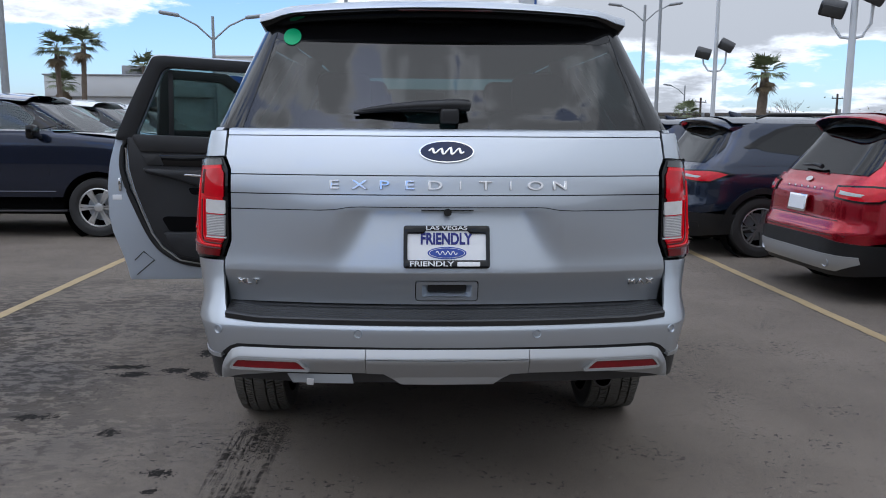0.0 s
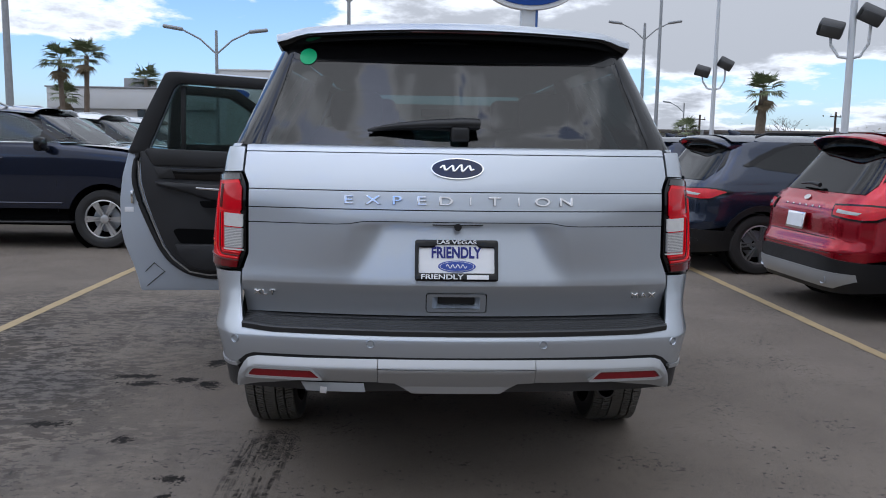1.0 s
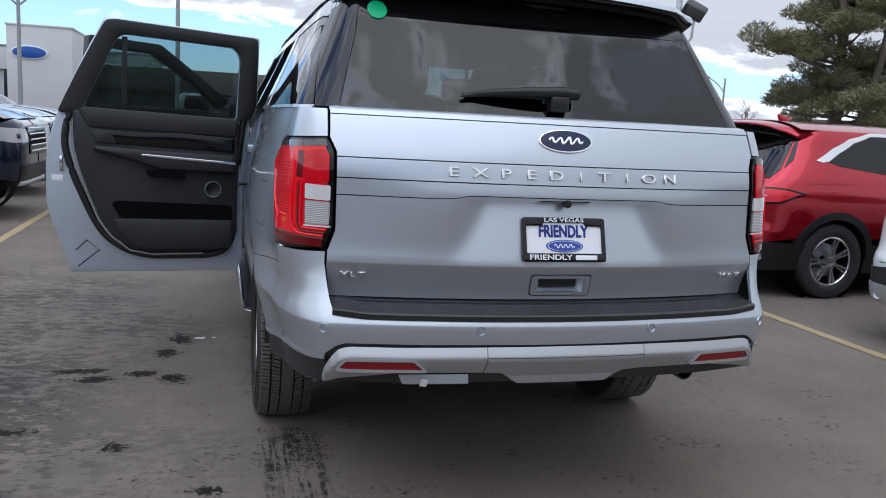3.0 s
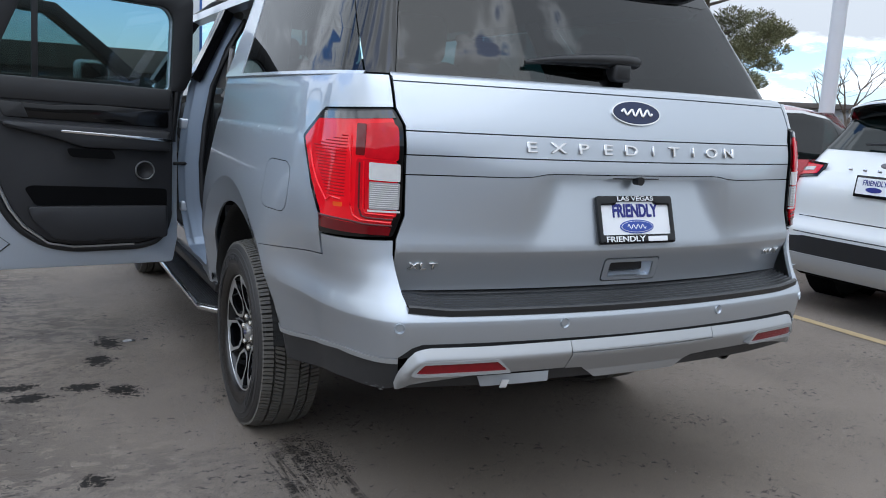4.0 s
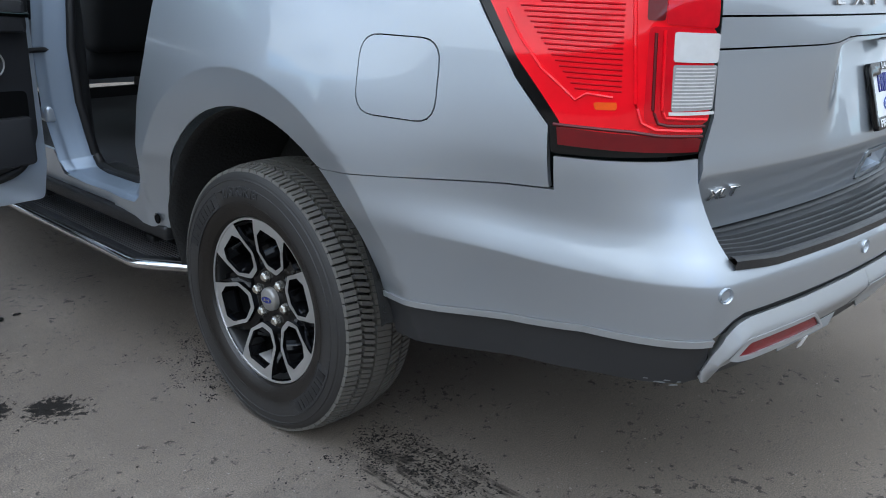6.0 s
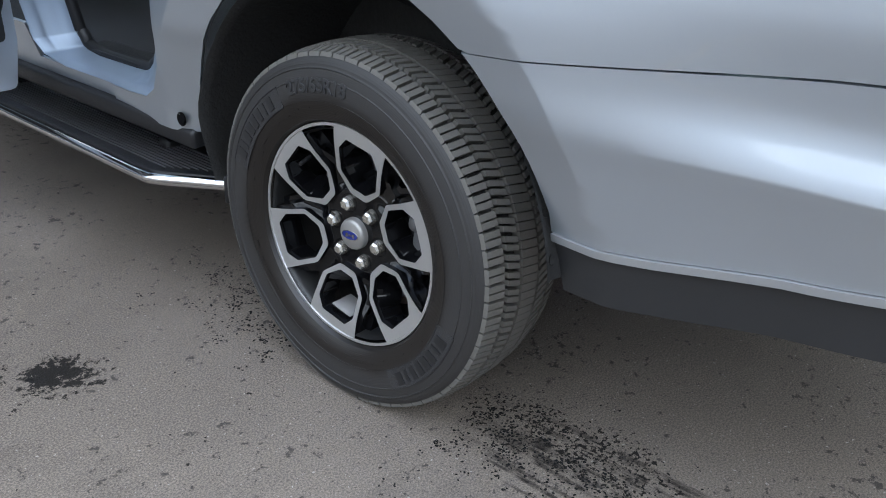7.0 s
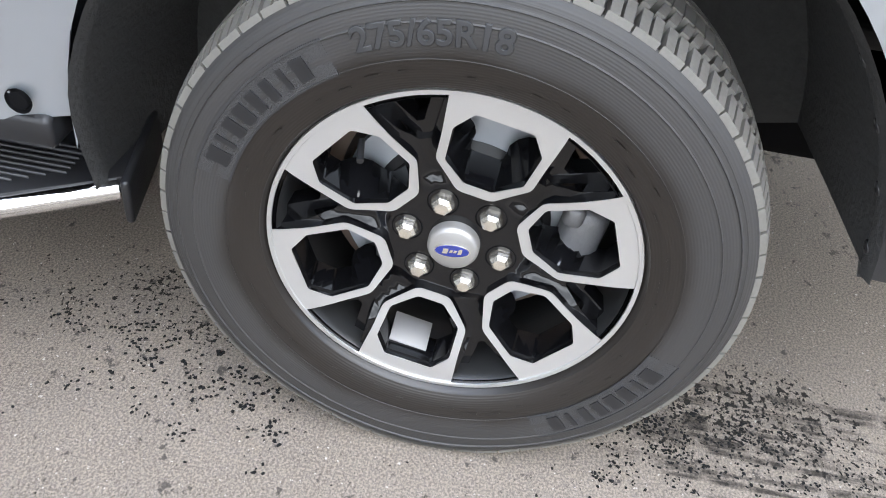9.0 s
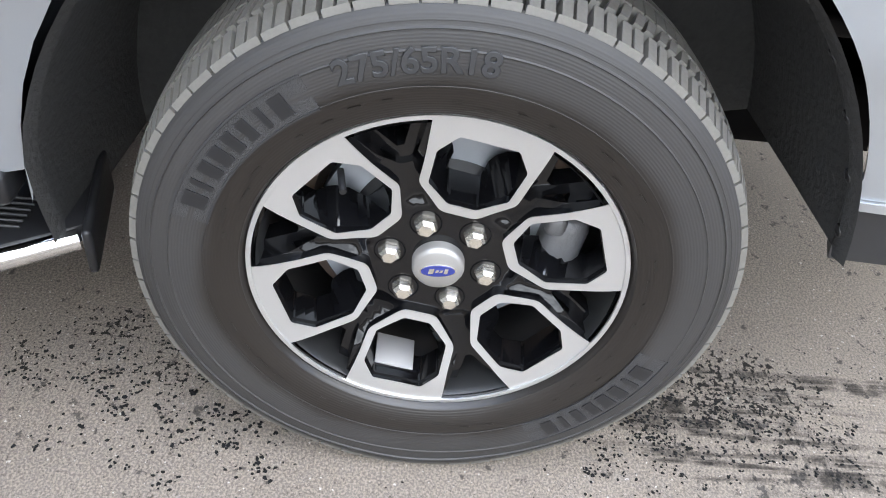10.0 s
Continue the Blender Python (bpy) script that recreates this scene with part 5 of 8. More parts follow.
def spoke_face(u, v):
    """The black casting: level under the machined bands, with a ridged valley down each spoke."""
    x, y, z = rim_face(0.010)(u, v)
    r = math.hypot(u, v)
    a = (math.degrees(math.atan2(v, u)) - 49 + 30) % 60 - 30
    off = abs(r * math.sin(radians(a)))
    valley = 0.014 * sstep(0.034, 0.004, off) * sstep(0.085, 0.115, r) * sstep(0.20, 0.17, r)
    return (x + valley, y, z)


def build_wheel(parent, at, turn):
    w = part("wheel", lathe([(0.0, 0.17), (-0.11, 0.20), (-0.11, 0.228), (0.0, 0.222), (0.09, 0.226), (0.100, 0.231)], 72, "x"), BARREL, parent, "alloy wheel with black spokes and machined faces")
    bm = w.data
    for v in bm.vertices:
        v.co.x = -v.co.x
    bm.flip_normals()
    w.matrix_local = pose(*at, 0, 0, turn)
    prof = [(-0.094, 0.2480), (-0.1000, 0.2525), (-0.1130, 0.2585), (-0.1185, 0.268), (-0.1250, 0.288), (-0.1290, 0.32), (-0.1270, 0.352), (-0.1205, 0.375), (-0.1150, 0.3850), (-0.1100, 0.3875), (-0.100, 0.3860), (0.0, 0.3880), (0.106, 0.3860), (0.1180, 0.3880), (0.1220, 0.3850), (0.1265, 0.375), (0.1320, 0.352), (0.1340, 0.32), (0.130, 0.302)]
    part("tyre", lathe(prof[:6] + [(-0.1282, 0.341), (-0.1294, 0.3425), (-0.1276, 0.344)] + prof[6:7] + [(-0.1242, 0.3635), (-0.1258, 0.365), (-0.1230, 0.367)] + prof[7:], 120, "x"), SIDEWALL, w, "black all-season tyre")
    # moulded rings on the sidewall
    for r in (0.2995, 0.3725):
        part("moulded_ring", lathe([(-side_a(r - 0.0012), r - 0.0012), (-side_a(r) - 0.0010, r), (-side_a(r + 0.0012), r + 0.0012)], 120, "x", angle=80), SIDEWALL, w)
    tr = part("tread", tread_blocks(), TREAD, w, "blocky tyre tread")
    for v in tr.data.vertices:
        v.co.x += 0.006
    tr["kind"] = "stuff"
    # raised size marking
    part("size_marking", on_sidewall(spread(lettering("275/65R18", 0.040, 0.0016, offset=0.0006), 0.178), 0.330, 99, 0.0006), PRINT, w, "raised tyre size marking")
    for centre in (142, -38):
        part("maker_patch", on_sidewall(curved_bar(0.245, 0.046, 0.0012), 0.322, centre, 0.0), HATCH, w, "hatched raised patch")
        for k in range(8):
            x = -0.090 + 0.0250 * k
            part("maker_bar", on_sidewall(curved_bar((0.021, 0.007, 0.016, 0.017, 0.014, 0.013, 0.007, 0.018)[k], 0.028, 0.0012), 0.322, centre - math.degrees(x / 0.322), 0.0012), DARKPRINT, w)
        part("maker_border", on_sidewall(join(*[(lambda b, dy: (bmesh.ops.translate(b, vec=(0, dy, 0), verts=b.verts), b)[1])(curved_bar(0.245, 0.0025, 0.0018), dy) for dy in (-0.0225, 0.0225)]), 0.322, centre, 0.0006), PRINT, w)
    small = []
    rnd = random.Random(5)
    for k in range(44):
        a = 200 + k * 7.6
        if k % 5 == 4:
            continue
        b = curved_bar(rnd.uniform(0.008, 0.022), 0.0028, 0.0006)
        small.append(on_sidewall(b, rnd.choice((0.272, 0.279, 0.286)), a, 0.0012))
    sm = part("fine_print", join(*small), SHINYRUBBER, w, "rows of tiny moulded marks")
    sm["kind"] = "stuff"
    # rim face
    part("rim_lip", lathe([(-0.1022, 0.2362), (-0.1046, 0.2368), (-0.1046, 0.2425), (-0.1000, 0.2436), (-0.0900, 0.2436)], 96, "x"), GREYMETAL, w, "bright machined rim edge")
    holes, pockets = [], []
    for k in range(6):
        c = 79 - 60 * k
        holes.append(rounded(polar(RIM_HOLE, c), 0.003, 2))
        band = polar(RIM_BAND, c)
        ring = arc(0.2395, c + 17.3, c - 17.3)[1:-1]
        outline = rounded(band, [0.002, 0.007, 0.007, 0.008, 0.008, 0.007, 0.007, 0.002], 3) + ring[::-1]
        edge_holes = [rounded(polar(RIM_EDGE, c), 0.003, 2)]
        panel("spoke_edge", outline, rim_face(0.0012), GLOSSBLACK, w, holes=edge_holes, step=0.012, thick=0.012)
        panel("machined_spoke", outline, rim_face(0.0), GREYMETAL, w, holes=[rounded(polar(RIM_EDGE, c), 0.003, 2)], step=0.012, thick=0.0012, label="machined silver spoke face")
        pk = [(0.2345, 11.6), (0.160, 2.8)]
        pockets.append(polar(pk, c + 30)[0:1] + arc(0.2345, c + 41.6, c + 18.4)[1:-1] + polar(pk, c + 30)[-1:] + polar(pk, c + 30)[1:3][::-1])
    panel("black_spokes", arc(0.2385, 0, 350, 60), spoke_face, GLOSSBLACK, w, holes=holes + [rounded(p, 0.004, 2) for p in pockets], step=0.010, thick=0.055, label="gloss black spoke casting")
    for p in pockets:
        panel("spoke_pocket", p, rim_face(0.030), GLOSSBLACK, w, holes=[[(sum(q[0] for q in p) / len(p) * 0.42 + x * 0.58, sum(q[1] for q in p) / len(p) * 0.42 + y * 0.58) for x, y in p]], step=0.03, thick=0.03)
    for k in range(6):
        a = radians(49 + 60 * k)
        u, v = 0.0675 * math.cos(a), 0.0675 * math.sin(a)
        bm = lathe([(0.050, 0.0), (0.050, 0.0195), (0.067, 0.0215), (0.066, 0.0195)], 24, "x")
        bm.transform(Matrix.Translation((0, -u, v)) @ Matrix.Diagonal((-1, 1, 1, 1)))
        bmesh.ops.reverse_faces(bm, faces=bm.faces)
        seat = part("lug_seat", bm, DARK, w)
        bm = bmesh.new()
        prev = None
        for aa, rr in ((0.050, 0.0165), (0.070, 0.0160), (0.078, 0.0140), (0.083, 0.0095), (0.0845, 0.0)):
            ring = [bm.verts.new((-aa, -u + rr * math.cos(radians(60 * j + 10)), v + rr * math.sin(radians(60 * j + 10)))) for j in range(6)] if rr else [bm.verts.new((-aa, -u, v))]
            if prev:
                for j in range(6):
                    if len(ring) == 6:
                        bm.faces.new((prev[j], prev[(j + 1) % 6], ring[(j + 1) % 6], ring[j]))
                    else:
                        bm.faces.new((prev[j], prev[(j + 1) % 6], ring[0]))
            prev = ring
        bmesh.ops.recalc_face_normals(bm, faces=bm.faces)
        part("lug_nut", smooth(bm, 20), LUG_METAL, w, "bright hexagonal lug nut")
    part("centre_cap", lathe([(-0.060, 0.036), (-0.078, 0.0355), (-0.0825, 0.033), (-0.0845, 0.0295), (-0.0855, 0.0)], 40, "x"), CAPMETAL, w, "round satin silver centre cap")
    pts = [(0.023 * math.cos(t), 0.0095 * math.sin(t)) for t in (2 * math.pi * k / 28 for k in range(28))]
    panel("cap_oval", [(x * 0.995 - y * 0.10, y * 0.995 + x * 0.10) for x, y in pts], lambda u, v: (-0.0868, -u, v), CAPBLUE, w, step=0.01, thick=0.001, label="plain blue oval")
    panel("cap_oval_rim", [(x * 1.075 - y * 0.11, y * 1.13 + x * 0.10) for x, y in pts], lambda u, v: (-0.0862, -u, v), CHROME, w, step=0.01, thick=0.001)
    for bx, bw, bh in ((-0.010, 0.007, 0.0085), (-0.002, 0.004, 0.0045), (0.0035, 0.004, 0.0045), (0.010, 0.005, 0.0085)):
        bar = [(bx - bw / 2, -bh / 2), (bx + bw / 2, -bh / 2), (bx + bw / 2 + 0.002, bh / 2), (bx - bw / 2 + 0.002, bh / 2)]
        panel("cap_bar", [(x * 0.995 - y * 0.10, y * 0.995 + x * 0.10) for x, y in bar], lambda u, v: (-0.0873, -u, v), CHROME, w, step=0.01, thick=0.0006)
    # the rim's parts at their full diameter
    for o in [w] + [c for c in w.children if c.name.split(".")[0] in ("rim_lip", "machined_spoke", "spoke_edge", "black_spokes", "spoke_pocket")]:
        for v in o.data.vertices:
            v.co.y *= 1.035
            v.co.z *= 1.035
    # the tyre settles a little on the ground under the load
    for o in [c for c in w.children if c.name.split(".")[0] in ("tyre", "tread", "moulded_ring")]:
        for v in o.data.vertices:
            low = -HUB_Z + 0.001 - v.co.z
            if low > -0.05:
                v.co.x *= 1 + 0.05 * sstep(-0.05, 0.0, low)
            if low > 0:
                v.co.z += low
    # brake behind the spokes
    part("brake_disc", lathe([(0.005, 0.128), (-0.006, 0.128), (-0.006, 0.172), (0.016, 0.172), (0.016, 0.128)], 60, "x"), BRAKE, w, "grey steel brake disc")
    part("brake_hat", lathe([(0.012, 0.132), (-0.004, 0.129), (-0.036, 0.088), (-0.045, 0.082), (-0.050, 0.0)], 48, "x"), PLASTIC, w, "black brake disc centre")
    part("dust_shield", lathe([(0.03, 0.06), (0.026, 0.195), (0.03, 0.205)], 48, "x"), RUSTY, w, "brown steel backing plate")
    cal = join(block((0.075, 0.060, 0.13), (0, 0, 0), 0.022, 3), block((0.03, 0.030, 0.035), (-0.030, 0.022, 0.052), 0.012, 3), block((0.03, 0.030, 0.035), (-0.030, 0.022, -0.052), 0.012, 3))
    cal.transform(Matrix.Translation((-0.012, -0.166, 0.010)) @ Euler((radians(8), 0, 0)).to_matrix().to_4x4())
    part("brake_caliper", cal, ZINC, w, "zinc grey brake caliper")
    label_m = Matrix.Translation((-0.040, 0.048, -0.214)) @ Euler((radians(12.5), 0, 0)).to_matrix().to_4x4()
    bm = block((0.060, 0.060, 0.004), (0, 0, 0), 0.001)
    bm.transform(label_m)
    part("rim_label", bm, TRIMGREY, w, "plain pale label inside the rim")
    part("valve_stem", tube([(-0.075, 0.195 * math.cos(radians(47)), 0.195 * math.sin(radians(47))), (-0.11, 0.185 * math.cos(radians(47)), 0.185 * math.sin(radians(47)))], 0.0045, 8), SEAL, w)
    return w


wheel_rl = build_wheel(suv, (-0.905, HUB_Y, HUB_Z), 0)


def same_part(ob, parent, m):
    """Another part that shares its meshes."""
    made = {}
    for o in (ob, *ob.children_recursive):
        made[o] = o.copy()
        scene.collection.objects.link(made[o])
        made[o].parent = made.get(o.parent, parent)
    made[ob].matrix_local = m
    return made[ob]


same_part(wheel_rl, suv, pose(0.905, HUB_Y, HUB_Z, 25, 0, 180))
same_part(wheel_rl, suv, pose(-0.905, FRONT_Y, HUB_Z, 40, 0, 0))
same_part(wheel_rl, suv, pose(0.905, FRONT_Y, HUB_Z, 10, 0, 180))

# ---- wheel arches, underside ----
LINER = mat("dusty_arch_liner", (0.026, 0.0255, 0.0245), 0.9, var=0.4, scale=7.0, bump=0.4, bscale=90.0, fine=0.5, fscale=70.0)
for yc in (HUB_Y, FRONT_Y):
    for sg in (-1, 1):
        bm = bmesh.new()
        rows = []
        for i in range(43):
            t = radians(8 + (186 - 8) * i / 42)
            tuck = 0.05 * sstep(160, 186, math.degrees(t))
            row = []
            for x, q in ((1.012, 0.985), (0.99, 0.97), (0.97, 0.985), (0.80, 0.97), (0.62, 0.95)):
                row.append(bm.verts.new((sg * (x - tuck * (x > 0.7)), yc - q * ARCH_A * math.cos(t), max(0.40 + q * ARCH_B * math.sin(t), 0.2))))
            row.append(bm.verts.new((sg * 0.62, yc - 0.2 * math.cos(t), 0.40 + 0.1 * math.sin(t))))
            rows.append(row)
        for a, b in zip(rows, rows[1:]):
            for j in range(5):
                bm.faces.new((a[j], a[j + 1], b[j + 1], b[j]))
        bmesh.ops.recalc_face_normals(bm, faces=bm.faces)
        part("arch_liner", smooth(bm, 50), LINER, suv, "dusty black felt wheel arch liner")
for k in range(5):
    t = radians(12 + 9 * k)
    p = (-1.013, HUB_Y - 0.975 * ARCH_A * math.cos(t), 0.40 + 0.975 * ARCH_B * math.sin(t))
    bm = lathe([(0.0, 0.0), (0.004, 0.004), (0.003, 0.009), (0.0, 0.010)], 12, "z")
    bm.transform(Matrix.Translation((p[0] + 0.028, p[1], p[2])) @ Vector((0, math.cos(t), -math.sin(t))).to_track_quat("Z", "X").to_matrix().to_4x4())
    part("liner_clip", bm, PLASTIC, suv)
# plain black blocks; the shade under the car is in their colour
part("underbody", join(block((1.20, 4.6, 0.14), (0, 2.85, 0.46), 0.03), block((1.5, 0.40, 0.12), (0, 0.52, 0.60), 0.03), block((1.66, 2.2, 0.10), (0, 3.06, 0.50), 0.02)), DARK, suv, "black blocks coloured as the shaded underside")
part("rear_axle", join(tube([(-0.75, HUB_Y, 0.40), (0.75, HUB_Y, 0.40)], 0.06, 12), block((0.3, 0.28, 0.26), (0, HUB_Y, 0.39), 0.08, 3)), PLASTIC, suv, "dark rear axle housing")
part("exhaust_tip", lathe([(0.0, 0.032), (0.0, 0.037), (0.35, 0.037), (0.35, 0.02)], 24, "y", (0.64, 0.22, 0.505)), mat("sooty_steel", (0.10, 0.10, 0.10), 0.35, 0.8, var=0.4, scale=20.0), suv, "dark steel exhaust tip")
# rocker, running board
rocker = [L(1.95, 0.495), L(1.98, 0.635), L(4.13, 0.635), L(4.13, 0.495)]
rocker_l = [L(2.06, 0.482), L(2.10, 0.538), L(2.72, 0.538), L(2.75, 0.635), L(4.13, 0.635), L(4.13, 0.470)]
for poly in (rocker_l, mirrored(rocker)):
    panel("rocker_panel", poly, lambda s, z: (lambda p: (p[0] * 0.985, p[1], p[2]))(body(s, z)), SILVER, suv, step=0.08, off=0.004, label="silver sill panel")
# black bar put in as the shade under the sill
part("sill_shadow_trim", block((0.10, 2.2, 0.05), (-0.955, 3.03, 0.475), 0.01), PLASTIC, suv)
for sg in (-1, 1):
    out = rounded([(0.80, 1.90), (0.925, 1.875), (1.045, 2.065), (1.045, 4.10), (0.93, 4.28), (0.80, 4.28)], [0.005, 0.01, 0.02, 0.02, 0.01, 0.005], 4)
    slab("running_board", [(sg * a, b) for a, b in out], 0.028, Matrix.Translation((0, 0, 0.343)), PLASTIC, suv, bevel=0.004, label="black ribbed running board")
    edge = [(sg * 0.938, 1.890, 0.352), (sg * 1.035, 2.045, 0.350), (sg * 1.050, 2.075, 0.350), (sg * 1.052, 2.12, 0.350), (sg * 1.052, 4.05, 0.350), (sg * 1.04, 4.11, 0.350), (sg * 0.93, 4.29, 0.352)]
    part("board_edge", tube(edge, 0.017, 10), CHROME, suv, "chrome running board edge")
    for k in range(11):
        x = 0.885 + 0.0125 * k
        y0 = 1.96 if x < 0.95 else 1.97 + (x - 0.95) * 1.45
        part("board_rib", block((0.005, 4.0 - y0, 0.005), (sg * x, (4.0 + y0) / 2, 0.3725), 0.0015, 1), GREYPLASTIC, suv)
    part("board_end", block((0.20, 0.014, 0.075), (sg * 0.87, 1.884, 0.352), 0.006, 2, Matrix.Rotation(radians(sg * -12), 4, "Z")), PLASTIC, suv, "black running board end cap")
    for y in (2.2, 3.1, 3.95):
        part("board_bracket", block((0.25, 0.05, 0.04), (sg * 0.80, y, 0.375), 0.01), PLASTIC, suv)
part("rocker_hole", lathe([(0.0, 0.0), (0.0, 0.012), (0.004, 0.014), (0.003, 0.017), (0.0, 0.018)], 20, "x", (-1.012, 1.959, 0.526)), DARK, suv)

# ---- front half: doors, fenders, nose, windscreen ----
f_door = [L(2.72, 0.645), L(2.72, 1.488), L(3.95, 1.470), L(4.02, 1.0), L(4.10, 0.645)]
f_fender = [L(4.03, 1.0), L(3.96, 1.468), L(4.6, 1.38), L(5.30, 1.24), L(5.42, 1.0), L(5.42, 0.58)] + [L(*p) for p in arch_pts(1.0, 160, 14, 14, FRONT_Y)] + [L(4.115, 0.645)]
panel("front_door", mirrored(f_door), body, SILVER, suv, step=0.06, label="silver closed front door skin")
both("front_fender", f_fender, body, SILVER, "silver front wing", step=0.06)
r_door = mirrored([L(2.14, 0.69), L(2.04, 0.765), L(1.97, 0.845), L(1.93, 0.915), L(1.875, 1.055), L(1.84, 1.20), L(1.79, 1.41), L(1.81, 1.488), L(2.705, 1.488), L(2.705, 0.645)])
panel("rear_door_skin", r_door, body, SILVER, suv, step=0.06, label="silver closed rear door skin")
for sg in (-1, 1):
    fw = [G(2.80, 1.50), G(2.80, 1.86), G(3.45, 1.85), G(4.02, 1.50)]
    fw = fw if sg < 0 else mirrored(fw)
    if sg > 0:
        panel("front_window", fw, green, GLASS_CLEAR, suv, step=0.1, off=-0.004, thick=0.004, label="clear front door glass")
    ap = [G(3.50, 1.86), G(3.72, 1.90), G(4.25, 1.49), G(4.05, 1.49)]
    panel("front_pillar", ap if sg < 0 else mirrored(ap), green, PLASTIC, suv, step=0.08, thick=0.04, label="black trimmed windscreen pillar")
    bp = [G(2.64, 1.49), G(2.78, 1.49), G(2.78, 1.87), G(2.62, 1.87)]
    panel("centre_pillar", bp if sg < 0 else mirrored(bp), green, GLOSSBLACK, suv, step=0.08, thick=0.05, label="black centre pillar trim")
rw = mirrored([G(1.83, 1.50), G(1.96, 1.76), G(2.01, 1.86), G(2.60, 1.86), G(2.60, 1.50)])
panel("rear_door_window", rw, green, GLASS_PRIVACY, suv, step=0.1, off=-0.004, thick=0.004, label="tinted rear door glass")
bm = bmesh.new()
rows = []
for j in range(9):
    t = j / 8
    y, z = 3.74 + t * 0.62, 1.915 - t * 0.46
    rows.append([bm.verts.new((u * (0.74 + 0.12 * t), y + 0.12 * (1 - u * u), z)) for u in np.linspace(-1, 1, 13)])
for a, b in zip(rows, rows[1:]):
    for i in range(12):
        bm.faces.new((a[i], a[i + 1], b[i + 1], b[i]))
part("windscreen", smooth(bm), GLASS_CLEAR, suv, "clear windscreen")
bm = bmesh.new()
rows = []
for y, z, h in ((4.22, 1.44, 0.93), (4.7, 1.40, 0.95), (5.2, 1.32, 0.90), (5.46, 1.22, 0.84), (5.56, 1.05, 0.82), (5.58, 0.75, 0.82), (5.55, 0.5, 0.80)):
    rows.append([bm.verts.new((u * h, y - 0.10 * abs(u) ** 3 * (1 if y > 5.3 else 0.2), z - 0.07 * u * u * (y < 5.3))) for u in np.linspace(-1, 1, 13)])
for a, b in zip(rows, rows[1:]):
    for i in range(12):
        bm.faces.new((a[i], a[i + 1], b[i + 1], b[i]))
bmesh.ops.recalc_face_normals(bm, faces=bm.faces)
part("bonnet_and_nose", smooth(bm, 60), SILVER, suv, "silver bonnet and nose")
# mirrors
for sg in (1,):
    m = part("door_mirror", block((0.24, 0.10, 0.19), (sg * 1.13, 3.93, 1.44), 0.045, 4), SILVER, suv, "silver door mirror")
    part("mirror_glass", block((0.19, 0.006, 0.15), (sg * 1.135, 3.877, 1.44), 0.002), mat("mirror_glass", (0.85, 0.87, 0.88), 0.02, 1.0, var=0.01), m, "mirror glass")
    part("mirror_arm", block((0.12, 0.05, 0.05), (sg * 0.99, 3.93, 1.38), 0.015), PLASTIC, m)

# ---- door opening, cabin ----
# jamb along the rear edge and sill of the open doorway, coloured darker for shade
jamb = [(2.70, 1.87), (2.70, 0.60), (2.66, 0.560), (2.55, 0.543), (2.30, 0.546), (2.20, 0.548), (2.107, 0.558), (2.055, 0.589), (2.001, 0.660), (1.970, 0.755), (1.945, 0.845), (1.915, 0.915), (1.86, 1.055), (1.825, 1.21), (1.78, 1.41), (1.80, 1.50), (1.91, 1.70), (1.985, 1.855)]


def skin_x(y, z):
    return abs(body(s_at(y, z), z)[0]) if z < 1.49 else abs(green(s_at(y, z, green), z)[0])


def jamb_inset(y, z):
    """How far the jamb runs in from the opening's edge: wide at the rear, nearly level along the sill."""
    rear = sstep(2.35, 2.05, y)
    vy = rear * (0.130 - 0.055 * sstep(0.8, 1.15, z)) - 0.05 * sstep(2.60, 2.70, y)
    return vy, (0.014 + 0.030 * rear) * sstep(1.1, 0.75, z) - 0.05 * sstep(1.65, 1.85, z)


along = [(a[0] + (b[0] - a[0]) * k / 6, a[1] + (b[1] - a[1]) * k / 6) for a, b in zip(jamb, jamb[1:]) for k in range(6)] + [jamb[-1]]
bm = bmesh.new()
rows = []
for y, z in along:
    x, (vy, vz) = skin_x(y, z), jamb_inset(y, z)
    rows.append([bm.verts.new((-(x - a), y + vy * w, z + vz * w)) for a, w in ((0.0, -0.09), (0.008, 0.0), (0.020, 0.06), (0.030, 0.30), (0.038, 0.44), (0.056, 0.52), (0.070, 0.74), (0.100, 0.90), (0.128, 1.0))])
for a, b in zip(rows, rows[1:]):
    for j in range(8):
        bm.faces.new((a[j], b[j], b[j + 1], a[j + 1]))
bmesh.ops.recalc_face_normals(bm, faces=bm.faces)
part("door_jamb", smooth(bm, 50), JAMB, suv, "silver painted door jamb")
pts = []
for y, z in along:
    vy, vz = jamb_inset(y, z)
    pts.append((-(skin_x(y, z) - 0.122), y + vy, z + vz + 0.004))
part("door_seal", tube(pts, 0.018, 8), SEAL, suv, "black rubber door seal")
part("sill_plate", block((0.10, 0.40, 0.012), (-0.84, 2.46, 0.566), 0.004), PLASTIC, suv, "black scuff plate")
part("centre_post", join(block((0.10, 0.12, 0.9), (-0.90, 2.74, 1.08), 0.03)), GREYPLASTIC, suv)
part("cabin_floor", join(block((1.74, 2.40, 0.04), (0, 3.25, 0.538), 0.01), block((1.20, 1.50, 0.04), (0, 1.30, 0.62), 0.01)), UPHOLSTERY, suv, "dark carpeted cabin floor")
part("headliner", block((1.42, 2.95, 0.03), (0, 2.2, 1.905), 0.012), HEADLINER, suv, "pale grey headliner")
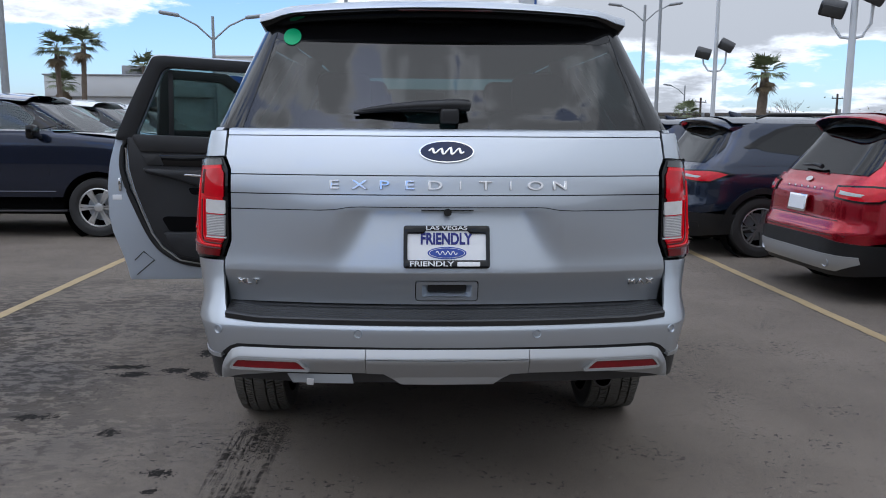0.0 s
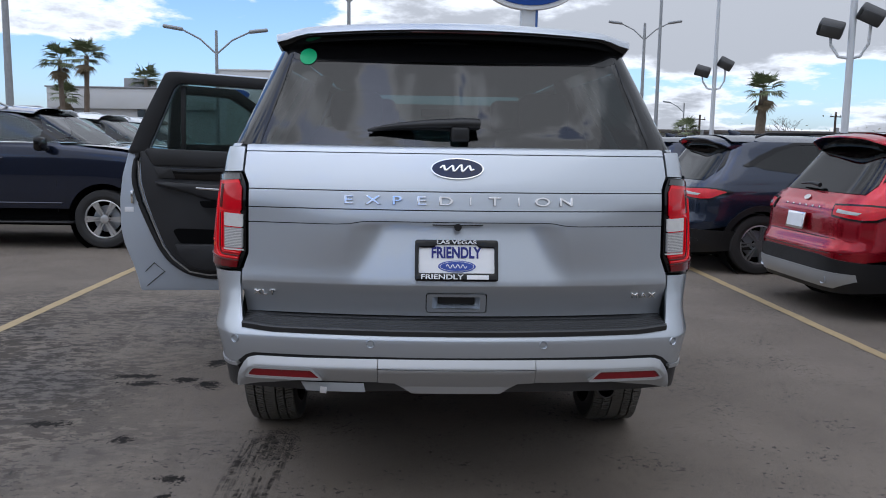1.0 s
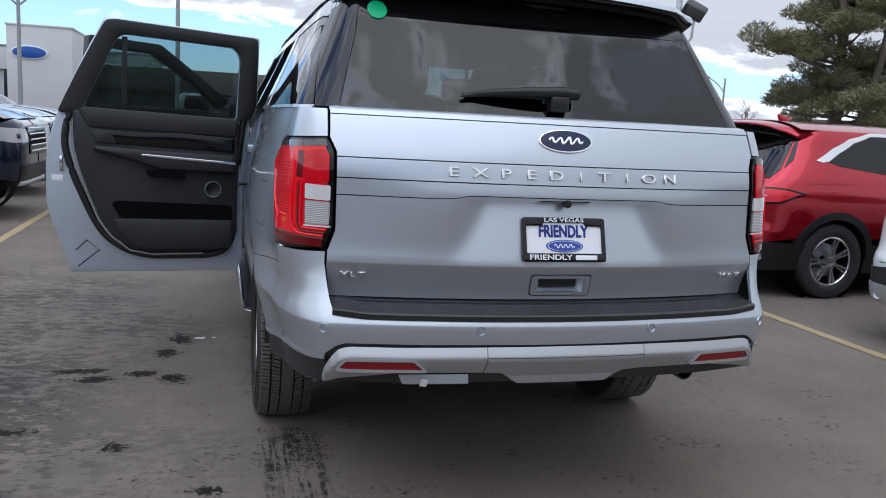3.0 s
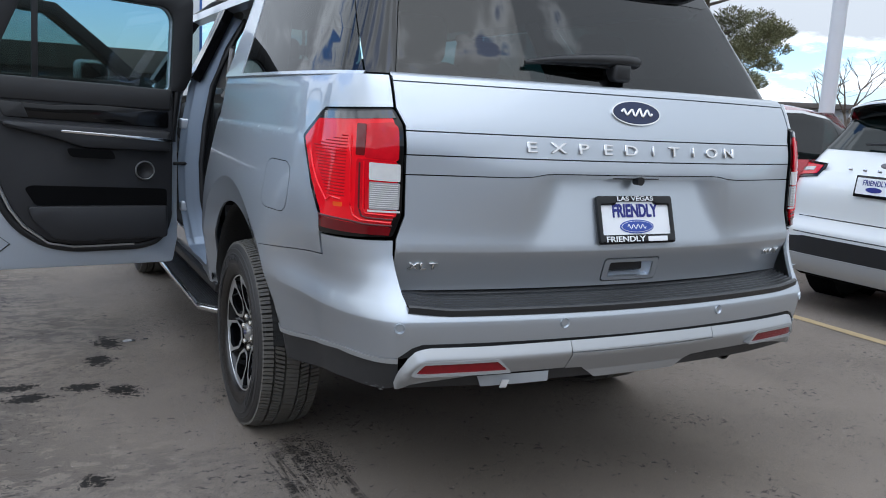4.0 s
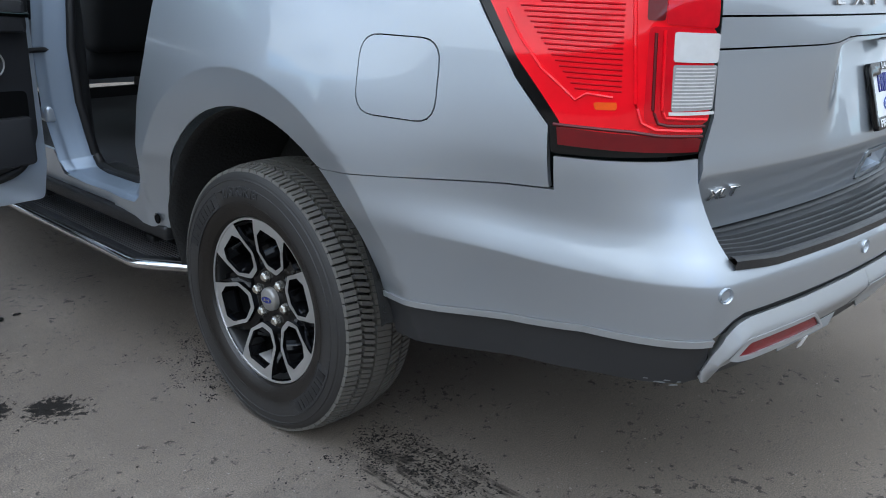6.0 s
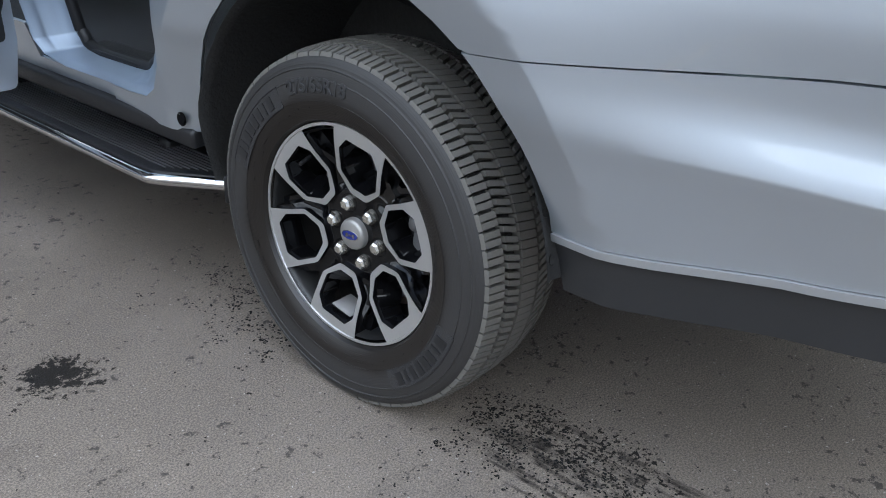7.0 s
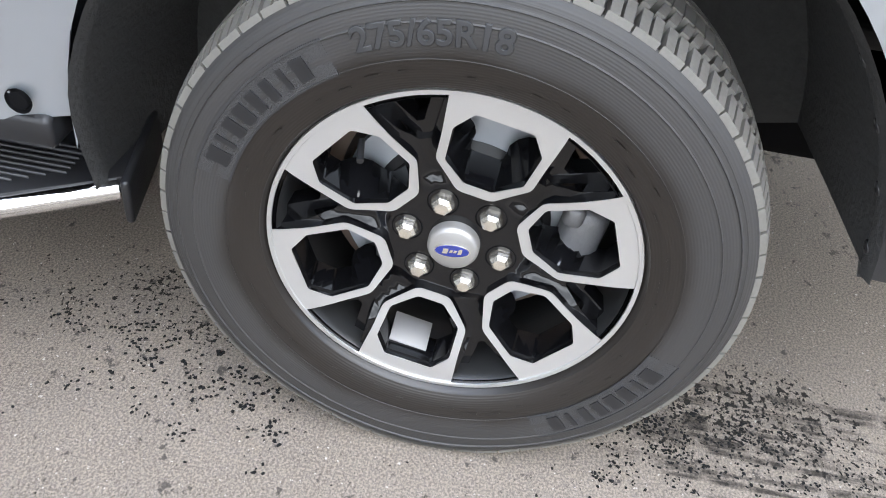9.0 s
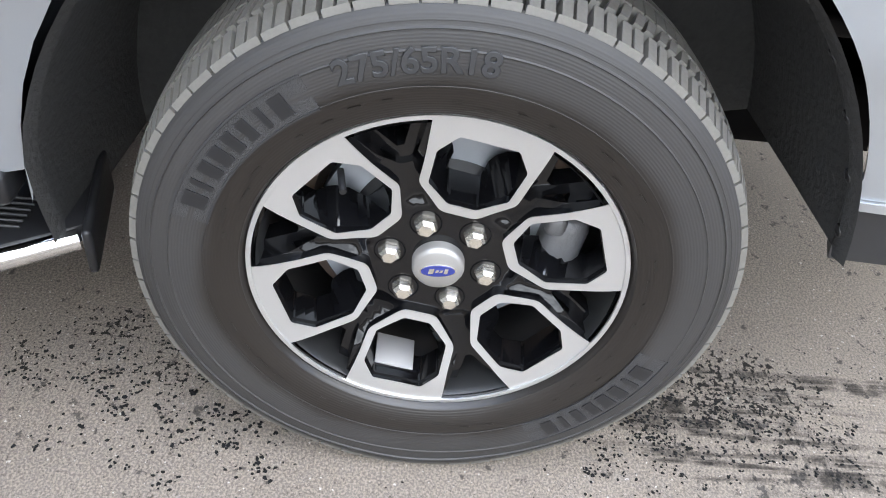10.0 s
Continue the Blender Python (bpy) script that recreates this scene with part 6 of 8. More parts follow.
for sg in (-1, 1):
    part("rear_side_trim", block((0.10, 1.35, 0.46), (sg * 0.84, 0.98, 1.23), 0.03), GREYPLASTIC, suv)
    hp = [(sg * 0.80, 1.68, 1.44), (sg * 0.77, 1.74, 1.60), (sg * 0.73, 1.84, 1.78), (sg * 0.70, 1.89, 1.88)]
    part("pillar_trim", tube(hp, 0.055, 10, 0.6), TRIMGREY, suv, "grey inner pillar trim")
    hb = [(sg * 0.83, 2.72, 1.45), (sg * 0.82, 2.72, 1.5), (sg * 0.78, 2.73, 1.72), (sg * 0.74, 2.74, 1.88)]
    part("pillar_trim", tube(hb, 0.06, 10, 0.6), TRIMGREY, suv)
    gh = [(sg * 0.81, 2.66, 1.40), (sg * 0.79, 2.63, 1.45), (sg * 0.77, 2.63, 1.66), (sg * 0.75, 2.67, 1.72)]
    part("grab_handle", tube(gh, 0.016, 8), TRIMGREY, suv, "pale grey grab handle")


def seat(x, y, z=0.62, s=1.0):
    """A car seat: cushion, backrest, headrest on two posts."""
    st = part("seat", block((0.50 * s, 0.52, 0.18), (x, y + 0.26, z + 0.30), 0.07, 4), UPHOLSTERY, suv, "dark upholstered seat")
    bm = block((0.50 * s, 0.15, 0.66), (0, 0, 0.33), 0.065, 4)
    bm.transform(Matrix.Translation((x, y, z + 0.34)) @ Euler((radians(14), 0, 0)).to_matrix().to_4x4())
    part("backrest", bm, UPHOLSTERY, st)
    bm = block((0.27 * s, 0.11, 0.19), (0, 0, 0), 0.05, 4)
    bm.transform(Matrix.Translation((x, y - 0.19, z + 1.06)) @ Euler((radians(8), 0, 0)).to_matrix().to_4x4())
    part("headrest", bm, UPHOLSTERY, st)
    for o in (-0.06, 0.06):
        part("headrest_post", tube([(x + o, y - 0.16, z + 0.90), (x + o, y - 0.18, z + 1.02)], 0.006, 6), CHROME, st)


for x in (-0.42, 0.42):
    seat(x, 3.15)
    seat(x, 2.16)
seat(-0.45, 1.12, 0.60, 0.9)
seat(0.45, 1.12, 0.60, 0.9)
part("dashboard", block((1.6, 0.35, 0.30), (0, 4.12, 1.20), 0.08, 3), UPHOLSTERY, suv, "dark dashboard")
part("steering_wheel", lathe([(0.0, 0.165), (0.014, 0.18), (0.0, 0.195), (-0.014, 0.18)], 28, "y", (-0.42, 3.80, 1.22), True), UPHOLSTERY, suv, "dark steering wheel")
part("rear_mirror", block((0.24, 0.03, 0.07), (0, 3.78, 1.76), 0.015), PLASTIC, suv)
part("load_floor", block((1.4, 0.75, 0.04), (0, 0.62, 0.84), 0.01), UPHOLSTERY, suv, "dark load floor")

# ---- the open front door, standing out ahead of the rear one ----
FU = Vector((math.cos(radians(205)), math.sin(radians(205)), 0))
FN = Vector((-FU.y, FU.x, 0)) * -1
front_m = Matrix(((FU.x, 0, -FN.x, -1.0), (FU.y, 0, -FN.y, 4.06), (0, 1, 0, 0), (0, 0, 0, 1)))
fd = part("front_door", bmesh.new(), None, suv, "front door swung open")
fo = rounded([(0.0, 0.50), (1.20, 0.50), (1.24, 0.9), (1.24, 1.45), (1.20, 1.92), (0.72, 1.90), (0.40, 1.68), (0.10, 1.46), (0.0, 1.40)], 0.03, 3)
fwin = rounded([(0.20, 1.455), (1.17, 1.47), (1.14, 1.87), (0.74, 1.85), (0.46, 1.66)], 0.02, 3)
slab("door_skin", fo, 0.07, front_m, SILVER_INNER, fd, holes=[fwin], bevel=0.01)
slab("window_frame", rounded([(-0.004, 1.395), (1.247, 1.43), (1.206, 1.932), (0.712, 1.912), (0.390, 1.690), (0.088, 1.470)], 0.02, 3), 0.106, front_m, PLASTIC, fd, holes=[shrink(fwin, 0.006)], base=-0.004, bevel=0.004)
slab("door_card", rounded([(0.08, 0.58), (1.14, 0.58), (1.17, 0.9), (1.17, 1.40), (0.08, 1.38)], 0.04, 3), 0.05, front_m, DOORCARD, fd, base=0.071, bevel=0.012)
slab("door_glass", fwin, 0.005, front_m, GLASS_DOOR, fd, base=0.03, bevel=0.0)
bm = block((0.24, 0.19, 0.10), (0.36, 1.50, -0.13), 0.045, 4)
bm.transform(front_m)
fm = part("door_mirror", bm, SILVER, fd, "silver door mirror")
bm = block((0.19, 0.15, 0.006), (0.37, 1.50, -0.073), 0.002)
bm.transform(front_m)
part("mirror_glass", bm, mat("mirror_glass_front", (0.85, 0.87, 0.88), 0.02, 1.0, var=0.01), fm, "mirror glass")

# ---- the open rear door: across the car, hinged at the centre pillar ----
DU = Vector((-0.9971, -0.0766, 0.0))
DN = Vector((0.0766, -0.9971, 0.0))
door_m = Matrix((
    (DU.x, 0, DN.x, -1.0),
    (DU.y, 0, DN.y, 2.735),
    (0, 1, 0, 0),
    (0, 0, 0, 1)))
# x of this frame runs out from the hinge, y up, z towards the cabin face
door = part("rear_door", bmesh.new(), None, suv, "rear door swung wide open, black trim inside")
d_out = [(0.085, 0.465), (1.065, 0.465), (1.085, 0.56), (1.115, 0.66), (1.165, 0.79), (1.186, 0.90), (1.186, 1.10), (1.165, 1.26), (1.123, 1.405), (1.022, 1.64), (0.935, 1.82), (0.862, 1.965), (0.80, 1.972), (-0.03, 1.925), (-0.02, 1.50), (0.03, 1.40), (0.06, 1.2), (0.06, 0.60)]
d_win = rounded([(0.105, 1.415), (0.985, 1.44), (0.93, 1.56), (0.80, 1.855), (0.76, 1.885), (0.12, 1.852), (0.085, 1.80)], 0.03, 4)


def door_slab(name, outline, depth, material, base=0.0, holes=(), bevel=0.006, label="", parent=None, **kw):
    o = [(a, b) for a, b in outline]
    return slab(name, o, depth, door_m, material, parent or door, holes=holes, base=base, bevel=bevel, label=label, **kw)


door_slab("door_skin", rounded(d_out, 0.02, 3), 0.075, SILVER_INNER, -0.02, [d_win], 0.012, "silver door shell")
frame_out = [(0.03, 1.41), (1.12, 1.41), (1.015, 1.64), (0.925, 1.82), (0.853, 1.955), (0.80, 1.962), (-0.02, 1.915), (-0.012, 1.50)]
door_slab("window_frame", rounded(frame_out, 0.03, 3), 0.030, PLASTIC, 0.056, [d_win], 0.006, "black window frame")
door_slab("door_glass", d_win, 0.005, GLASS_DOOR, 0.012, (), 0.0, "tinted door glass")
door_slab("window_bar", [(0.745, 1.43), (0.775, 1.43), (0.765, 1.87), (0.735, 1.868)], 0.012, SEAL, 0.02, (), 0.003, "black quarter glass divider")
seal_path = [(0.115, 0.70), (0.16, 0.60), (0.26, 0.568), (0.60, 0.565), (0.74, 0.595), (0.86, 0.68), (0.925, 0.78), (0.985, 0.92), (1.045, 1.07), (1.085, 1.22), (1.075, 1.34), (1.03, 1.46), (0.93, 1.70), (0.825, 1.91), (0.78, 1.93), (0.06, 1.89), (0.03, 1.80), (0.06, 1.45), (0.09, 1.2)]


def door_pt(a, b, c):
    return tuple(door_m @ Vector((a, b, c)))


part("door_seal", tube([door_pt(a, b, 0.066) for a, b in rounded(seal_path, 0.06, 4)], 0.020, 8), SEAL, door, "black rubber seal round the door")
card = rounded([(0.10, 0.72), (0.15, 0.62), (0.26, 0.592), (0.60, 0.588), (0.72, 0.612), (0.83, 0.70), (0.89, 0.79), (0.945, 0.93), (1.0, 1.09), (1.03, 1.22), (1.035, 1.43), (0.09, 1.40)], 0.02, 3)
door_slab("door_card", card, 0.045, DOORCARD, 0.055, (), 0.014, "black moulded door trim panel")
bead = [(0.30, 0.582), (0.60, 0.578), (0.725, 0.602), (0.838, 0.693), (0.900, 0.785), (0.955, 0.926), (1.010, 1.087), (1.042, 1.22), (1.046, 1.36)]
part("seal_bead", tube([door_pt(a, b, 0.088) for a, b in bead], 0.0055, 8), TRIMGREY, door, "pale grey beading along the door trim")
door_slab("upper_card", rounded([(0.11, 1.31), (0.95, 1.335), (1.0, 1.43), (0.98, 1.45), (0.10, 1.42)], 0.015, 3), 0.022, GREYPLASTIC, 0.094, (), 0.010, "dark grey upper door trim")
door_slab("wood_insert", rounded([(0.12, 1.215), (0.90, 1.245), (0.93, 1.325), (0.70, 1.312), (0.45, 1.322), (0.12, 1.302)], 0.015, 3), 0.012, GLOSSBLACK, 0.098, (), 0.005, "gloss black door insert")
door_slab("insert_end", rounded([(0.80, 1.245), (0.91, 1.248), (0.945, 1.325), (0.83, 1.318)], 0.01, 3), 0.006, GREYPLASTIC, 0.109, (), 0.003)
door_slab("armrest", rounded([(0.12, 1.09), (0.55, 1.10), (0.72, 1.155), (0.92, 1.20), (0.93, 1.232), (0.60, 1.215), (0.12, 1.20)], 0.02, 3), 0.065, DOORCARD, 0.098, (), 0.018, "black door armrest")
door_slab("armrest_strip", rounded([(0.115, 1.140), (0.66, 1.178), (0.66, 1.192), (0.115, 1.158)], 0.004, 2), 0.010, CHROME, 0.158, (), 0.003, "bright strip along the armrest")
# flat black plates colour in the shade of the two door pockets
door_slab("pull_pocket", rounded([(0.40, 1.045), (0.62, 1.055), (0.64, 1.10), (0.42, 1.095)], 0.02, 3), 0.004, DARK, 0.162, (), 0.0, "black plate coloured as the shaded pull handle pocket")
door_slab("map_pocket", rounded([(0.13, 0.785), (0.78, 0.80), (0.83, 0.89), (0.80, 0.905), (0.13, 0.885)], 0.02, 3), 0.006, DARK, 0.0985, (), 0.0, "black plate coloured as the shaded map pocket")
door_slab("pocket_lip", rounded([(0.13, 0.62), (0.60, 0.612), (0.70, 0.63), (0.80, 0.73), (0.82, 0.80), (0.13, 0.795)], 0.02, 3), 0.030, DOORCARD, 0.099, (), 0.010, "black map pocket lip")
bm = lathe([(0.0, 0.0), (0.006, 0.030), (0.012, 0.040), (0.012, 0.046), (0.0, 0.050)], 32, "z")
bm.transform(door_m @ Matrix.Translation((0.245, 0.985, 0.099)))
part("speaker", bm, PLASTIC, door, "round black door speaker")
bm = lathe([(0.008, 0.042), (0.018, 0.047), (0.008, 0.052)], 32, "z", closed=True)
bm.transform(door_m @ Matrix.Translation((0.245, 0.985, 0.099)))
part("speaker_ring", bm, SATIN, door, "bright ring round the speaker")
for z in (0.78, 1.24):
    part("door_hinge", block((0.075, 0.06, 0.06), (-1.00, 2.715, z), 0.012, 3), SILVER, door, "silver door hinge")
part("check_strap", tube([(-0.93, 2.70, 1.02), (-1.08, 2.67, 1.02)], 0.010, 6), PLASTIC, door, "black door check strap")
part("door_latch", block((0.02, 0.05, 0.09), door_pt(1.10, 1.115, 0.045), 0.005), CHROME, door, "door latch")
bm = block((0.06, 0.035, 0.002), (0, 0, 0), 0.0005)
bm.transform(door_m @ Matrix.Translation((1.125, 1.03, 0.056)))
part("door_label", bm, WHITE, door, "small white label")
part("door_crease", tube([door_pt(a, b, 0.055) for a, b in [(1.02, 0.50), (0.90, 0.60), (0.97, 0.66), (1.03, 0.60)]], 0.004, 6), SEAL, door)

# ---- the other parked cars ----
class Skin:
    """A closed car skin: at each height a rounded box in plan; p is the bearing from the rear middle, left negative."""

    def __init__(self, half, rear, front, power):
        self.half, self.rear, self.front, self.n = mono(*half), mono(*rear), mono(*front), power

    def __call__(self, p, z):
        w, r, f = self.half(z), self.rear(z), self.front(z)
        s, c = math.sin(p), math.cos(p)
        k = (abs(s) ** self.n + abs(c) ** self.n) ** (-1 / self.n)
        return (w * k * s, (r + f) / 2 - (f - r) / 2 * k * c, z)

    def y(self, y, z, side=-1):
        """Bearing on a side (-1 left, 1 right) at this y."""
        lo, hi = 0.0, math.pi
        for _ in range(36):
            m = (lo + hi) / 2
            if self(m, z)[1] < y:
                lo = m
            else:
                hi = m
        return (side * lo, z)

    def x(self, x, z, back=True):
        """Bearing on the rear (or front) face at this x."""
        lo, hi = 0.0, math.pi / 3
        for _ in range(36):
            m = (lo + hi) / 2
            if self(m, z)[0] < abs(x):
                lo = m
            else:
                hi = m
        p = lo if back else math.pi - lo
        return (math.copysign(p, x), z)


def plain_wheel(parent, at, turn, r, width, rim, spokes, material, twin=False, slim=0.075):
    """A wheel with its tyre, rim and spokes."""
    w = part("wheel", lathe([(width * 0.30, rim * 0.55), (width * 0.40, rim * 0.90), (-width * 0.40, rim * 0.92), (-width * 0.44, rim)], 40, "x"), GLOSSBLACK, parent)
    w.matrix_local = pose(*at, 0, 0, turn)
    h = width / 2
    prof = [(-h * 0.82, rim), (-h, rim * 1.12), (-h * 1.02, (r + rim) / 2), (-h * 0.96, r * 0.955), (-h * 0.80, r * 0.99), (0, r), (h * 0.80, r * 0.99), (h, r * 0.95), (h, rim * 1.1), (h * 0.6, rim)]
    part("tyre", lathe(prof, 44, "x"), RUBBER, w)
    part("rim_edge", lathe([(-h * 0.80, rim * 0.93), (-h * 0.90, rim * 0.97), (-h * 0.86, rim * 1.02)], 40, "x"), material, w)
    bms = []
    for k in range(spokes):
        a = 2 * math.pi * k / spokes
        for o in ((-0.10, 0.10) if twin else (0.0,)):
            wd = rim * (slim if twin else 0.13)
            pts = [(rim * 0.20, -wd * 0.8), (rim * 0.95, -wd), (rim * 0.95, wd), (rim * 0.20, wd * 0.8)]
            v, f, _ = cdt(pts, (), 0.5, (9, 9))
            bm = bmesh.new()
            vs = [bm.verts.new((0, x, y)) for x, y in v]
            for t in f:
                bm.faces.new([vs[i] for i in t])
            ext = bmesh.ops.extrude_face_region(bm, geom=list(bm.faces))
            bmesh.ops.translate(bm, vec=(-0.03, 0, 0), verts=[g for g in ext["geom"] if isinstance(g, bmesh.types.BMVert)])
            bmesh.ops.recalc_face_normals(bm, faces=bm.faces)
            bm.transform(Matrix.Translation((-h * 0.62, 0, 0)) @ Euler((a + o, 0, 0)).to_matrix().to_4x4())
            part("spoke", bm, material, w)
    part("hub_cap", lathe([(-h * 0.55, rim * 0.24), (-h * 0.86, rim * 0.22), (-h * 0.90, rim * 0.12), (-h * 0.90, 0)], 20, "x"), material, w)
    part("brake_disc", lathe([(0.0, rim * 0.2), (0.0, rim * 0.7), (0.02, rim * 0.7)], 24, "x"), BRAKE, w)
    return w


def arch_line(yc, zc, r, a0, a1, n=12):
    return [(yc - r * math.cos(radians(a0 + (a1 - a0) * i / n)), zc + r * math.sin(radians(a0 + (a1 - a0) * i / n))) for i in range(n + 1)]


def shell(name, skin, z_top, z_low, axles, wheel_z, r, material, root, label="", step=0.05):
    """The painted body as one wrap, with its four wheel arches."""
    lo = []
    for yc in axles:
        lo += [p for p in arch_line(yc, wheel_z, r, 2, 178) if p[1] > z_low]
    bottom_r = [(0.0, z_low)] + [(a, z_low) for a in np.linspace(0.1, 0.7, 6)] + [skin.y(max(y, 0.12), z, 1) for y, z in lo] + [(a, z_low) for a in np.linspace(2.5, 3.1, 4)]
    top_r = [(a, z_top(a)) for a in np.linspace(3.1, 0.0, 60)]
    half = bottom_r + top_r
    left = [(-a, b) for a, b in half[::-1] if a > 1e-4]
    panel(name, half + left, skin, material, root, step=step, thick=0.03, label=label, inner=(0.05, 0.05))


def car_text_bars(skin, root, z, x0, x1, n, material):
    for k in range(n):
        x = x0 + (x1 - x0) * k / (n - 1)
        bm = block((0.035, 0.006, 0.022), (0, 0, 0), 0.002, 1)
        p = skin(*skin.x(x, z))
        bm.transform(Matrix.Translation((p[0], p[1] - 0.002, z)))
        part("badge_bar", bm, CHROME, root)


def crossover(paint, label, at, rz, dealer_plate, skid, rims, trim, lift=0.0):
    """A compact crossover, nose away: painted shell, dark cladding, glasshouse, lamps, plate and wheels."""
    root = thing("crossover", label, "car", at, rz, "cars parked nose out")
    bodyskin = Skin(([0.2, 0.45, 0.75, 0.95, 1.10], [0.86, 0.905, 0.935, 0.925, 0.885]), ([0.2, 0.40, 0.60, 0.72, 0.95, 1.12], [0.10, 0.02, 0.02, 0.07, 0.09, 0.20]), ([0.2, 0.5, 0.8, 1.0, 1.1], [4.45, 4.58, 4.55, 4.35, 3.9]), 7.0)
    glass = Skin(([1.02, 1.10, 1.40, 1.60, 1.66], [0.90, 0.885, 0.76, 0.665, 0.60]), ([1.02, 1.10, 1.40, 1.55, 1.62], [0.15, 0.22, 0.47, 0.58, 0.66]), ([1.02, 1.10, 1.35, 1.58, 1.66], [3.75, 3.55, 3.1, 2.55, 2.3]), 7.0)
    shell("body_shell", bodyskin, lambda a: 1.085, 0.50, (0.93, 3.64), 0.36, 0.43, paint, root)
    panel("lower_cladding", [(-1.0, 0.30 + lift), (-0.7, 0.25 + lift), (0.7, 0.25 + lift), (1.0, 0.30 + lift), (0.93, 0.515), (0.6, 0.56), (0.5, 0.575), (-0.5, 0.575), (-0.6, 0.56), (-0.93, 0.515)], bodyskin, PLASTIC, root, off=0.012, step=0.05, thick=0.04, label="black lower bumper cladding")
    panel("skid_plate", [bodyskin.x(-0.80, 0.375), bodyskin.x(-0.66, 0.30), bodyskin.x(0.66, 0.30), bodyskin.x(0.80, 0.375), bodyskin.x(0.80, 0.43), bodyskin.x(0.60, 0.435), bodyskin.x(-0.60, 0.435), bodyskin.x(-0.80, 0.43)], bodyskin, skid, root, off=0.022, step=0.04, label="silver lower skid plate")
    for side in (-1, 1):
        for yc in (0.93, 3.64):
            band = [bodyskin.y(y, max(z, 0.25), side) for y, z in arch_line(yc, 0.36, 0.475, 4, 176, 14)] + [bodyskin.y(y, max(z, 0.25), side) for y, z in arch_line(yc, 0.36, 0.405, 176, 4, 14)]
            panel("arch_cladding", band, bodyskin, PLASTIC, root, off=0.014, step=0.03, thick=0.05)
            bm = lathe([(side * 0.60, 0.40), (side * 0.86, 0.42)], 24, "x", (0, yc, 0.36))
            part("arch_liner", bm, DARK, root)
            plain_wheel(root, (side * 0.80, yc, 0.36), 0 if side < 0 else 180, 0.362, 0.225, 0.232, 7, rims, twin=True, slim=0.045)
        sill = [bodyskin.y(y, z, side) for y, z in ((1.33, 0.24), (3.26, 0.24), (3.24, 0.52), (1.35, 0.52))]
        panel("sill_cladding", sill, bodyskin, PLASTIC, root, off=0.010, step=0.08)
        side_win = [glass.y(y, z, side) for y, z in ((0.82, 1.305), (0.98, 1.255), (1.75, 1.165), (3.05, 1.10), (3.40, 1.11), (2.60, 1.50), (2.1, 1.56), (1.4, 1.55), (1.15, 1.475), (0.96, 1.385))]
        panel("side_glass", side_win, glass, GLASS_PRIVACY, root, off=0.004, step=0.06, thick=0.004, label="dark side windows")
        panel("window_trim", [glass.y(y, z, side) for y, z in ((0.72, 1.300), (0.93, 1.420), (1.14, 1.515), (1.4, 1.578), (2.1, 1.584), (2.62, 1.525), (2.60, 1.50), (2.1, 1.556), (1.4, 1.546), (1.18, 1.475), (0.99, 1.375), (0.86, 1.298), (0.79, 1.283))], glass, trim, root, off=0.008, step=0.05, thick=0.004)
        for y in (1.72, 2.55):
            panel("window_post", [glass.y(y - 0.03, 1.12, side), glass.y(y + 0.03, 1.12, side), glass.y(y + 0.0, 1.545, side), glass.y(y - 0.06, 1.545, side)], glass, GLOSSBLACK, root, off=0.006, step=0.05, thick=0.004)
        up = lift * 0.9
        tl = [bodyskin.x(side * 0.54, 1.01 + up), bodyskin.x(side * 0.56, 0.935 + up), bodyskin.x(side * 0.80, 0.905 + up), bodyskin.y(0.31, 0.91 + up, side), bodyskin.y(0.50, 0.985 + up, side), bodyskin.y(0.38, 1.012 + up, side), bodyskin.x(side * 0.80, 1.02 + up)]
        panel("lamp_surround", shrink(tl if side > 0 else tl[::-1], -0.018), bodyskin, GLOSSBLACK, root, off=0.010, step=0.03, thick=0.02)
        tail = panel("tail_lamp", tl, bodyskin, RED_DARK, root, off=0.014, step=0.03, thick=0.02, label="slim red tail lamp")
        cl = [bodyskin.x(side * 0.60, 0.985 + up), bodyskin.x(side * 0.60, 0.955 + up), bodyskin.x(side * 0.78, 0.942 + up), bodyskin.y(0.19, 0.945 + up, side), bodyskin.x(side * 0.79, 0.962 + up)]
        panel("clear_lens", cl, bodyskin, GREY_LENS, tail, off=0.019, step=0.03, thick=0.01)
        part("exhaust_tip", lathe([(0.0, 0.03), (-0.01, 0.042), (0.2, 0.042)], 20, "y", (side * 0.58, 0.03, 0.36)), BRAKE, root, "dull steel exhaust tip")
        if trim is not CHROME:
            part("roof_rail", tube([(side * 0.60, 0.95, 1.64), (side * 0.605, 1.1, 1.69), (side * 0.60, 2.3, 1.70), (side * 0.58, 2.45, 1.66)], 0.014, 8), PLASTIC, root)
        dm = part("door_mirror", block((0.20, 0.10, 0.15), (side * 1.03, 3.15, 1.13), 0.035, 3), paint, root)
        part("mirror_arm", block((0.14, 0.05, 0.04), (side * 0.91, 3.16, 1.09), 0.01), PLASTIC, dm)
        part("door_seam", join(*[tube([Vector(bodyskin(*bodyskin.y(y, z, side))) + Vector((side * 0.001, 0, 0)) for z in (0.54, 0.8, 1.08)], 0.004, 5) for y in (1.62, 2.55, 3.35)]), SEAL, root)
    panel("rear_shell", [(-1.35, 1.08), (1.35, 1.08), (1.45, 1.585), (-1.45, 1.585)], glass, paint, root, step=0.07, thick=0.02, inner=(0.07, 0.06))
    rg = [glass.x(-0.70, 1.12 + lift), glass.x(0.70, 1.12 + lift), glass.x(0.72, 1.2 + lift * 0.7), glass.x(0.60, 1.53), glass.x(-0.60, 1.53), glass.x(-0.72, 1.2 + lift * 0.7)]
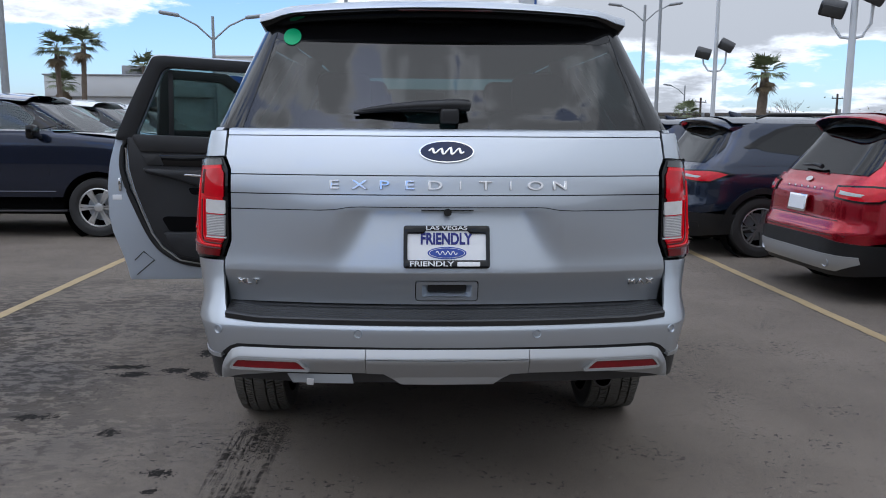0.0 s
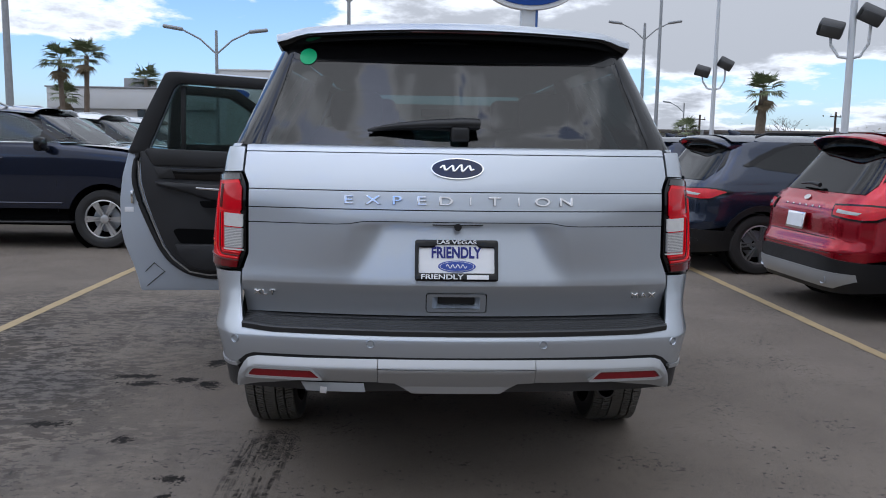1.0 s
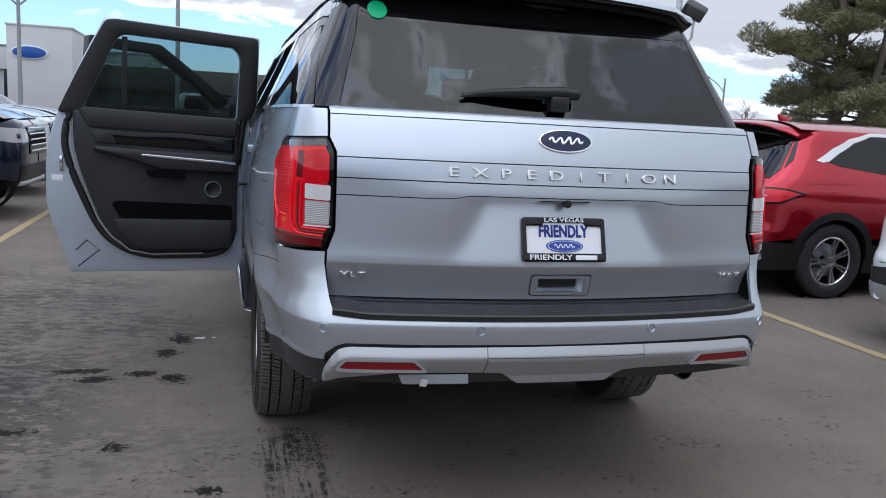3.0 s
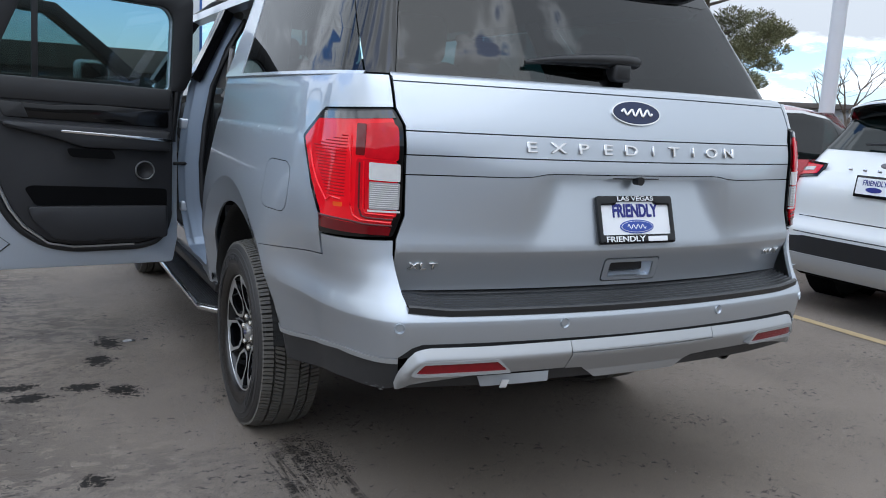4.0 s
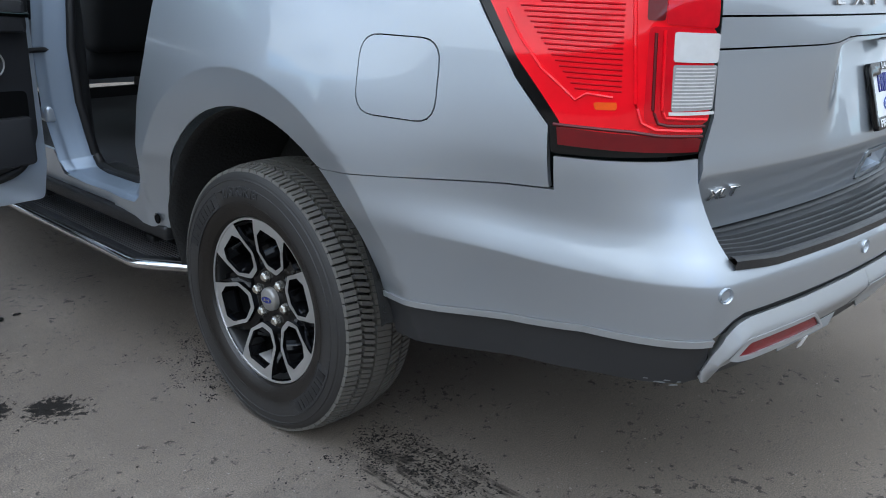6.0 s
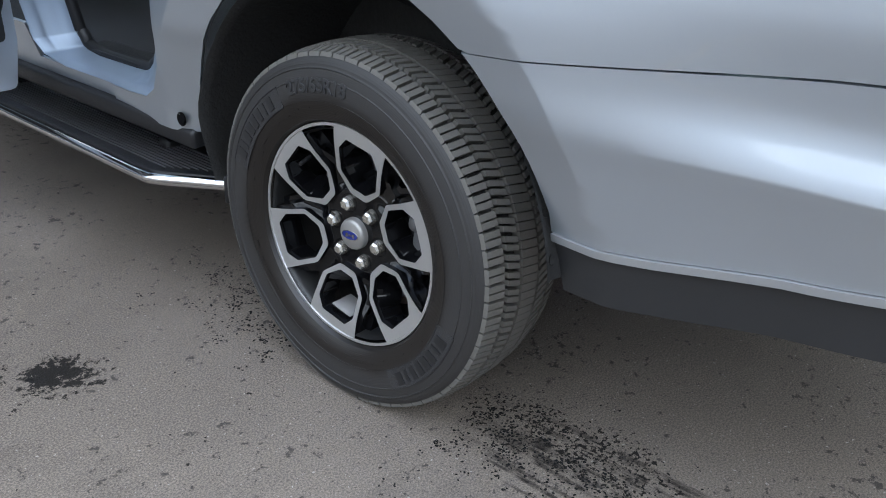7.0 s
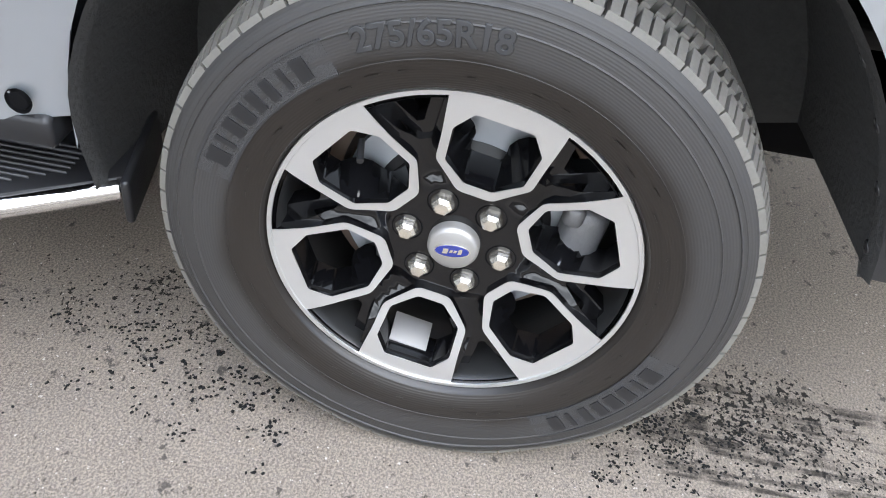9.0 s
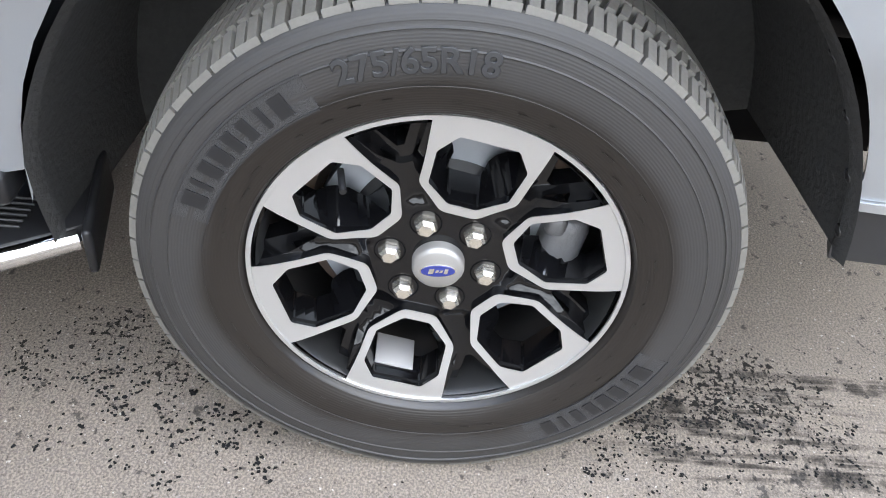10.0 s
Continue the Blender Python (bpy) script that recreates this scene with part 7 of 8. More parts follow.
    panel("rear_glass", rg, glass, GLASS_PRIVACY, root, off=0.006, step=0.06, thick=0.005, label="dark rear window")
    for s2 in (-1, 1):
        panel("corner_glass", [glass.x(s2 * 0.73, 1.22), glass.y(0.52, 1.30, s2), glass.y(0.64, 1.52, s2), glass.x(s2 * 0.61, 1.53)], glass, GLOSSBLACK, root, off=0.008, step=0.05, thick=0.005)
    # roof and spoiler
    bm = bmesh.new()
    rows = []
    for y in np.linspace(0.56, 3.0, 14):
        h = 0.665 * (1 - 0.10 * sstep(2.2, 3.0, y))
        rows.append([bm.verts.new((u * h, y + 0.06 * u * u * (y < 0.7), 1.585 + 0.085 * (1 - u ** 4) * (1 - 0.5 * sstep(1.6, 3.0, y)) - 0.22 * sstep(2.3, 3.4, y))) for u in np.linspace(-1, 1, 13)])
    for a, b in zip(rows, rows[1:]):
        for i in range(12):
            bm.faces.new((a[i], a[i + 1], b[i + 1], b[i]))
    part("roof", smooth(bm, 60), paint, root)
    part("spoiler", spoiler([(0.72, 1.668), (0.50, 1.662), (0.42, 1.652), (0.375, 1.638), (0.372, 1.626), (0.72, 1.585)], 0.672, 0.662, 0.075), paint, root)
    part("spoiler_underside", spoiler([(0.380, 1.627), (0.392, 1.610), (0.46, 1.545), (0.55, 1.535), (0.66, 1.60)], 0.655, 0.61, 0.060), GLOSSBLACK, root)
    part("aerial_fin", tube([(0, 1.02, 1.655), (0, 0.92, 1.70), (0, 0.88, 1.735)], [0.03, 0.018, 0.006], 8, 2.0), paint, root)
    part("wiper", tube([(0.06, 0.225 + lift * 0.8, 1.175 + lift), (-0.05, 0.215 + lift * 0.8, 1.19 + lift), (-0.30, 0.235 + lift * 0.8, 1.175 + lift)], [0.022, 0.016, 0.008], 8), PLASTIC, root, "black rear wiper")
    ov = [(0.055 * math.cos(t), 1.055 + lift * 0.8 + 0.022 * math.sin(t)) for t in (2 * math.pi * k / 20 for k in range(20))]
    panel("badge_oval", [bodyskin.x(a, b) for a, b in ov], bodyskin, CHROME, root, off=0.012, step=0.05, thick=0.004)
    car_text_bars(bodyskin, root, 0.985 + lift, -0.30, 0.30, 6, CHROME)
    pm = Matrix.Translation((0, 0.045 + lift * 0.3, 0.84 + lift * 1.25)) @ Euler((radians(82), 0, 0)).to_matrix().to_4x4()
    slab("plate_frame", rounded([(-0.16, -0.08), (0.16, -0.08), (0.16, 0.08), (-0.16, 0.08)], 0.01, 3), 0.012, pm, GLOSSBLACK if dealer_plate else CHROME, root, bevel=0.002)
    slab("licence_plate", rounded([(-0.146, -0.058), (0.146, -0.058), (0.146, 0.062), (-0.146, 0.062)], 0.008, 3), 0.004, pm, WHITE, root, base=0.011, bevel=0.0, label="pale dealer plate")
    if dealer_plate:
        bm = spread(lettering("FRIENDLY", 0.055, 0.001), 0.19)
        bm.transform(pm @ Matrix.Translation((0, 0.026, 0.016)))
        part("plate_lettering", bm, BLUE_INK, root, "blue capital letters")
        slab("plate_oval", [(0.065 * math.cos(t), -0.022 + 0.02 * math.sin(t)) for t in (2 * math.pi * k / 24 for k in range(24))], 0.001, pm, BLUE_INK, root, base=0.0155, bevel=0.0)
    part("gate_seam", join(tube([bodyskin(*bodyskin.x(x, 0.725)) for x in np.linspace(-0.62, 0.62, 12)], 0.005, 5), tube([bodyskin(*bodyskin.x(x, 0.60)) for x in np.linspace(-0.74, 0.74, 12)], 0.004, 5)), SEAL, root)
    part("bonnet", join(block((1.6, 1.0, 0.06), (0, 3.85, 1.03), 0.025, 3)), paint, root)
    part("windscreen", block((1.30, 0.9, 0.02), (0, 3.05, 1.36), 0.008, 1, Euler((radians(-30), 0, 0)).to_matrix().to_4x4()), GLASS_CLEAR, root)
    part("cabin", join(block((1.5, 2.4, 0.25), (0, 2.0, 1.02), 0.05), block((0.5, 0.14, 0.55), (-0.38, 1.55, 1.22), 0.06), block((0.5, 0.14, 0.55), (0.38, 1.55, 1.22), 0.06), block((0.5, 0.14, 0.6), (-0.38, 2.55, 1.25), 0.06), block((0.5, 0.14, 0.6), (0.38, 2.55, 1.25), 0.06)), UPHOLSTERY, root, "dark cabin and seats")
    # black block, coloured as the shade under the car
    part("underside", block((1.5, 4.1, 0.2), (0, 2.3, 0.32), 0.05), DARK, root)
    return root


BRIGHTALLOY = mat("bright_alloy", (0.72, 0.72, 0.73), 0.22, 0.9, var=0.06, scale=20.0)
RED_PAINT = car_paint("red_paint", (0.42, 0.004, 0.018), 0.70, 0.24)
NAVY_PAINT = car_paint("blue_black_paint", (0.014, 0.024, 0.050), 0.5, 0.22)
WHITE_PAINT = mat("white_paint", (0.72, 0.74, 0.74), 0.3, 0.0, var=0.03, scale=2.0, coat=1.0)
BLACK_PAINT = car_paint("black_paint", (0.009, 0.016, 0.040), 0.6, 0.2)
PALE_PAINT = car_paint("pale_silver_paint", (0.55, 0.57, 0.58), 0.6, 0.28)
crossover(RED_PAINT, "bright red compact crossover parked with its tail out", (3.45, 4.62, 0), -88, False, SATIN, BRIGHTALLOY, CHROME)
crossover(NAVY_PAINT, "dark blue compact crossover with grey wheels", (2.98, 7.35, 0), -86, False, PLASTIC, mat("grey_alloy", (0.34, 0.34, 0.35), 0.3, 0.8, var=0.1), GLOSSBLACK)
crossover(WHITE_PAINT, "white compact crossover with a dealer plate", (3.60, 1.76, 0), -90, True, SATIN, BRIGHTALLOY, GLOSSBLACK, 0.13)
crossover(BLACK_PAINT, "black compact crossover farther along the row", (3.1, 10.4, 0), -87, False, PLASTIC, CHROME, GLOSSBLACK)


def big_suv(paint, label, at, rz, grille):
    """A full-size SUV seen from its nose and right flank."""
    root = thing("large_suv", label, "car", at, rz, "cars parked nose in")
    sk = Skin(([0.3, 0.5, 0.8, 1.2, 1.40, 1.50], [0.90, 0.96, 0.99, 0.985, 0.95, 0.90]), ([0.3, 0.6, 1.2, 1.5], [0.1, 0.0, 0.06, 0.2]), ([0.3, 0.5, 0.75, 1.10, 1.24, 1.33, 1.40, 1.50], [5.15, 5.28, 5.33, 5.30, 5.22, 5.0, 4.4, 4.0]), 7.5)
    gl = Skin(([1.30, 1.45, 1.70, 1.86, 1.93], [0.95, 0.915, 0.83, 0.76, 0.70]), ([1.30, 1.45, 1.86, 1.93], [0.15, 0.2, 0.45, 0.6]), ([1.30, 1.42, 1.70, 1.86, 1.93], [4.25, 4.10, 3.65, 3.35, 3.1]), 8.0)
    ax = (1.30, 4.40)
    shell("body_shell", sk, lambda a: 1.24 + 0.16 * sstep(2.66, 2.38, a), 0.48, ax, 0.405, 0.49, paint, root)
    for side in (-1, 1):
        for yc in ax:
            part("arch_liner", lathe([(side * 0.60, 0.47), (side * 0.93, 0.485)], 28, "x", (0, yc, 0.405)), DARK, root)
            plain_wheel(root, (side * 0.855, yc, 0.405), 0 if side < 0 else 180, 0.405, 0.27, 0.262, 6, GREYMETAL, twin=True)
        sw = [gl.y(y, z, side) for y, z in ((0.55, 1.47), (4.0, 1.43), (3.92, 1.47), (3.30, 1.82), (0.75, 1.82))]
        panel("side_glass", sw, gl, GLASS_DOOR, root, off=0.004, step=0.07, thick=0.004, label="side windows")
        for y in (1.4, 2.5, 3.55):
            panel("window_post", [gl.y(y - 0.05, 1.44, side), gl.y(y + 0.05, 1.44, side), gl.y(y + 0.02 - (0.1 if y > 3 else 0), 1.83, side), gl.y(y - 0.06 - (0.1 if y > 3 else 0), 1.83, side)], gl, GLOSSBLACK, root, off=0.007, step=0.06, thick=0.006)
        part("chrome_belt", tube([gl(*gl.y(y, 1.435, side)) for y in np.linspace(0.6, 4.0, 10)], 0.008, 6), CHROME, root)
        part("running_board", block((0.16, 2.3, 0.03), (side * 0.94, 2.85, 0.36), 0.01), PLASTIC, root)
        part("board_edge", tube([(side * 1.02, 1.75, 0.36), (side * 1.02, 3.95, 0.36)], 0.014, 8), GREYPLASTIC, root)
        dm = part("door_mirror", block((0.24, 0.11, 0.19), (side * 1.14, 3.66, 1.42), 0.045, 4), GLOSSBLACK, root, "black door mirror")
        part("mirror_arm", block((0.14, 0.06, 0.05), (side * 1.0, 3.67, 1.35), 0.015), PLASTIC, dm)
        part("roof_rail", tube([(side * 0.62, 0.9, 1.93), (side * 0.62, 1.0, 1.97), (side * 0.62, 2.9, 1.97), (side * 0.60, 3.0, 1.92)], 0.016, 8), SATIN, root)
        hl = [sk.x(side * 0.55, 1.13, False), sk.x(side * 0.52, 0.97, False), sk.x(side * 0.84, 0.97, False), sk.y(4.98, 1.0, side), sk.y(4.80, 1.13, side), sk.y(5.0, 1.15, side)]
        lamp_ob = panel("headlamp", hl, sk, GREY_LENS, root, off=0.010, step=0.04, thick=0.02, label="clear headlamp")
        part("lamp_core", block((0.20, 0.04, 0.07), (side * 0.70, 5.26, 1.05), 0.015), SMOKED_LENS, lamp_ob)
        part("door_gap", join(*[tube([Vector(sk(*sk.y(y, z, side))) + Vector((side * 0.001, 0, 0)) for z in (0.5, 0.9, 1.38)], 0.004, 5) for y in (1.75, 2.55, 3.78)]), SEAL, root)
        part("flank_moulding", tube([Vector(sk(*sk.y(y, 0.62, side))) for y in np.linspace(1.9, 3.85, 8)], 0.012, 6), paint, root)
        part("door_handle", join(*[block((0.03, 0.18, 0.03), (side * 0.99, y, 1.22), 0.01) for y in (2.1, 3.0)]), paint, root)
    panel("cabin_shell", [(a, 1.37) for a in np.linspace(-2.30, 2.30, 24)] + [(a, 1.875) for a in np.linspace(2.30, -2.30, 24)], gl, paint, root, step=0.08, thick=0.02, inner=(0.07, 0.06))
    ws = [gl.x(-0.80, 1.42, False), gl.x(-0.70, 1.84, False), gl.x(-0.3, 1.86, False), (-math.pi + 0.001, 1.86), (-math.pi + 0.001, 1.41)]
    panel("windscreen", ws, gl, GLASS_CLEAR, root, off=0.006, step=0.06, thick=0.005, label="clear windscreen")
    panel("windscreen", mirrored(ws), gl, GLASS_CLEAR, root, off=0.006, step=0.06, thick=0.005)
    bm = bmesh.new()
    rows = []
    for y in np.linspace(0.42, 3.42, 12):
        rows.append([bm.verts.new((u * 0.775, y, 1.865 + 0.09 * (1 - u ** 4) - 0.04 * sstep(2.9, 3.42, y))) for u in np.linspace(-1, 1, 11)])
    for a, b in zip(rows, rows[1:]):
        for i in range(10):
            bm.faces.new((a[i], a[i + 1], b[i + 1], b[i]))
    part("roof", smooth(bm, 60), paint, root)
    bm = bmesh.new()
    rows = []
    for y, z, h in ((4.05, 1.42, 0.90), (4.5, 1.395, 0.92), (4.95, 1.34, 0.92), (5.2, 1.26, 0.90)):
        rows.append([bm.verts.new((u * h, y - 0.06 * u ** 4, z - 0.025 * u * u + 0.02 * sstep(0.55, 0.75, abs(u)))) for u in np.linspace(-1, 1, 17)])
    for a, b in zip(rows, rows[1:]):
        for i in range(16):
            bm.faces.new((a[i], a[i + 1], b[i + 1], b[i]))
    part("bonnet", smooth(bm, 60), paint, root)
    gr = [sk.x(-0.48, 1.16, False), sk.x(-0.50, 0.82, False), (-math.pi + 0.001, 0.80), (-math.pi + 0.001, 1.18)]
    for poly in (gr, mirrored(gr)):
        panel("grille", poly, sk, GLOSSBLACK, root, off=0.012, step=0.05, label="dark grille")
    for k in range(5):
        part("grille_bar", tube([Vector(sk(*sk.x(x, 0.86 + 0.07 * k, False))) + Vector((0, 0.016, 0)) for x in np.linspace(-0.46, 0.46, 9)], 0.012, 6), grille, root)
    lower = [sk.x(-0.75, 0.70, False), sk.x(-0.70, 0.42, False), (-math.pi + 0.001, 0.40), (-math.pi + 0.001, 0.70)]
    for poly in (lower, mirrored(lower)):
        panel("lower_grille", poly, sk, PLASTIC, root, off=0.010, step=0.06)
    part("front_skid", tube([Vector(sk(*sk.x(x, 0.46, False))) + Vector((0, 0.02, 0)) for x in np.linspace(-0.7, 0.7, 9)], 0.03, 8), SATIN, root)
    part("cabin", join(block((1.6, 3.0, 0.3), (0, 2.4, 1.25), 0.06), *[block((0.5, 0.15, 0.6), (x, y, 1.5), 0.06) for x in (-0.42, 0.42) for y in (1.9, 2.9)]), UPHOLSTERY, root, "dark cabin and seats")
    part("underside", block((1.6, 4.6, 0.25), (0, 2.6, 0.42), 0.05), DARK, root)
    return root


big_suv(BLACK_PAINT, "blue-black full-size SUV with silver wheels", (-8.80, 9.2, 0), -90, CHROME)
big_suv(WHITE_PAINT, "white full-size SUV with a dark grille", (-9.1, 12.3, 0), -90, GLOSSBLACK)
big_suv(PALE_PAINT, "pale silver full-size SUV farther along the row", (-9.2, 15.3, 0), -90, CHROME)

# ---- masts, trees, buildings round the yard ----
POLE_WHITE = mat("white_painted_steel", (0.62, 0.64, 0.66), 0.45, var=0.08, scale=2.0, rvar=0.08)
POLE_GREY = mat("galvanised_steel", (0.34, 0.35, 0.36), 0.5, 0.4, var=0.15)
LAMP_BLACK = mat("dark_lamp_housing", (0.02, 0.02, 0.022), 0.4, var=0.2)
LAMP_GLASS = mat("lamp_glass", (0.06, 0.06, 0.06), 0.25, var=0.1)
WOODPOLE = mat("weathered_wood_pole", (0.07, 0.05, 0.04), 0.9, var=0.3, scale=3.0)


def flood_mast(x, y, h, head_z, turn, r=0.10):
    root = thing("light_mast", "tall white steel mast with two black floodlights", "lamp post", (x, y, 0), turn, "flood masts")
    part("mast", tube([(0, 0, 0), (0, 0, h * 0.5), (0, 0, h)], [r, r * 0.85, r * 0.65], 14), POLE_WHITE, root)
    part("base_plate", block((r * 4, r * 4, 0.04), (0, 0, 0.02), 0.01), POLE_GREY, root)
    for sg, dz, reach in ((-1, -0.12, 0.50), (1, 0.18, 0.42)):
        arm = part("arm", tube([(0, 0, head_z - 0.9), (sg * reach * 0.55, 0, head_z - 0.85), (sg * reach * 0.95, 0, head_z - 0.55), (sg * reach, 0, head_z - 0.2 + dz)], 0.04, 8), POLE_WHITE, root)
        tilt = (Matrix.Rotation(radians(22 + 6 * sg), 4, "Y") @ Matrix.Rotation(radians(30), 4, "X"))
        head = part("floodlight", block((0.62, 0.45, 0.36), (sg * reach, 0, head_z + dz), 0.06, 2, tilt), LAMP_BLACK, root, "black box floodlight")
        part("lamp_glass", block((0.50, 0.02, 0.28), (sg * reach, -0.24, head_z + dz - 0.10), 0.01, 1, tilt), LAMP_GLASS, head)
    return root


def street_lamp(x, y, h, heads, turn, r=0.09):
    root = thing("street_lamp", "slim grey steel lamp post with cobra heads", "lamp post", (x, y, 0), turn, "street lamps")
    part("post", tube([(0, 0, 0), (0, 0, h)], [r, r * 0.6], 10), POLE_GREY, root)
    for sg in heads:
        part("arm", tube([(0, 0, h - 0.9), (sg * 0.6, 0, h - 0.35), (sg * 1.3, 0, h)], 0.035, 8), POLE_GREY, root)
        part("lamp_head", block((0.75, 0.28, 0.13), (sg * 1.6, 0, h + 0.04), 0.05, 2, Euler((0, radians(-sg * 8), 0)).to_matrix().to_4x4()), POLE_GREY, root)
    return root


flood_mast(11.1, 18.2, 9.5, 4.75, -28)
flood_mast(12.6, 32.0, 9.8, 4.85, -20)
flood_mast(8.2, 5.75, 9.5, 5.2, -60, 0.11)
street_lamp(-7.9, 29.7, 5.7, (-1, 1), 10)
street_lamp(12.4, 42.5, 8.2, (-1, 1), -10, 0.12)
street_lamp(10.6, 33.5, 9.0, (1,), 0, 0.10)
street_lamp(24.5, 72.0, 5.5, (-1,), 0, 0.10)
street_lamp(31.5, 46.0, 5.5, (-1,), 0, 0.10)
street_lamp(-13.4, 24.5, 9.0, (1,), 0, 0.14)
street_lamp(-2.4, 25.0, 7.0, (-1, 1), 20)
# pylon sign
sign = thing("pylon_sign", "blue oval sign on a tall white pylon", "sign", (4.8, 33.7, 0))
part("pylon", block((0.75, 0.55, 8.0), (0, 0, 4.0), 0.04), POLE_WHITE, sign)
part("pylon_stripe", block((0.10, 0.56, 8.0), (0.30, -0.01, 4.0), 0.01), mat("sign_blue", (0.03, 0.10, 0.32), 0.35, var=0.08), sign)
ovm = Matrix.Translation((0, -0.3, 8.75)) @ Euler((radians(90), 0, 0)).to_matrix().to_4x4()
slab("sign_rim", [(2.3 * math.cos(t), 1.45 * math.sin(t)) for t in (2 * math.pi * k / 48 for k in range(48))], 0.35, ovm, WHITE, sign, base=-0.2, bevel=0.03, label="white sign rim")
slab("sign_face", [(2.1 * math.cos(t), 1.27 * math.sin(t)) for t in (2 * math.pi * k / 48 for k in range(48))], 0.05, ovm, mat("sign_face_blue", (0.02, 0.08, 0.36), 0.3, var=0.06), sign, base=0.16, bevel=0.01, label="plain blue oval sign face")

TRUNK = mat("palm_trunk", (0.16, 0.125, 0.095), 0.9, var=0.35, scale=5.0, bump=0.5, bscale=9.0)
FROND = mat("palm_frond", (0.15, 0.175, 0.09), 0.6, var=0.4, scale=1.5)
DRYFROND = mat("dry_palm_frond", (0.16, 0.12, 0.07), 0.8, var=0.3, scale=2.0)
NEEDLE = mat("pine_needles", (0.170, 0.165, 0.080), 0.7, var=0.45, scale=0.7)
BARK = mat("bark", (0.13, 0.105, 0.085), 0.9, var=0.35, scale=4.0, bump=0.4, bscale=12.0)


def fan_frond(bm, base, direction, length, rnd):
    """A petiole with a fan of narrow drooping blades."""
    d = direction.normalized()
    side = d.cross(Vector((0, 0, 1))).normalized()
    up_v = side.cross(d).normalized()
    hub = base + d * length * 0.42 - Vector((0, 0, 0.06 * length))
    for k in range(13):
        a = radians(-62 + 124 * k / 12)
        way = (d * math.cos(a) + side * math.sin(a)).normalized()
        tip = hub + way * length * 0.62 * rnd.uniform(0.85, 1.1) - Vector((0, 0, length * rnd.uniform(0.05, 0.22)))
        w = side * math.cos(a) - d * math.sin(a)
        mid = hub + way * length * 0.30 + up_v * 0.02
        v = [bm.verts.new(q) for q in (hub, mid + w * length * 0.036, tip, mid - w * length * 0.036)]
        bm.faces.new(v)
    w = side * length * 0.015
    v = [bm.verts.new(q) for q in (base - w, base + w, hub + w, hub - w)]
    bm.faces.new(v)


def fan_palm(x, y, h, r, seed, stout=0.14, skirt=True):
    rnd = random.Random(seed)
    root = thing("palm_tree", "fan palm with a rough trunk and ragged crown", "tree", (x, y, 0), 0, "palms")
    pts, rad = [], []
    for k in range(12):
        t = k / 11
        pts.append((0.15 * math.sin(t * 2 + seed), 0.1 * math.cos(t * 2), h * t))
        rad.append(stout * (1.25 - 0.45 * t + (0.12 if k % 2 else 0) + (0.35 * sstep(0.8, 0.95, t) if stout > 0.3 else 0)))
    part("trunk", tube(pts, rad, 12), TRUNK, root)
    bm = bmesh.new()
    top = Vector(pts[-1])
    for k in range(24):
        e = math.asin(rnd.uniform(-0.30, 1.0))
        a = rnd.uniform(0, 2 * math.pi)
        fan_frond(bm, top, Vector((math.cos(a) * math.cos(e), math.sin(a) * math.cos(e), math.sin(e))), r * rnd.uniform(0.7, 1.0), rnd)
    part("crown", bm, FROND, root)
    if skirt:
        bm = bmesh.new()
        for k in range(6):
            a = rnd.uniform(0, 2 * math.pi)
            fan_frond(bm, top - Vector((0, 0, rnd.uniform(0.1, 0.5))), Vector((math.cos(a), math.sin(a), rnd.uniform(-1.8, -0.6))), r * rnd.uniform(0.5, 0.8), rnd)
        part("dead_fronds", bm, DRYFROND, root, "hanging dry fronds")
    return root


fan_palm(-20.4, 45.5, 5.9, 1.45, 3)
fan_palm(-18.6, 44.2, 6.0, 1.45, 5)
fan_palm(-21.3, 48.0, 4.0, 1.3, 8)
fan_palm(-20.2, 60.0, 5.9, 1.7, 9)
fan_palm(22.3, 50.0, 5.2, 1.8, 12, 0.30)
fan_palm(24.5, 71.0, 3.0, 1.7, 14)
fan_palm(40.0, 63.0, 4.6, 1.5, 17)
fan_palm(41.5, 64.0, 3.2, 1.4, 19)


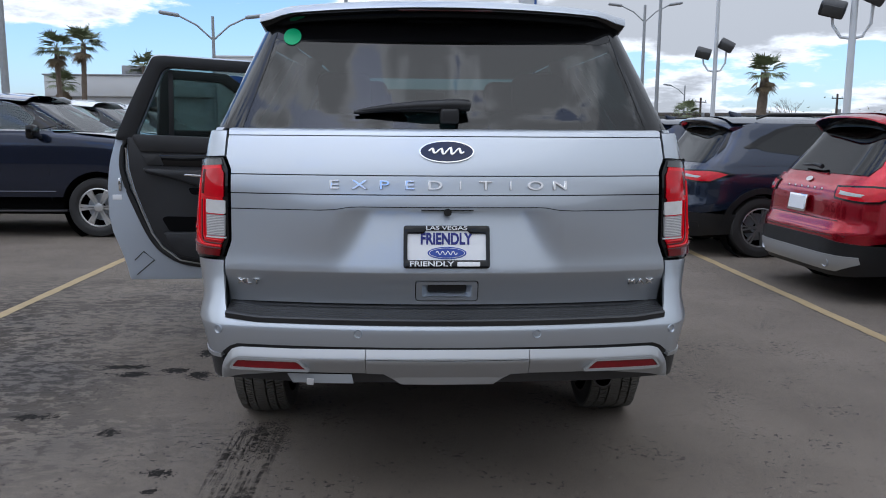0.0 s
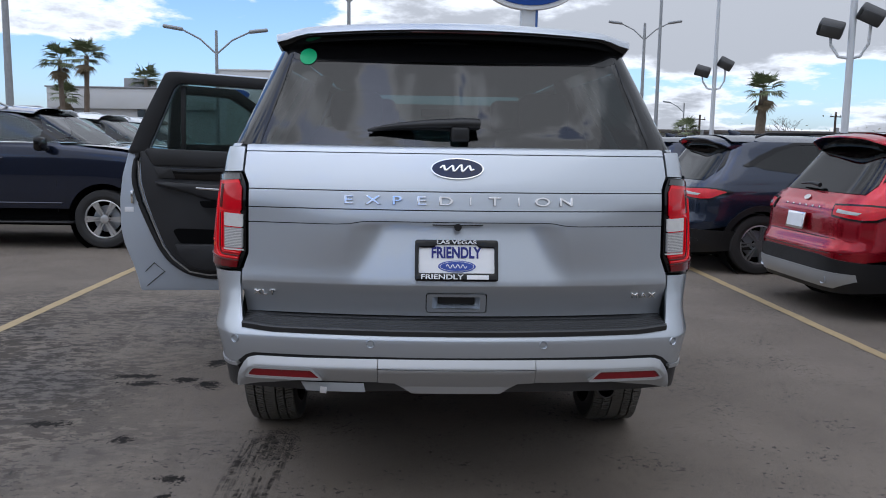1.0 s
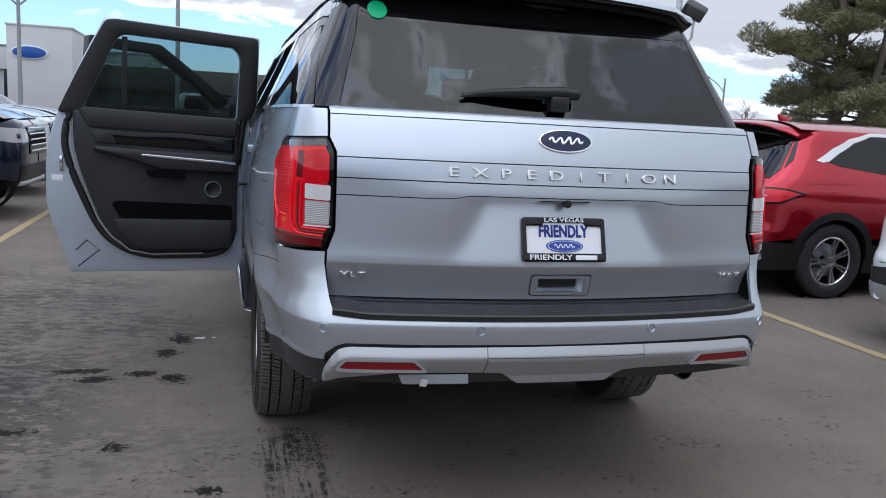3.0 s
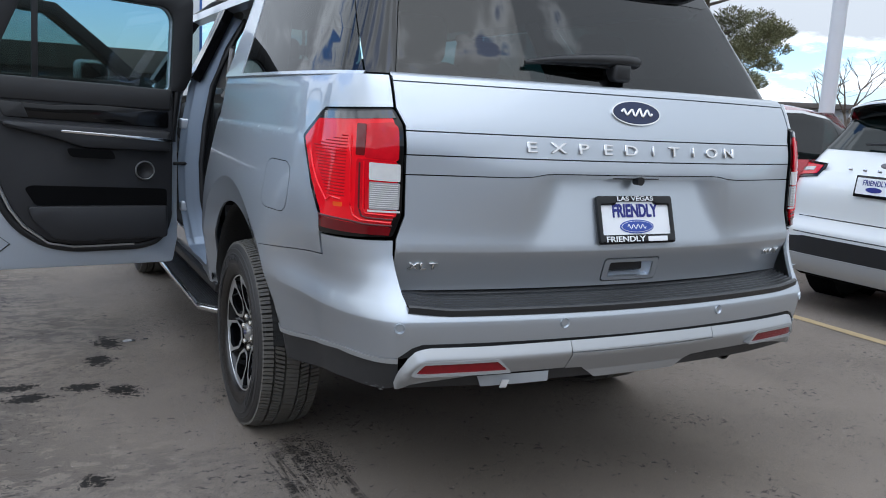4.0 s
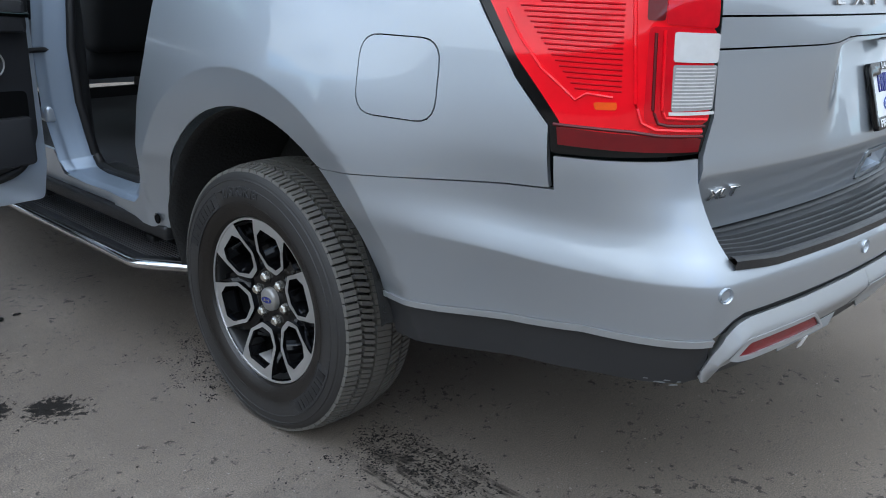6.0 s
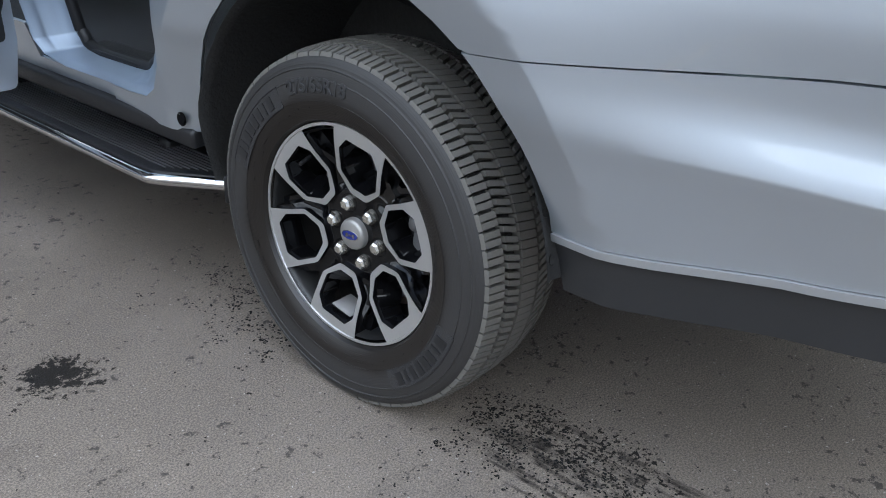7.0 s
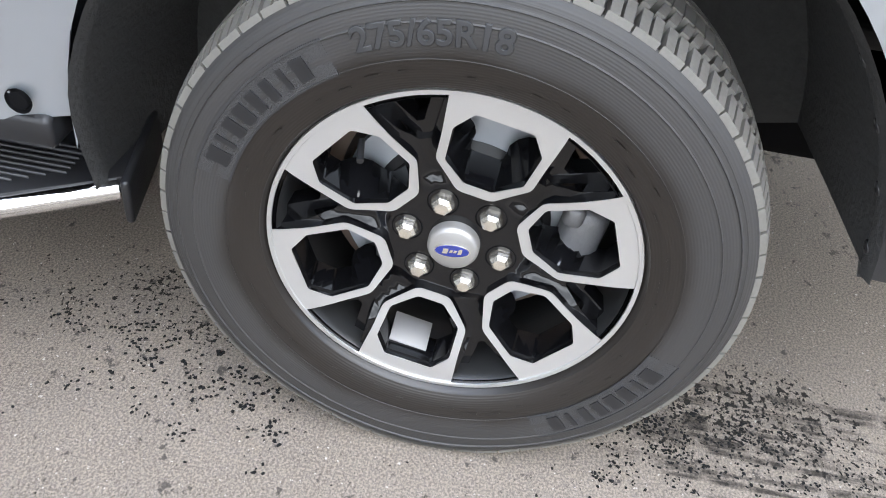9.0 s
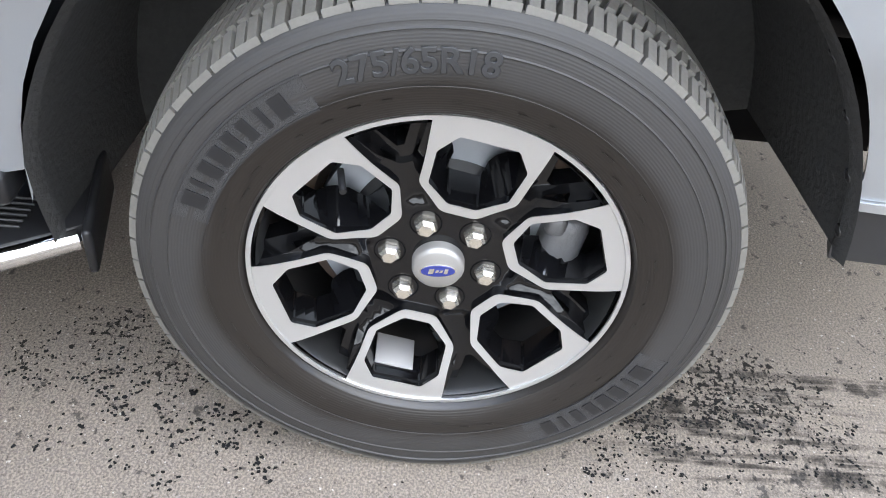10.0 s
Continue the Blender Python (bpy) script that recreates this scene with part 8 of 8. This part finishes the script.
def conifer(x, y, h, spread_r, seed):
    """A pine with an open crown: forked trunk, limbs and rounded pads of fine needle tufts with gaps between them."""
    rnd = random.Random(seed)
    root = thing("pine_tree", "broad olive green pine with an open crown", "tree", (x, y, 0))
    part("trunk", tube([(0, 0, 0), (0.1, 0, h * 0.4), (-0.1, 0.1, h * 0.75), (0, 0, h)], [0.30, 0.22, 0.13, 0.04], 12), BARK, root)
    part("trunk", tube([(0.1, 0, h * 0.10), (0.75, -0.9, h * 0.30), (0.9, -1.2, h * 0.60), (0.8, -1.1, h * 0.85)], [0.20, 0.17, 0.11, 0.03], 10), BARK, root)
    verts, faces = [], []

    def pad(c, r):
        """A flat rounded pad of short needle sprays."""
        for _ in range(int(680 * r * r / 0.36)):
            a, u = rnd.uniform(0, 2 * math.pi), math.sqrt(rnd.random())
            top = math.sqrt(max(0.0, 1 - u * u))
            o = c + Vector((math.cos(a) * u * r, math.sin(a) * u * r, rnd.uniform(-0.40, 0.80) * top * r))
            d = Vector((math.cos(a) * u + rnd.gauss(0, 0.5), math.sin(a) * u + rnd.gauss(0, 0.5), rnd.uniform(0.0, 1.0))).normalized()
            w = d.cross(Vector((rnd.gauss(0, 1), rnd.gauss(0, 1), rnd.gauss(0, 1)))).normalized() * 0.020
            k = len(verts)
            verts.extend((o - w, o + w, o + d * rnd.uniform(0.10, 0.24)))
            faces.append((k, k + 1, k + 2))

    for k in range(70):
        t = rnd.uniform(0.16, 1.0)
        a = rnd.uniform(0, 2 * math.pi)
        reach = spread_r * (1.02 - 0.62 * t) * rnd.uniform(0.50, 1.08)
        z0 = h * t
        foot = Vector((0, 0, z0 - 0.2)) if k % 3 else Vector((0.85, -1.1, z0 * 0.84))
        end = Vector((foot.x + math.cos(a) * reach, foot.y + math.sin(a) * reach, z0 + reach * rnd.uniform(-0.04, 0.20)))
        mid = foot.lerp(end, 0.5) - Vector((0, 0, 0.06 * reach))
        part("limb", tube([foot, mid, end], [0.075, 0.05, 0.015], 6), BARK, root)
        for j in range(rnd.randint(2, 4)):
            c = foot.lerp(end, rnd.uniform(0.55, 1.05)) + Vector((rnd.gauss(0, 0.30), rnd.gauss(0, 0.30), rnd.gauss(0.05, 0.14)))
            pad(c, rnd.uniform(0.38, 0.78))
    me = bpy.data.meshes.new("crown")
    me.from_pydata(verts, [], faces)
    part("crown", me, NEEDLE, root, "ragged pads of fine olive needles")
    return root


conifer(21.6, 24.0, 9.5, 4.2, 21)


def leafless(x, y, h, seed):
    rnd = random.Random(seed)
    root = thing("bare_tree", "leafless grey-brown tree with thin branches", "tree", (x, y, 0))
    bms = []

    def grow(p, d, ln, r, depth):
        q = p + d * ln
        bms.append(tube([p, (p + q) / 2 + Vector((rnd.gauss(0, 0.04), rnd.gauss(0, 0.04), 0)) * ln, q], [r, r * 0.85, r * 0.65], 5))
        if depth:
            for _ in range(rnd.choice((2, 3))):
                nd = (d + Vector((rnd.gauss(0, 0.5), rnd.gauss(0, 0.5), rnd.gauss(0.15, 0.3)))).normalized()
                grow(q, nd, ln * rnd.uniform(0.62, 0.85), r * 0.6, depth - 1)

    grow(Vector((0, 0, 0)), Vector((0, 0, 1)), h * 0.34, 0.10, 5)
    part("branches", join(*bms), BARK, root)
    return root


leafless(22.0, 15.5, 3.4, 31)
leafless(38.0, 78.0, 4.6, 33)
leafless(43.0, 60.0, 4.4, 35)


def utility_pole(x, y, h, turn):
    root = thing("utility_pole", "dark wooden utility pole with a crossarm", "utility pole", (x, y, 0), turn, "utility poles")
    part("pole", tube([(0, 0, 0), (0, 0, h)], [0.16, 0.11], 10), WOODPOLE, root)
    part("crossarm", block((1.6, 0.10, 0.12), (0, 0, h - 0.5), 0.01), WOODPOLE, root)
    part("transformer", tube([(0.35, 0, h - 2.6), (0.35, 0, h - 1.7)], 0.24, 12), POLE_GREY, root)
    for k in range(3):
        part("insulator", tube([(-0.7 + 0.7 * k, 0, h - 0.44), (-0.7 + 0.7 * k, 0, h - 0.26)], 0.04, 8), POLE_GREY, root)
    return root


utility_pole(48.0, 29.5, 6.5, 60)
utility_pole(62.0, 47.0, 4.8, 60)
utility_pole(47.0, 88.0, 5.6, 20)
utility_pole(33.0, 92.0, 5.2, 20)
for dz in (6.0, 5.6):
    part("overhead_wire", tube([(48.0 + 14 * u, 29.5 + 17.5 * u, dz - 1.5 * u - 1.2 * u * (1 - u)) for u in np.linspace(0, 1, 9)], 0.015, 4), LAMP_BLACK, None)["label"] = "thin black overhead wire"

# buildings
STUCCO = mat("white_stucco", (0.62, 0.62, 0.62), 0.85, var=0.08, scale=0.4, bump=0.15, bscale=30.0)
STUCCO_GREY = mat("grey_stucco", (0.30, 0.30, 0.31), 0.85, var=0.1, scale=0.5, bump=0.15, bscale=30.0)
BROWN_WALL = mat("brown_panel_wall", (0.10, 0.085, 0.075), 0.7, var=0.15, scale=0.5)
SHOPGLASS = mat("dark_shop_glass", (0.02, 0.03, 0.035), 0.08, var=0.3, scale=0.6)
hall = thing("showroom_building", "low white stucco showroom with a deep parapet", "building", (-16.0, 58.0, 0))
part("wall", block((21.0, 12.0, 3.6), (-0.2, 6.5, 1.8), 0.03), STUCCO, hall)
part("parapet", block((21.4, 12.6, 1.5), (-0.2, 6.4, 4.35), 0.04), STUCCO, hall)
part("parapet_cap", block((21.6, 12.8, 0.10), (-0.2, 6.4, 5.15), 0.02), STUCCO_GREY, hall)
# proud grey strip, coloured as the shadow line below the parapet
part("shadow_gap", block((21.1, 12.1, 0.08), (-0.2, 6.45, 3.62), 0.01), STUCCO_GREY, hall)
for x in (-9.4, -4.2, -3.3, 1.5, 4.6):
    part("window", block((0.55, 0.35, 1.9), (x, 0.42, 2.75), 0.02), SHOPGLASS, hall, "narrow dark window slot")
for size, at in (((2.0, 1.6, 0.9), (-5.4, 4.0, 5.6)), ((0.9, 1.0, 0.5), (-2.0, 3.0, 5.4))):
    part("roof_unit", block(size, at, 0.05), STUCCO_GREY, hall, "grey rooftop air unit")
part("roof_unit", block((2.2, 1.8, 1.0), (4.5, 3.5, 5.7), 0.05), BROWN_WALL, hall, "brown rooftop unit")
part("canopy", block((2.4, 1.8, 1.9), (4.7, -0.2, 3.2), 0.03), STUCCO_GREY, hall, "grey entrance canopy")
block_b = thing("sign_wall_block", "tall white wall block with a blue oval sign", "building", (-11.4, 52.0, 0))
part("wall", block((3.6, 8.0, 6.0), (0, 4.0, 3.0), 0.03), STUCCO, block_b)
part("cap", block((3.7, 8.1, 0.12), (0, 4.0, 6.04), 0.02), STUCCO, block_b)
om = Matrix.Translation((-0.55, 0.0, 4.45)) @ Euler((radians(90), 0, 0)).to_matrix().to_4x4()
slab("wall_sign", [(1.0 * math.cos(t), 0.40 * math.sin(t)) for t in (2 * math.pi * k / 40 for k in range(40))], 0.10, om, WHITE, block_b, bevel=0.02)
slab("wall_sign_face", [(0.92 * math.cos(t), 0.34 * math.sin(t)) for t in (2 * math.pi * k / 40 for k in range(40))], 0.03, om, mat("wall_sign_blue", (0.02, 0.09, 0.38), 0.3, var=0.06), block_b, base=0.10, bevel=0.005, label="plain blue oval sign")
shop = thing("workshop_building", "long low brown building with dark glass front", "building", (1.5, 56.0, 0))
part("wall", block((22.0, 10.0, 2.7), (0, 5.2, 1.35), 0.02), BROWN_WALL, shop)
part("fascia", block((22.4, 10.8, 1.5), (0, 5.0, 3.45), 0.04), BROWN_WALL, shop)
for k in range(10):
    part("shop_window", block((1.7, 0.2, 2.1), (-9.5 + 2.1 * k, 0.15, 1.35), 0.02), SHOPGLASS, shop, "dark shop window")
far = thing("far_house", "low pale building far beyond the yard", "building", (58.0, 40.0, 0), -55)
part("wall", block((40, 8, 3.0), (0, 0, 1.5), 0.02), STUCCO_GREY, far)
part("roof", block((41, 9, 0.4), (0, 0, 3.2), 0.05), BROWN_WALL, far)
far2 = thing("far_shed", "long low far building under the skyline", "building", (38.0, 96.0, 0), -10)
part("wall", block((90, 8, 3.2), (0, 0, 1.6), 0.02), STUCCO_GREY, far2)
part("roof", block((91, 9, 0.4), (0, 0, 3.3), 0.05), BROWN_WALL, far2)
# unseen plain walls behind the camera, added to close the yard and darken reflections
for nm, size, at in (("boundary_wall_south", (120, 1.0, 6.5), (0, -30, 3.25)), ("boundary_wall_west", (1.0, 70, 6.0), (-42, 4, 3.0))):
    ob = part(nm, block(size, at, 0.05), mat("brown_boundary_wall", (0.16, 0.14, 0.12), 0.85, var=0.2, scale=0.3, bump=0.2, bscale=8.0), None)
    tagged(ob, "unseen plain brown wall added to darken reflections", "wall", kind="structure")
# low scrub along the far boundary
rnd = random.Random(77)
bm = bmesh.new()
for k in range(260):
    a = radians(rnd.uniform(12, 66))
    d = rnd.uniform(66, 84)
    c = Vector((d * math.sin(a), d * math.cos(a) - 3, 0))
    hh = rnd.uniform(1.0, 2.9)
    for q in range(60):
        p = c + Vector((rnd.gauss(0, 0.9), rnd.gauss(0, 0.9), abs(rnd.gauss(hh * 0.5, hh * 0.3))))
        s1, s2 = (Vector((rnd.gauss(0, 1), rnd.gauss(0, 1), rnd.gauss(0, 1))).normalized() * 0.16 for _ in range(2))
        bm.faces.new([bm.verts.new(v) for v in (p, p + s1, p + s2)])
scrub = part("scrub", bm, NEEDLE, None)
tagged(scrub, "dark green scrub and hedges along the far boundary", "shrubs", kind="stuff")


# a last film of water on the asphalt
WATER = mat("thin_water", (0.02, 0.02, 0.02), 0.03, var=0.2)
for x, y, w in ((-1.315, 2.743, 0.042), (-1.225, 2.75, 0.018)):
    v, f, _ = cdt(rounded([(-w, -w * 0.5), (w * 0.8, -w * 0.6), (w, w * 0.3), (-w * 0.3, w * 0.6)], w * 0.3, 3), (), 0.05)
    bm = bmesh.new()
    vs = [bm.verts.new((a, b, 0.004)) for a, b in v]
    for t in f:
        bm.faces.new([vs[i] for i in t])
    bmesh.ops.recalc_face_normals(bm, faces=bm.faces)
    ob = part("puddle", bm, WATER, None)
    ob.location = (x, y, 0)
    tagged(ob, "tiny shallow puddle on the asphalt", "puddle", "puddles", "structure")
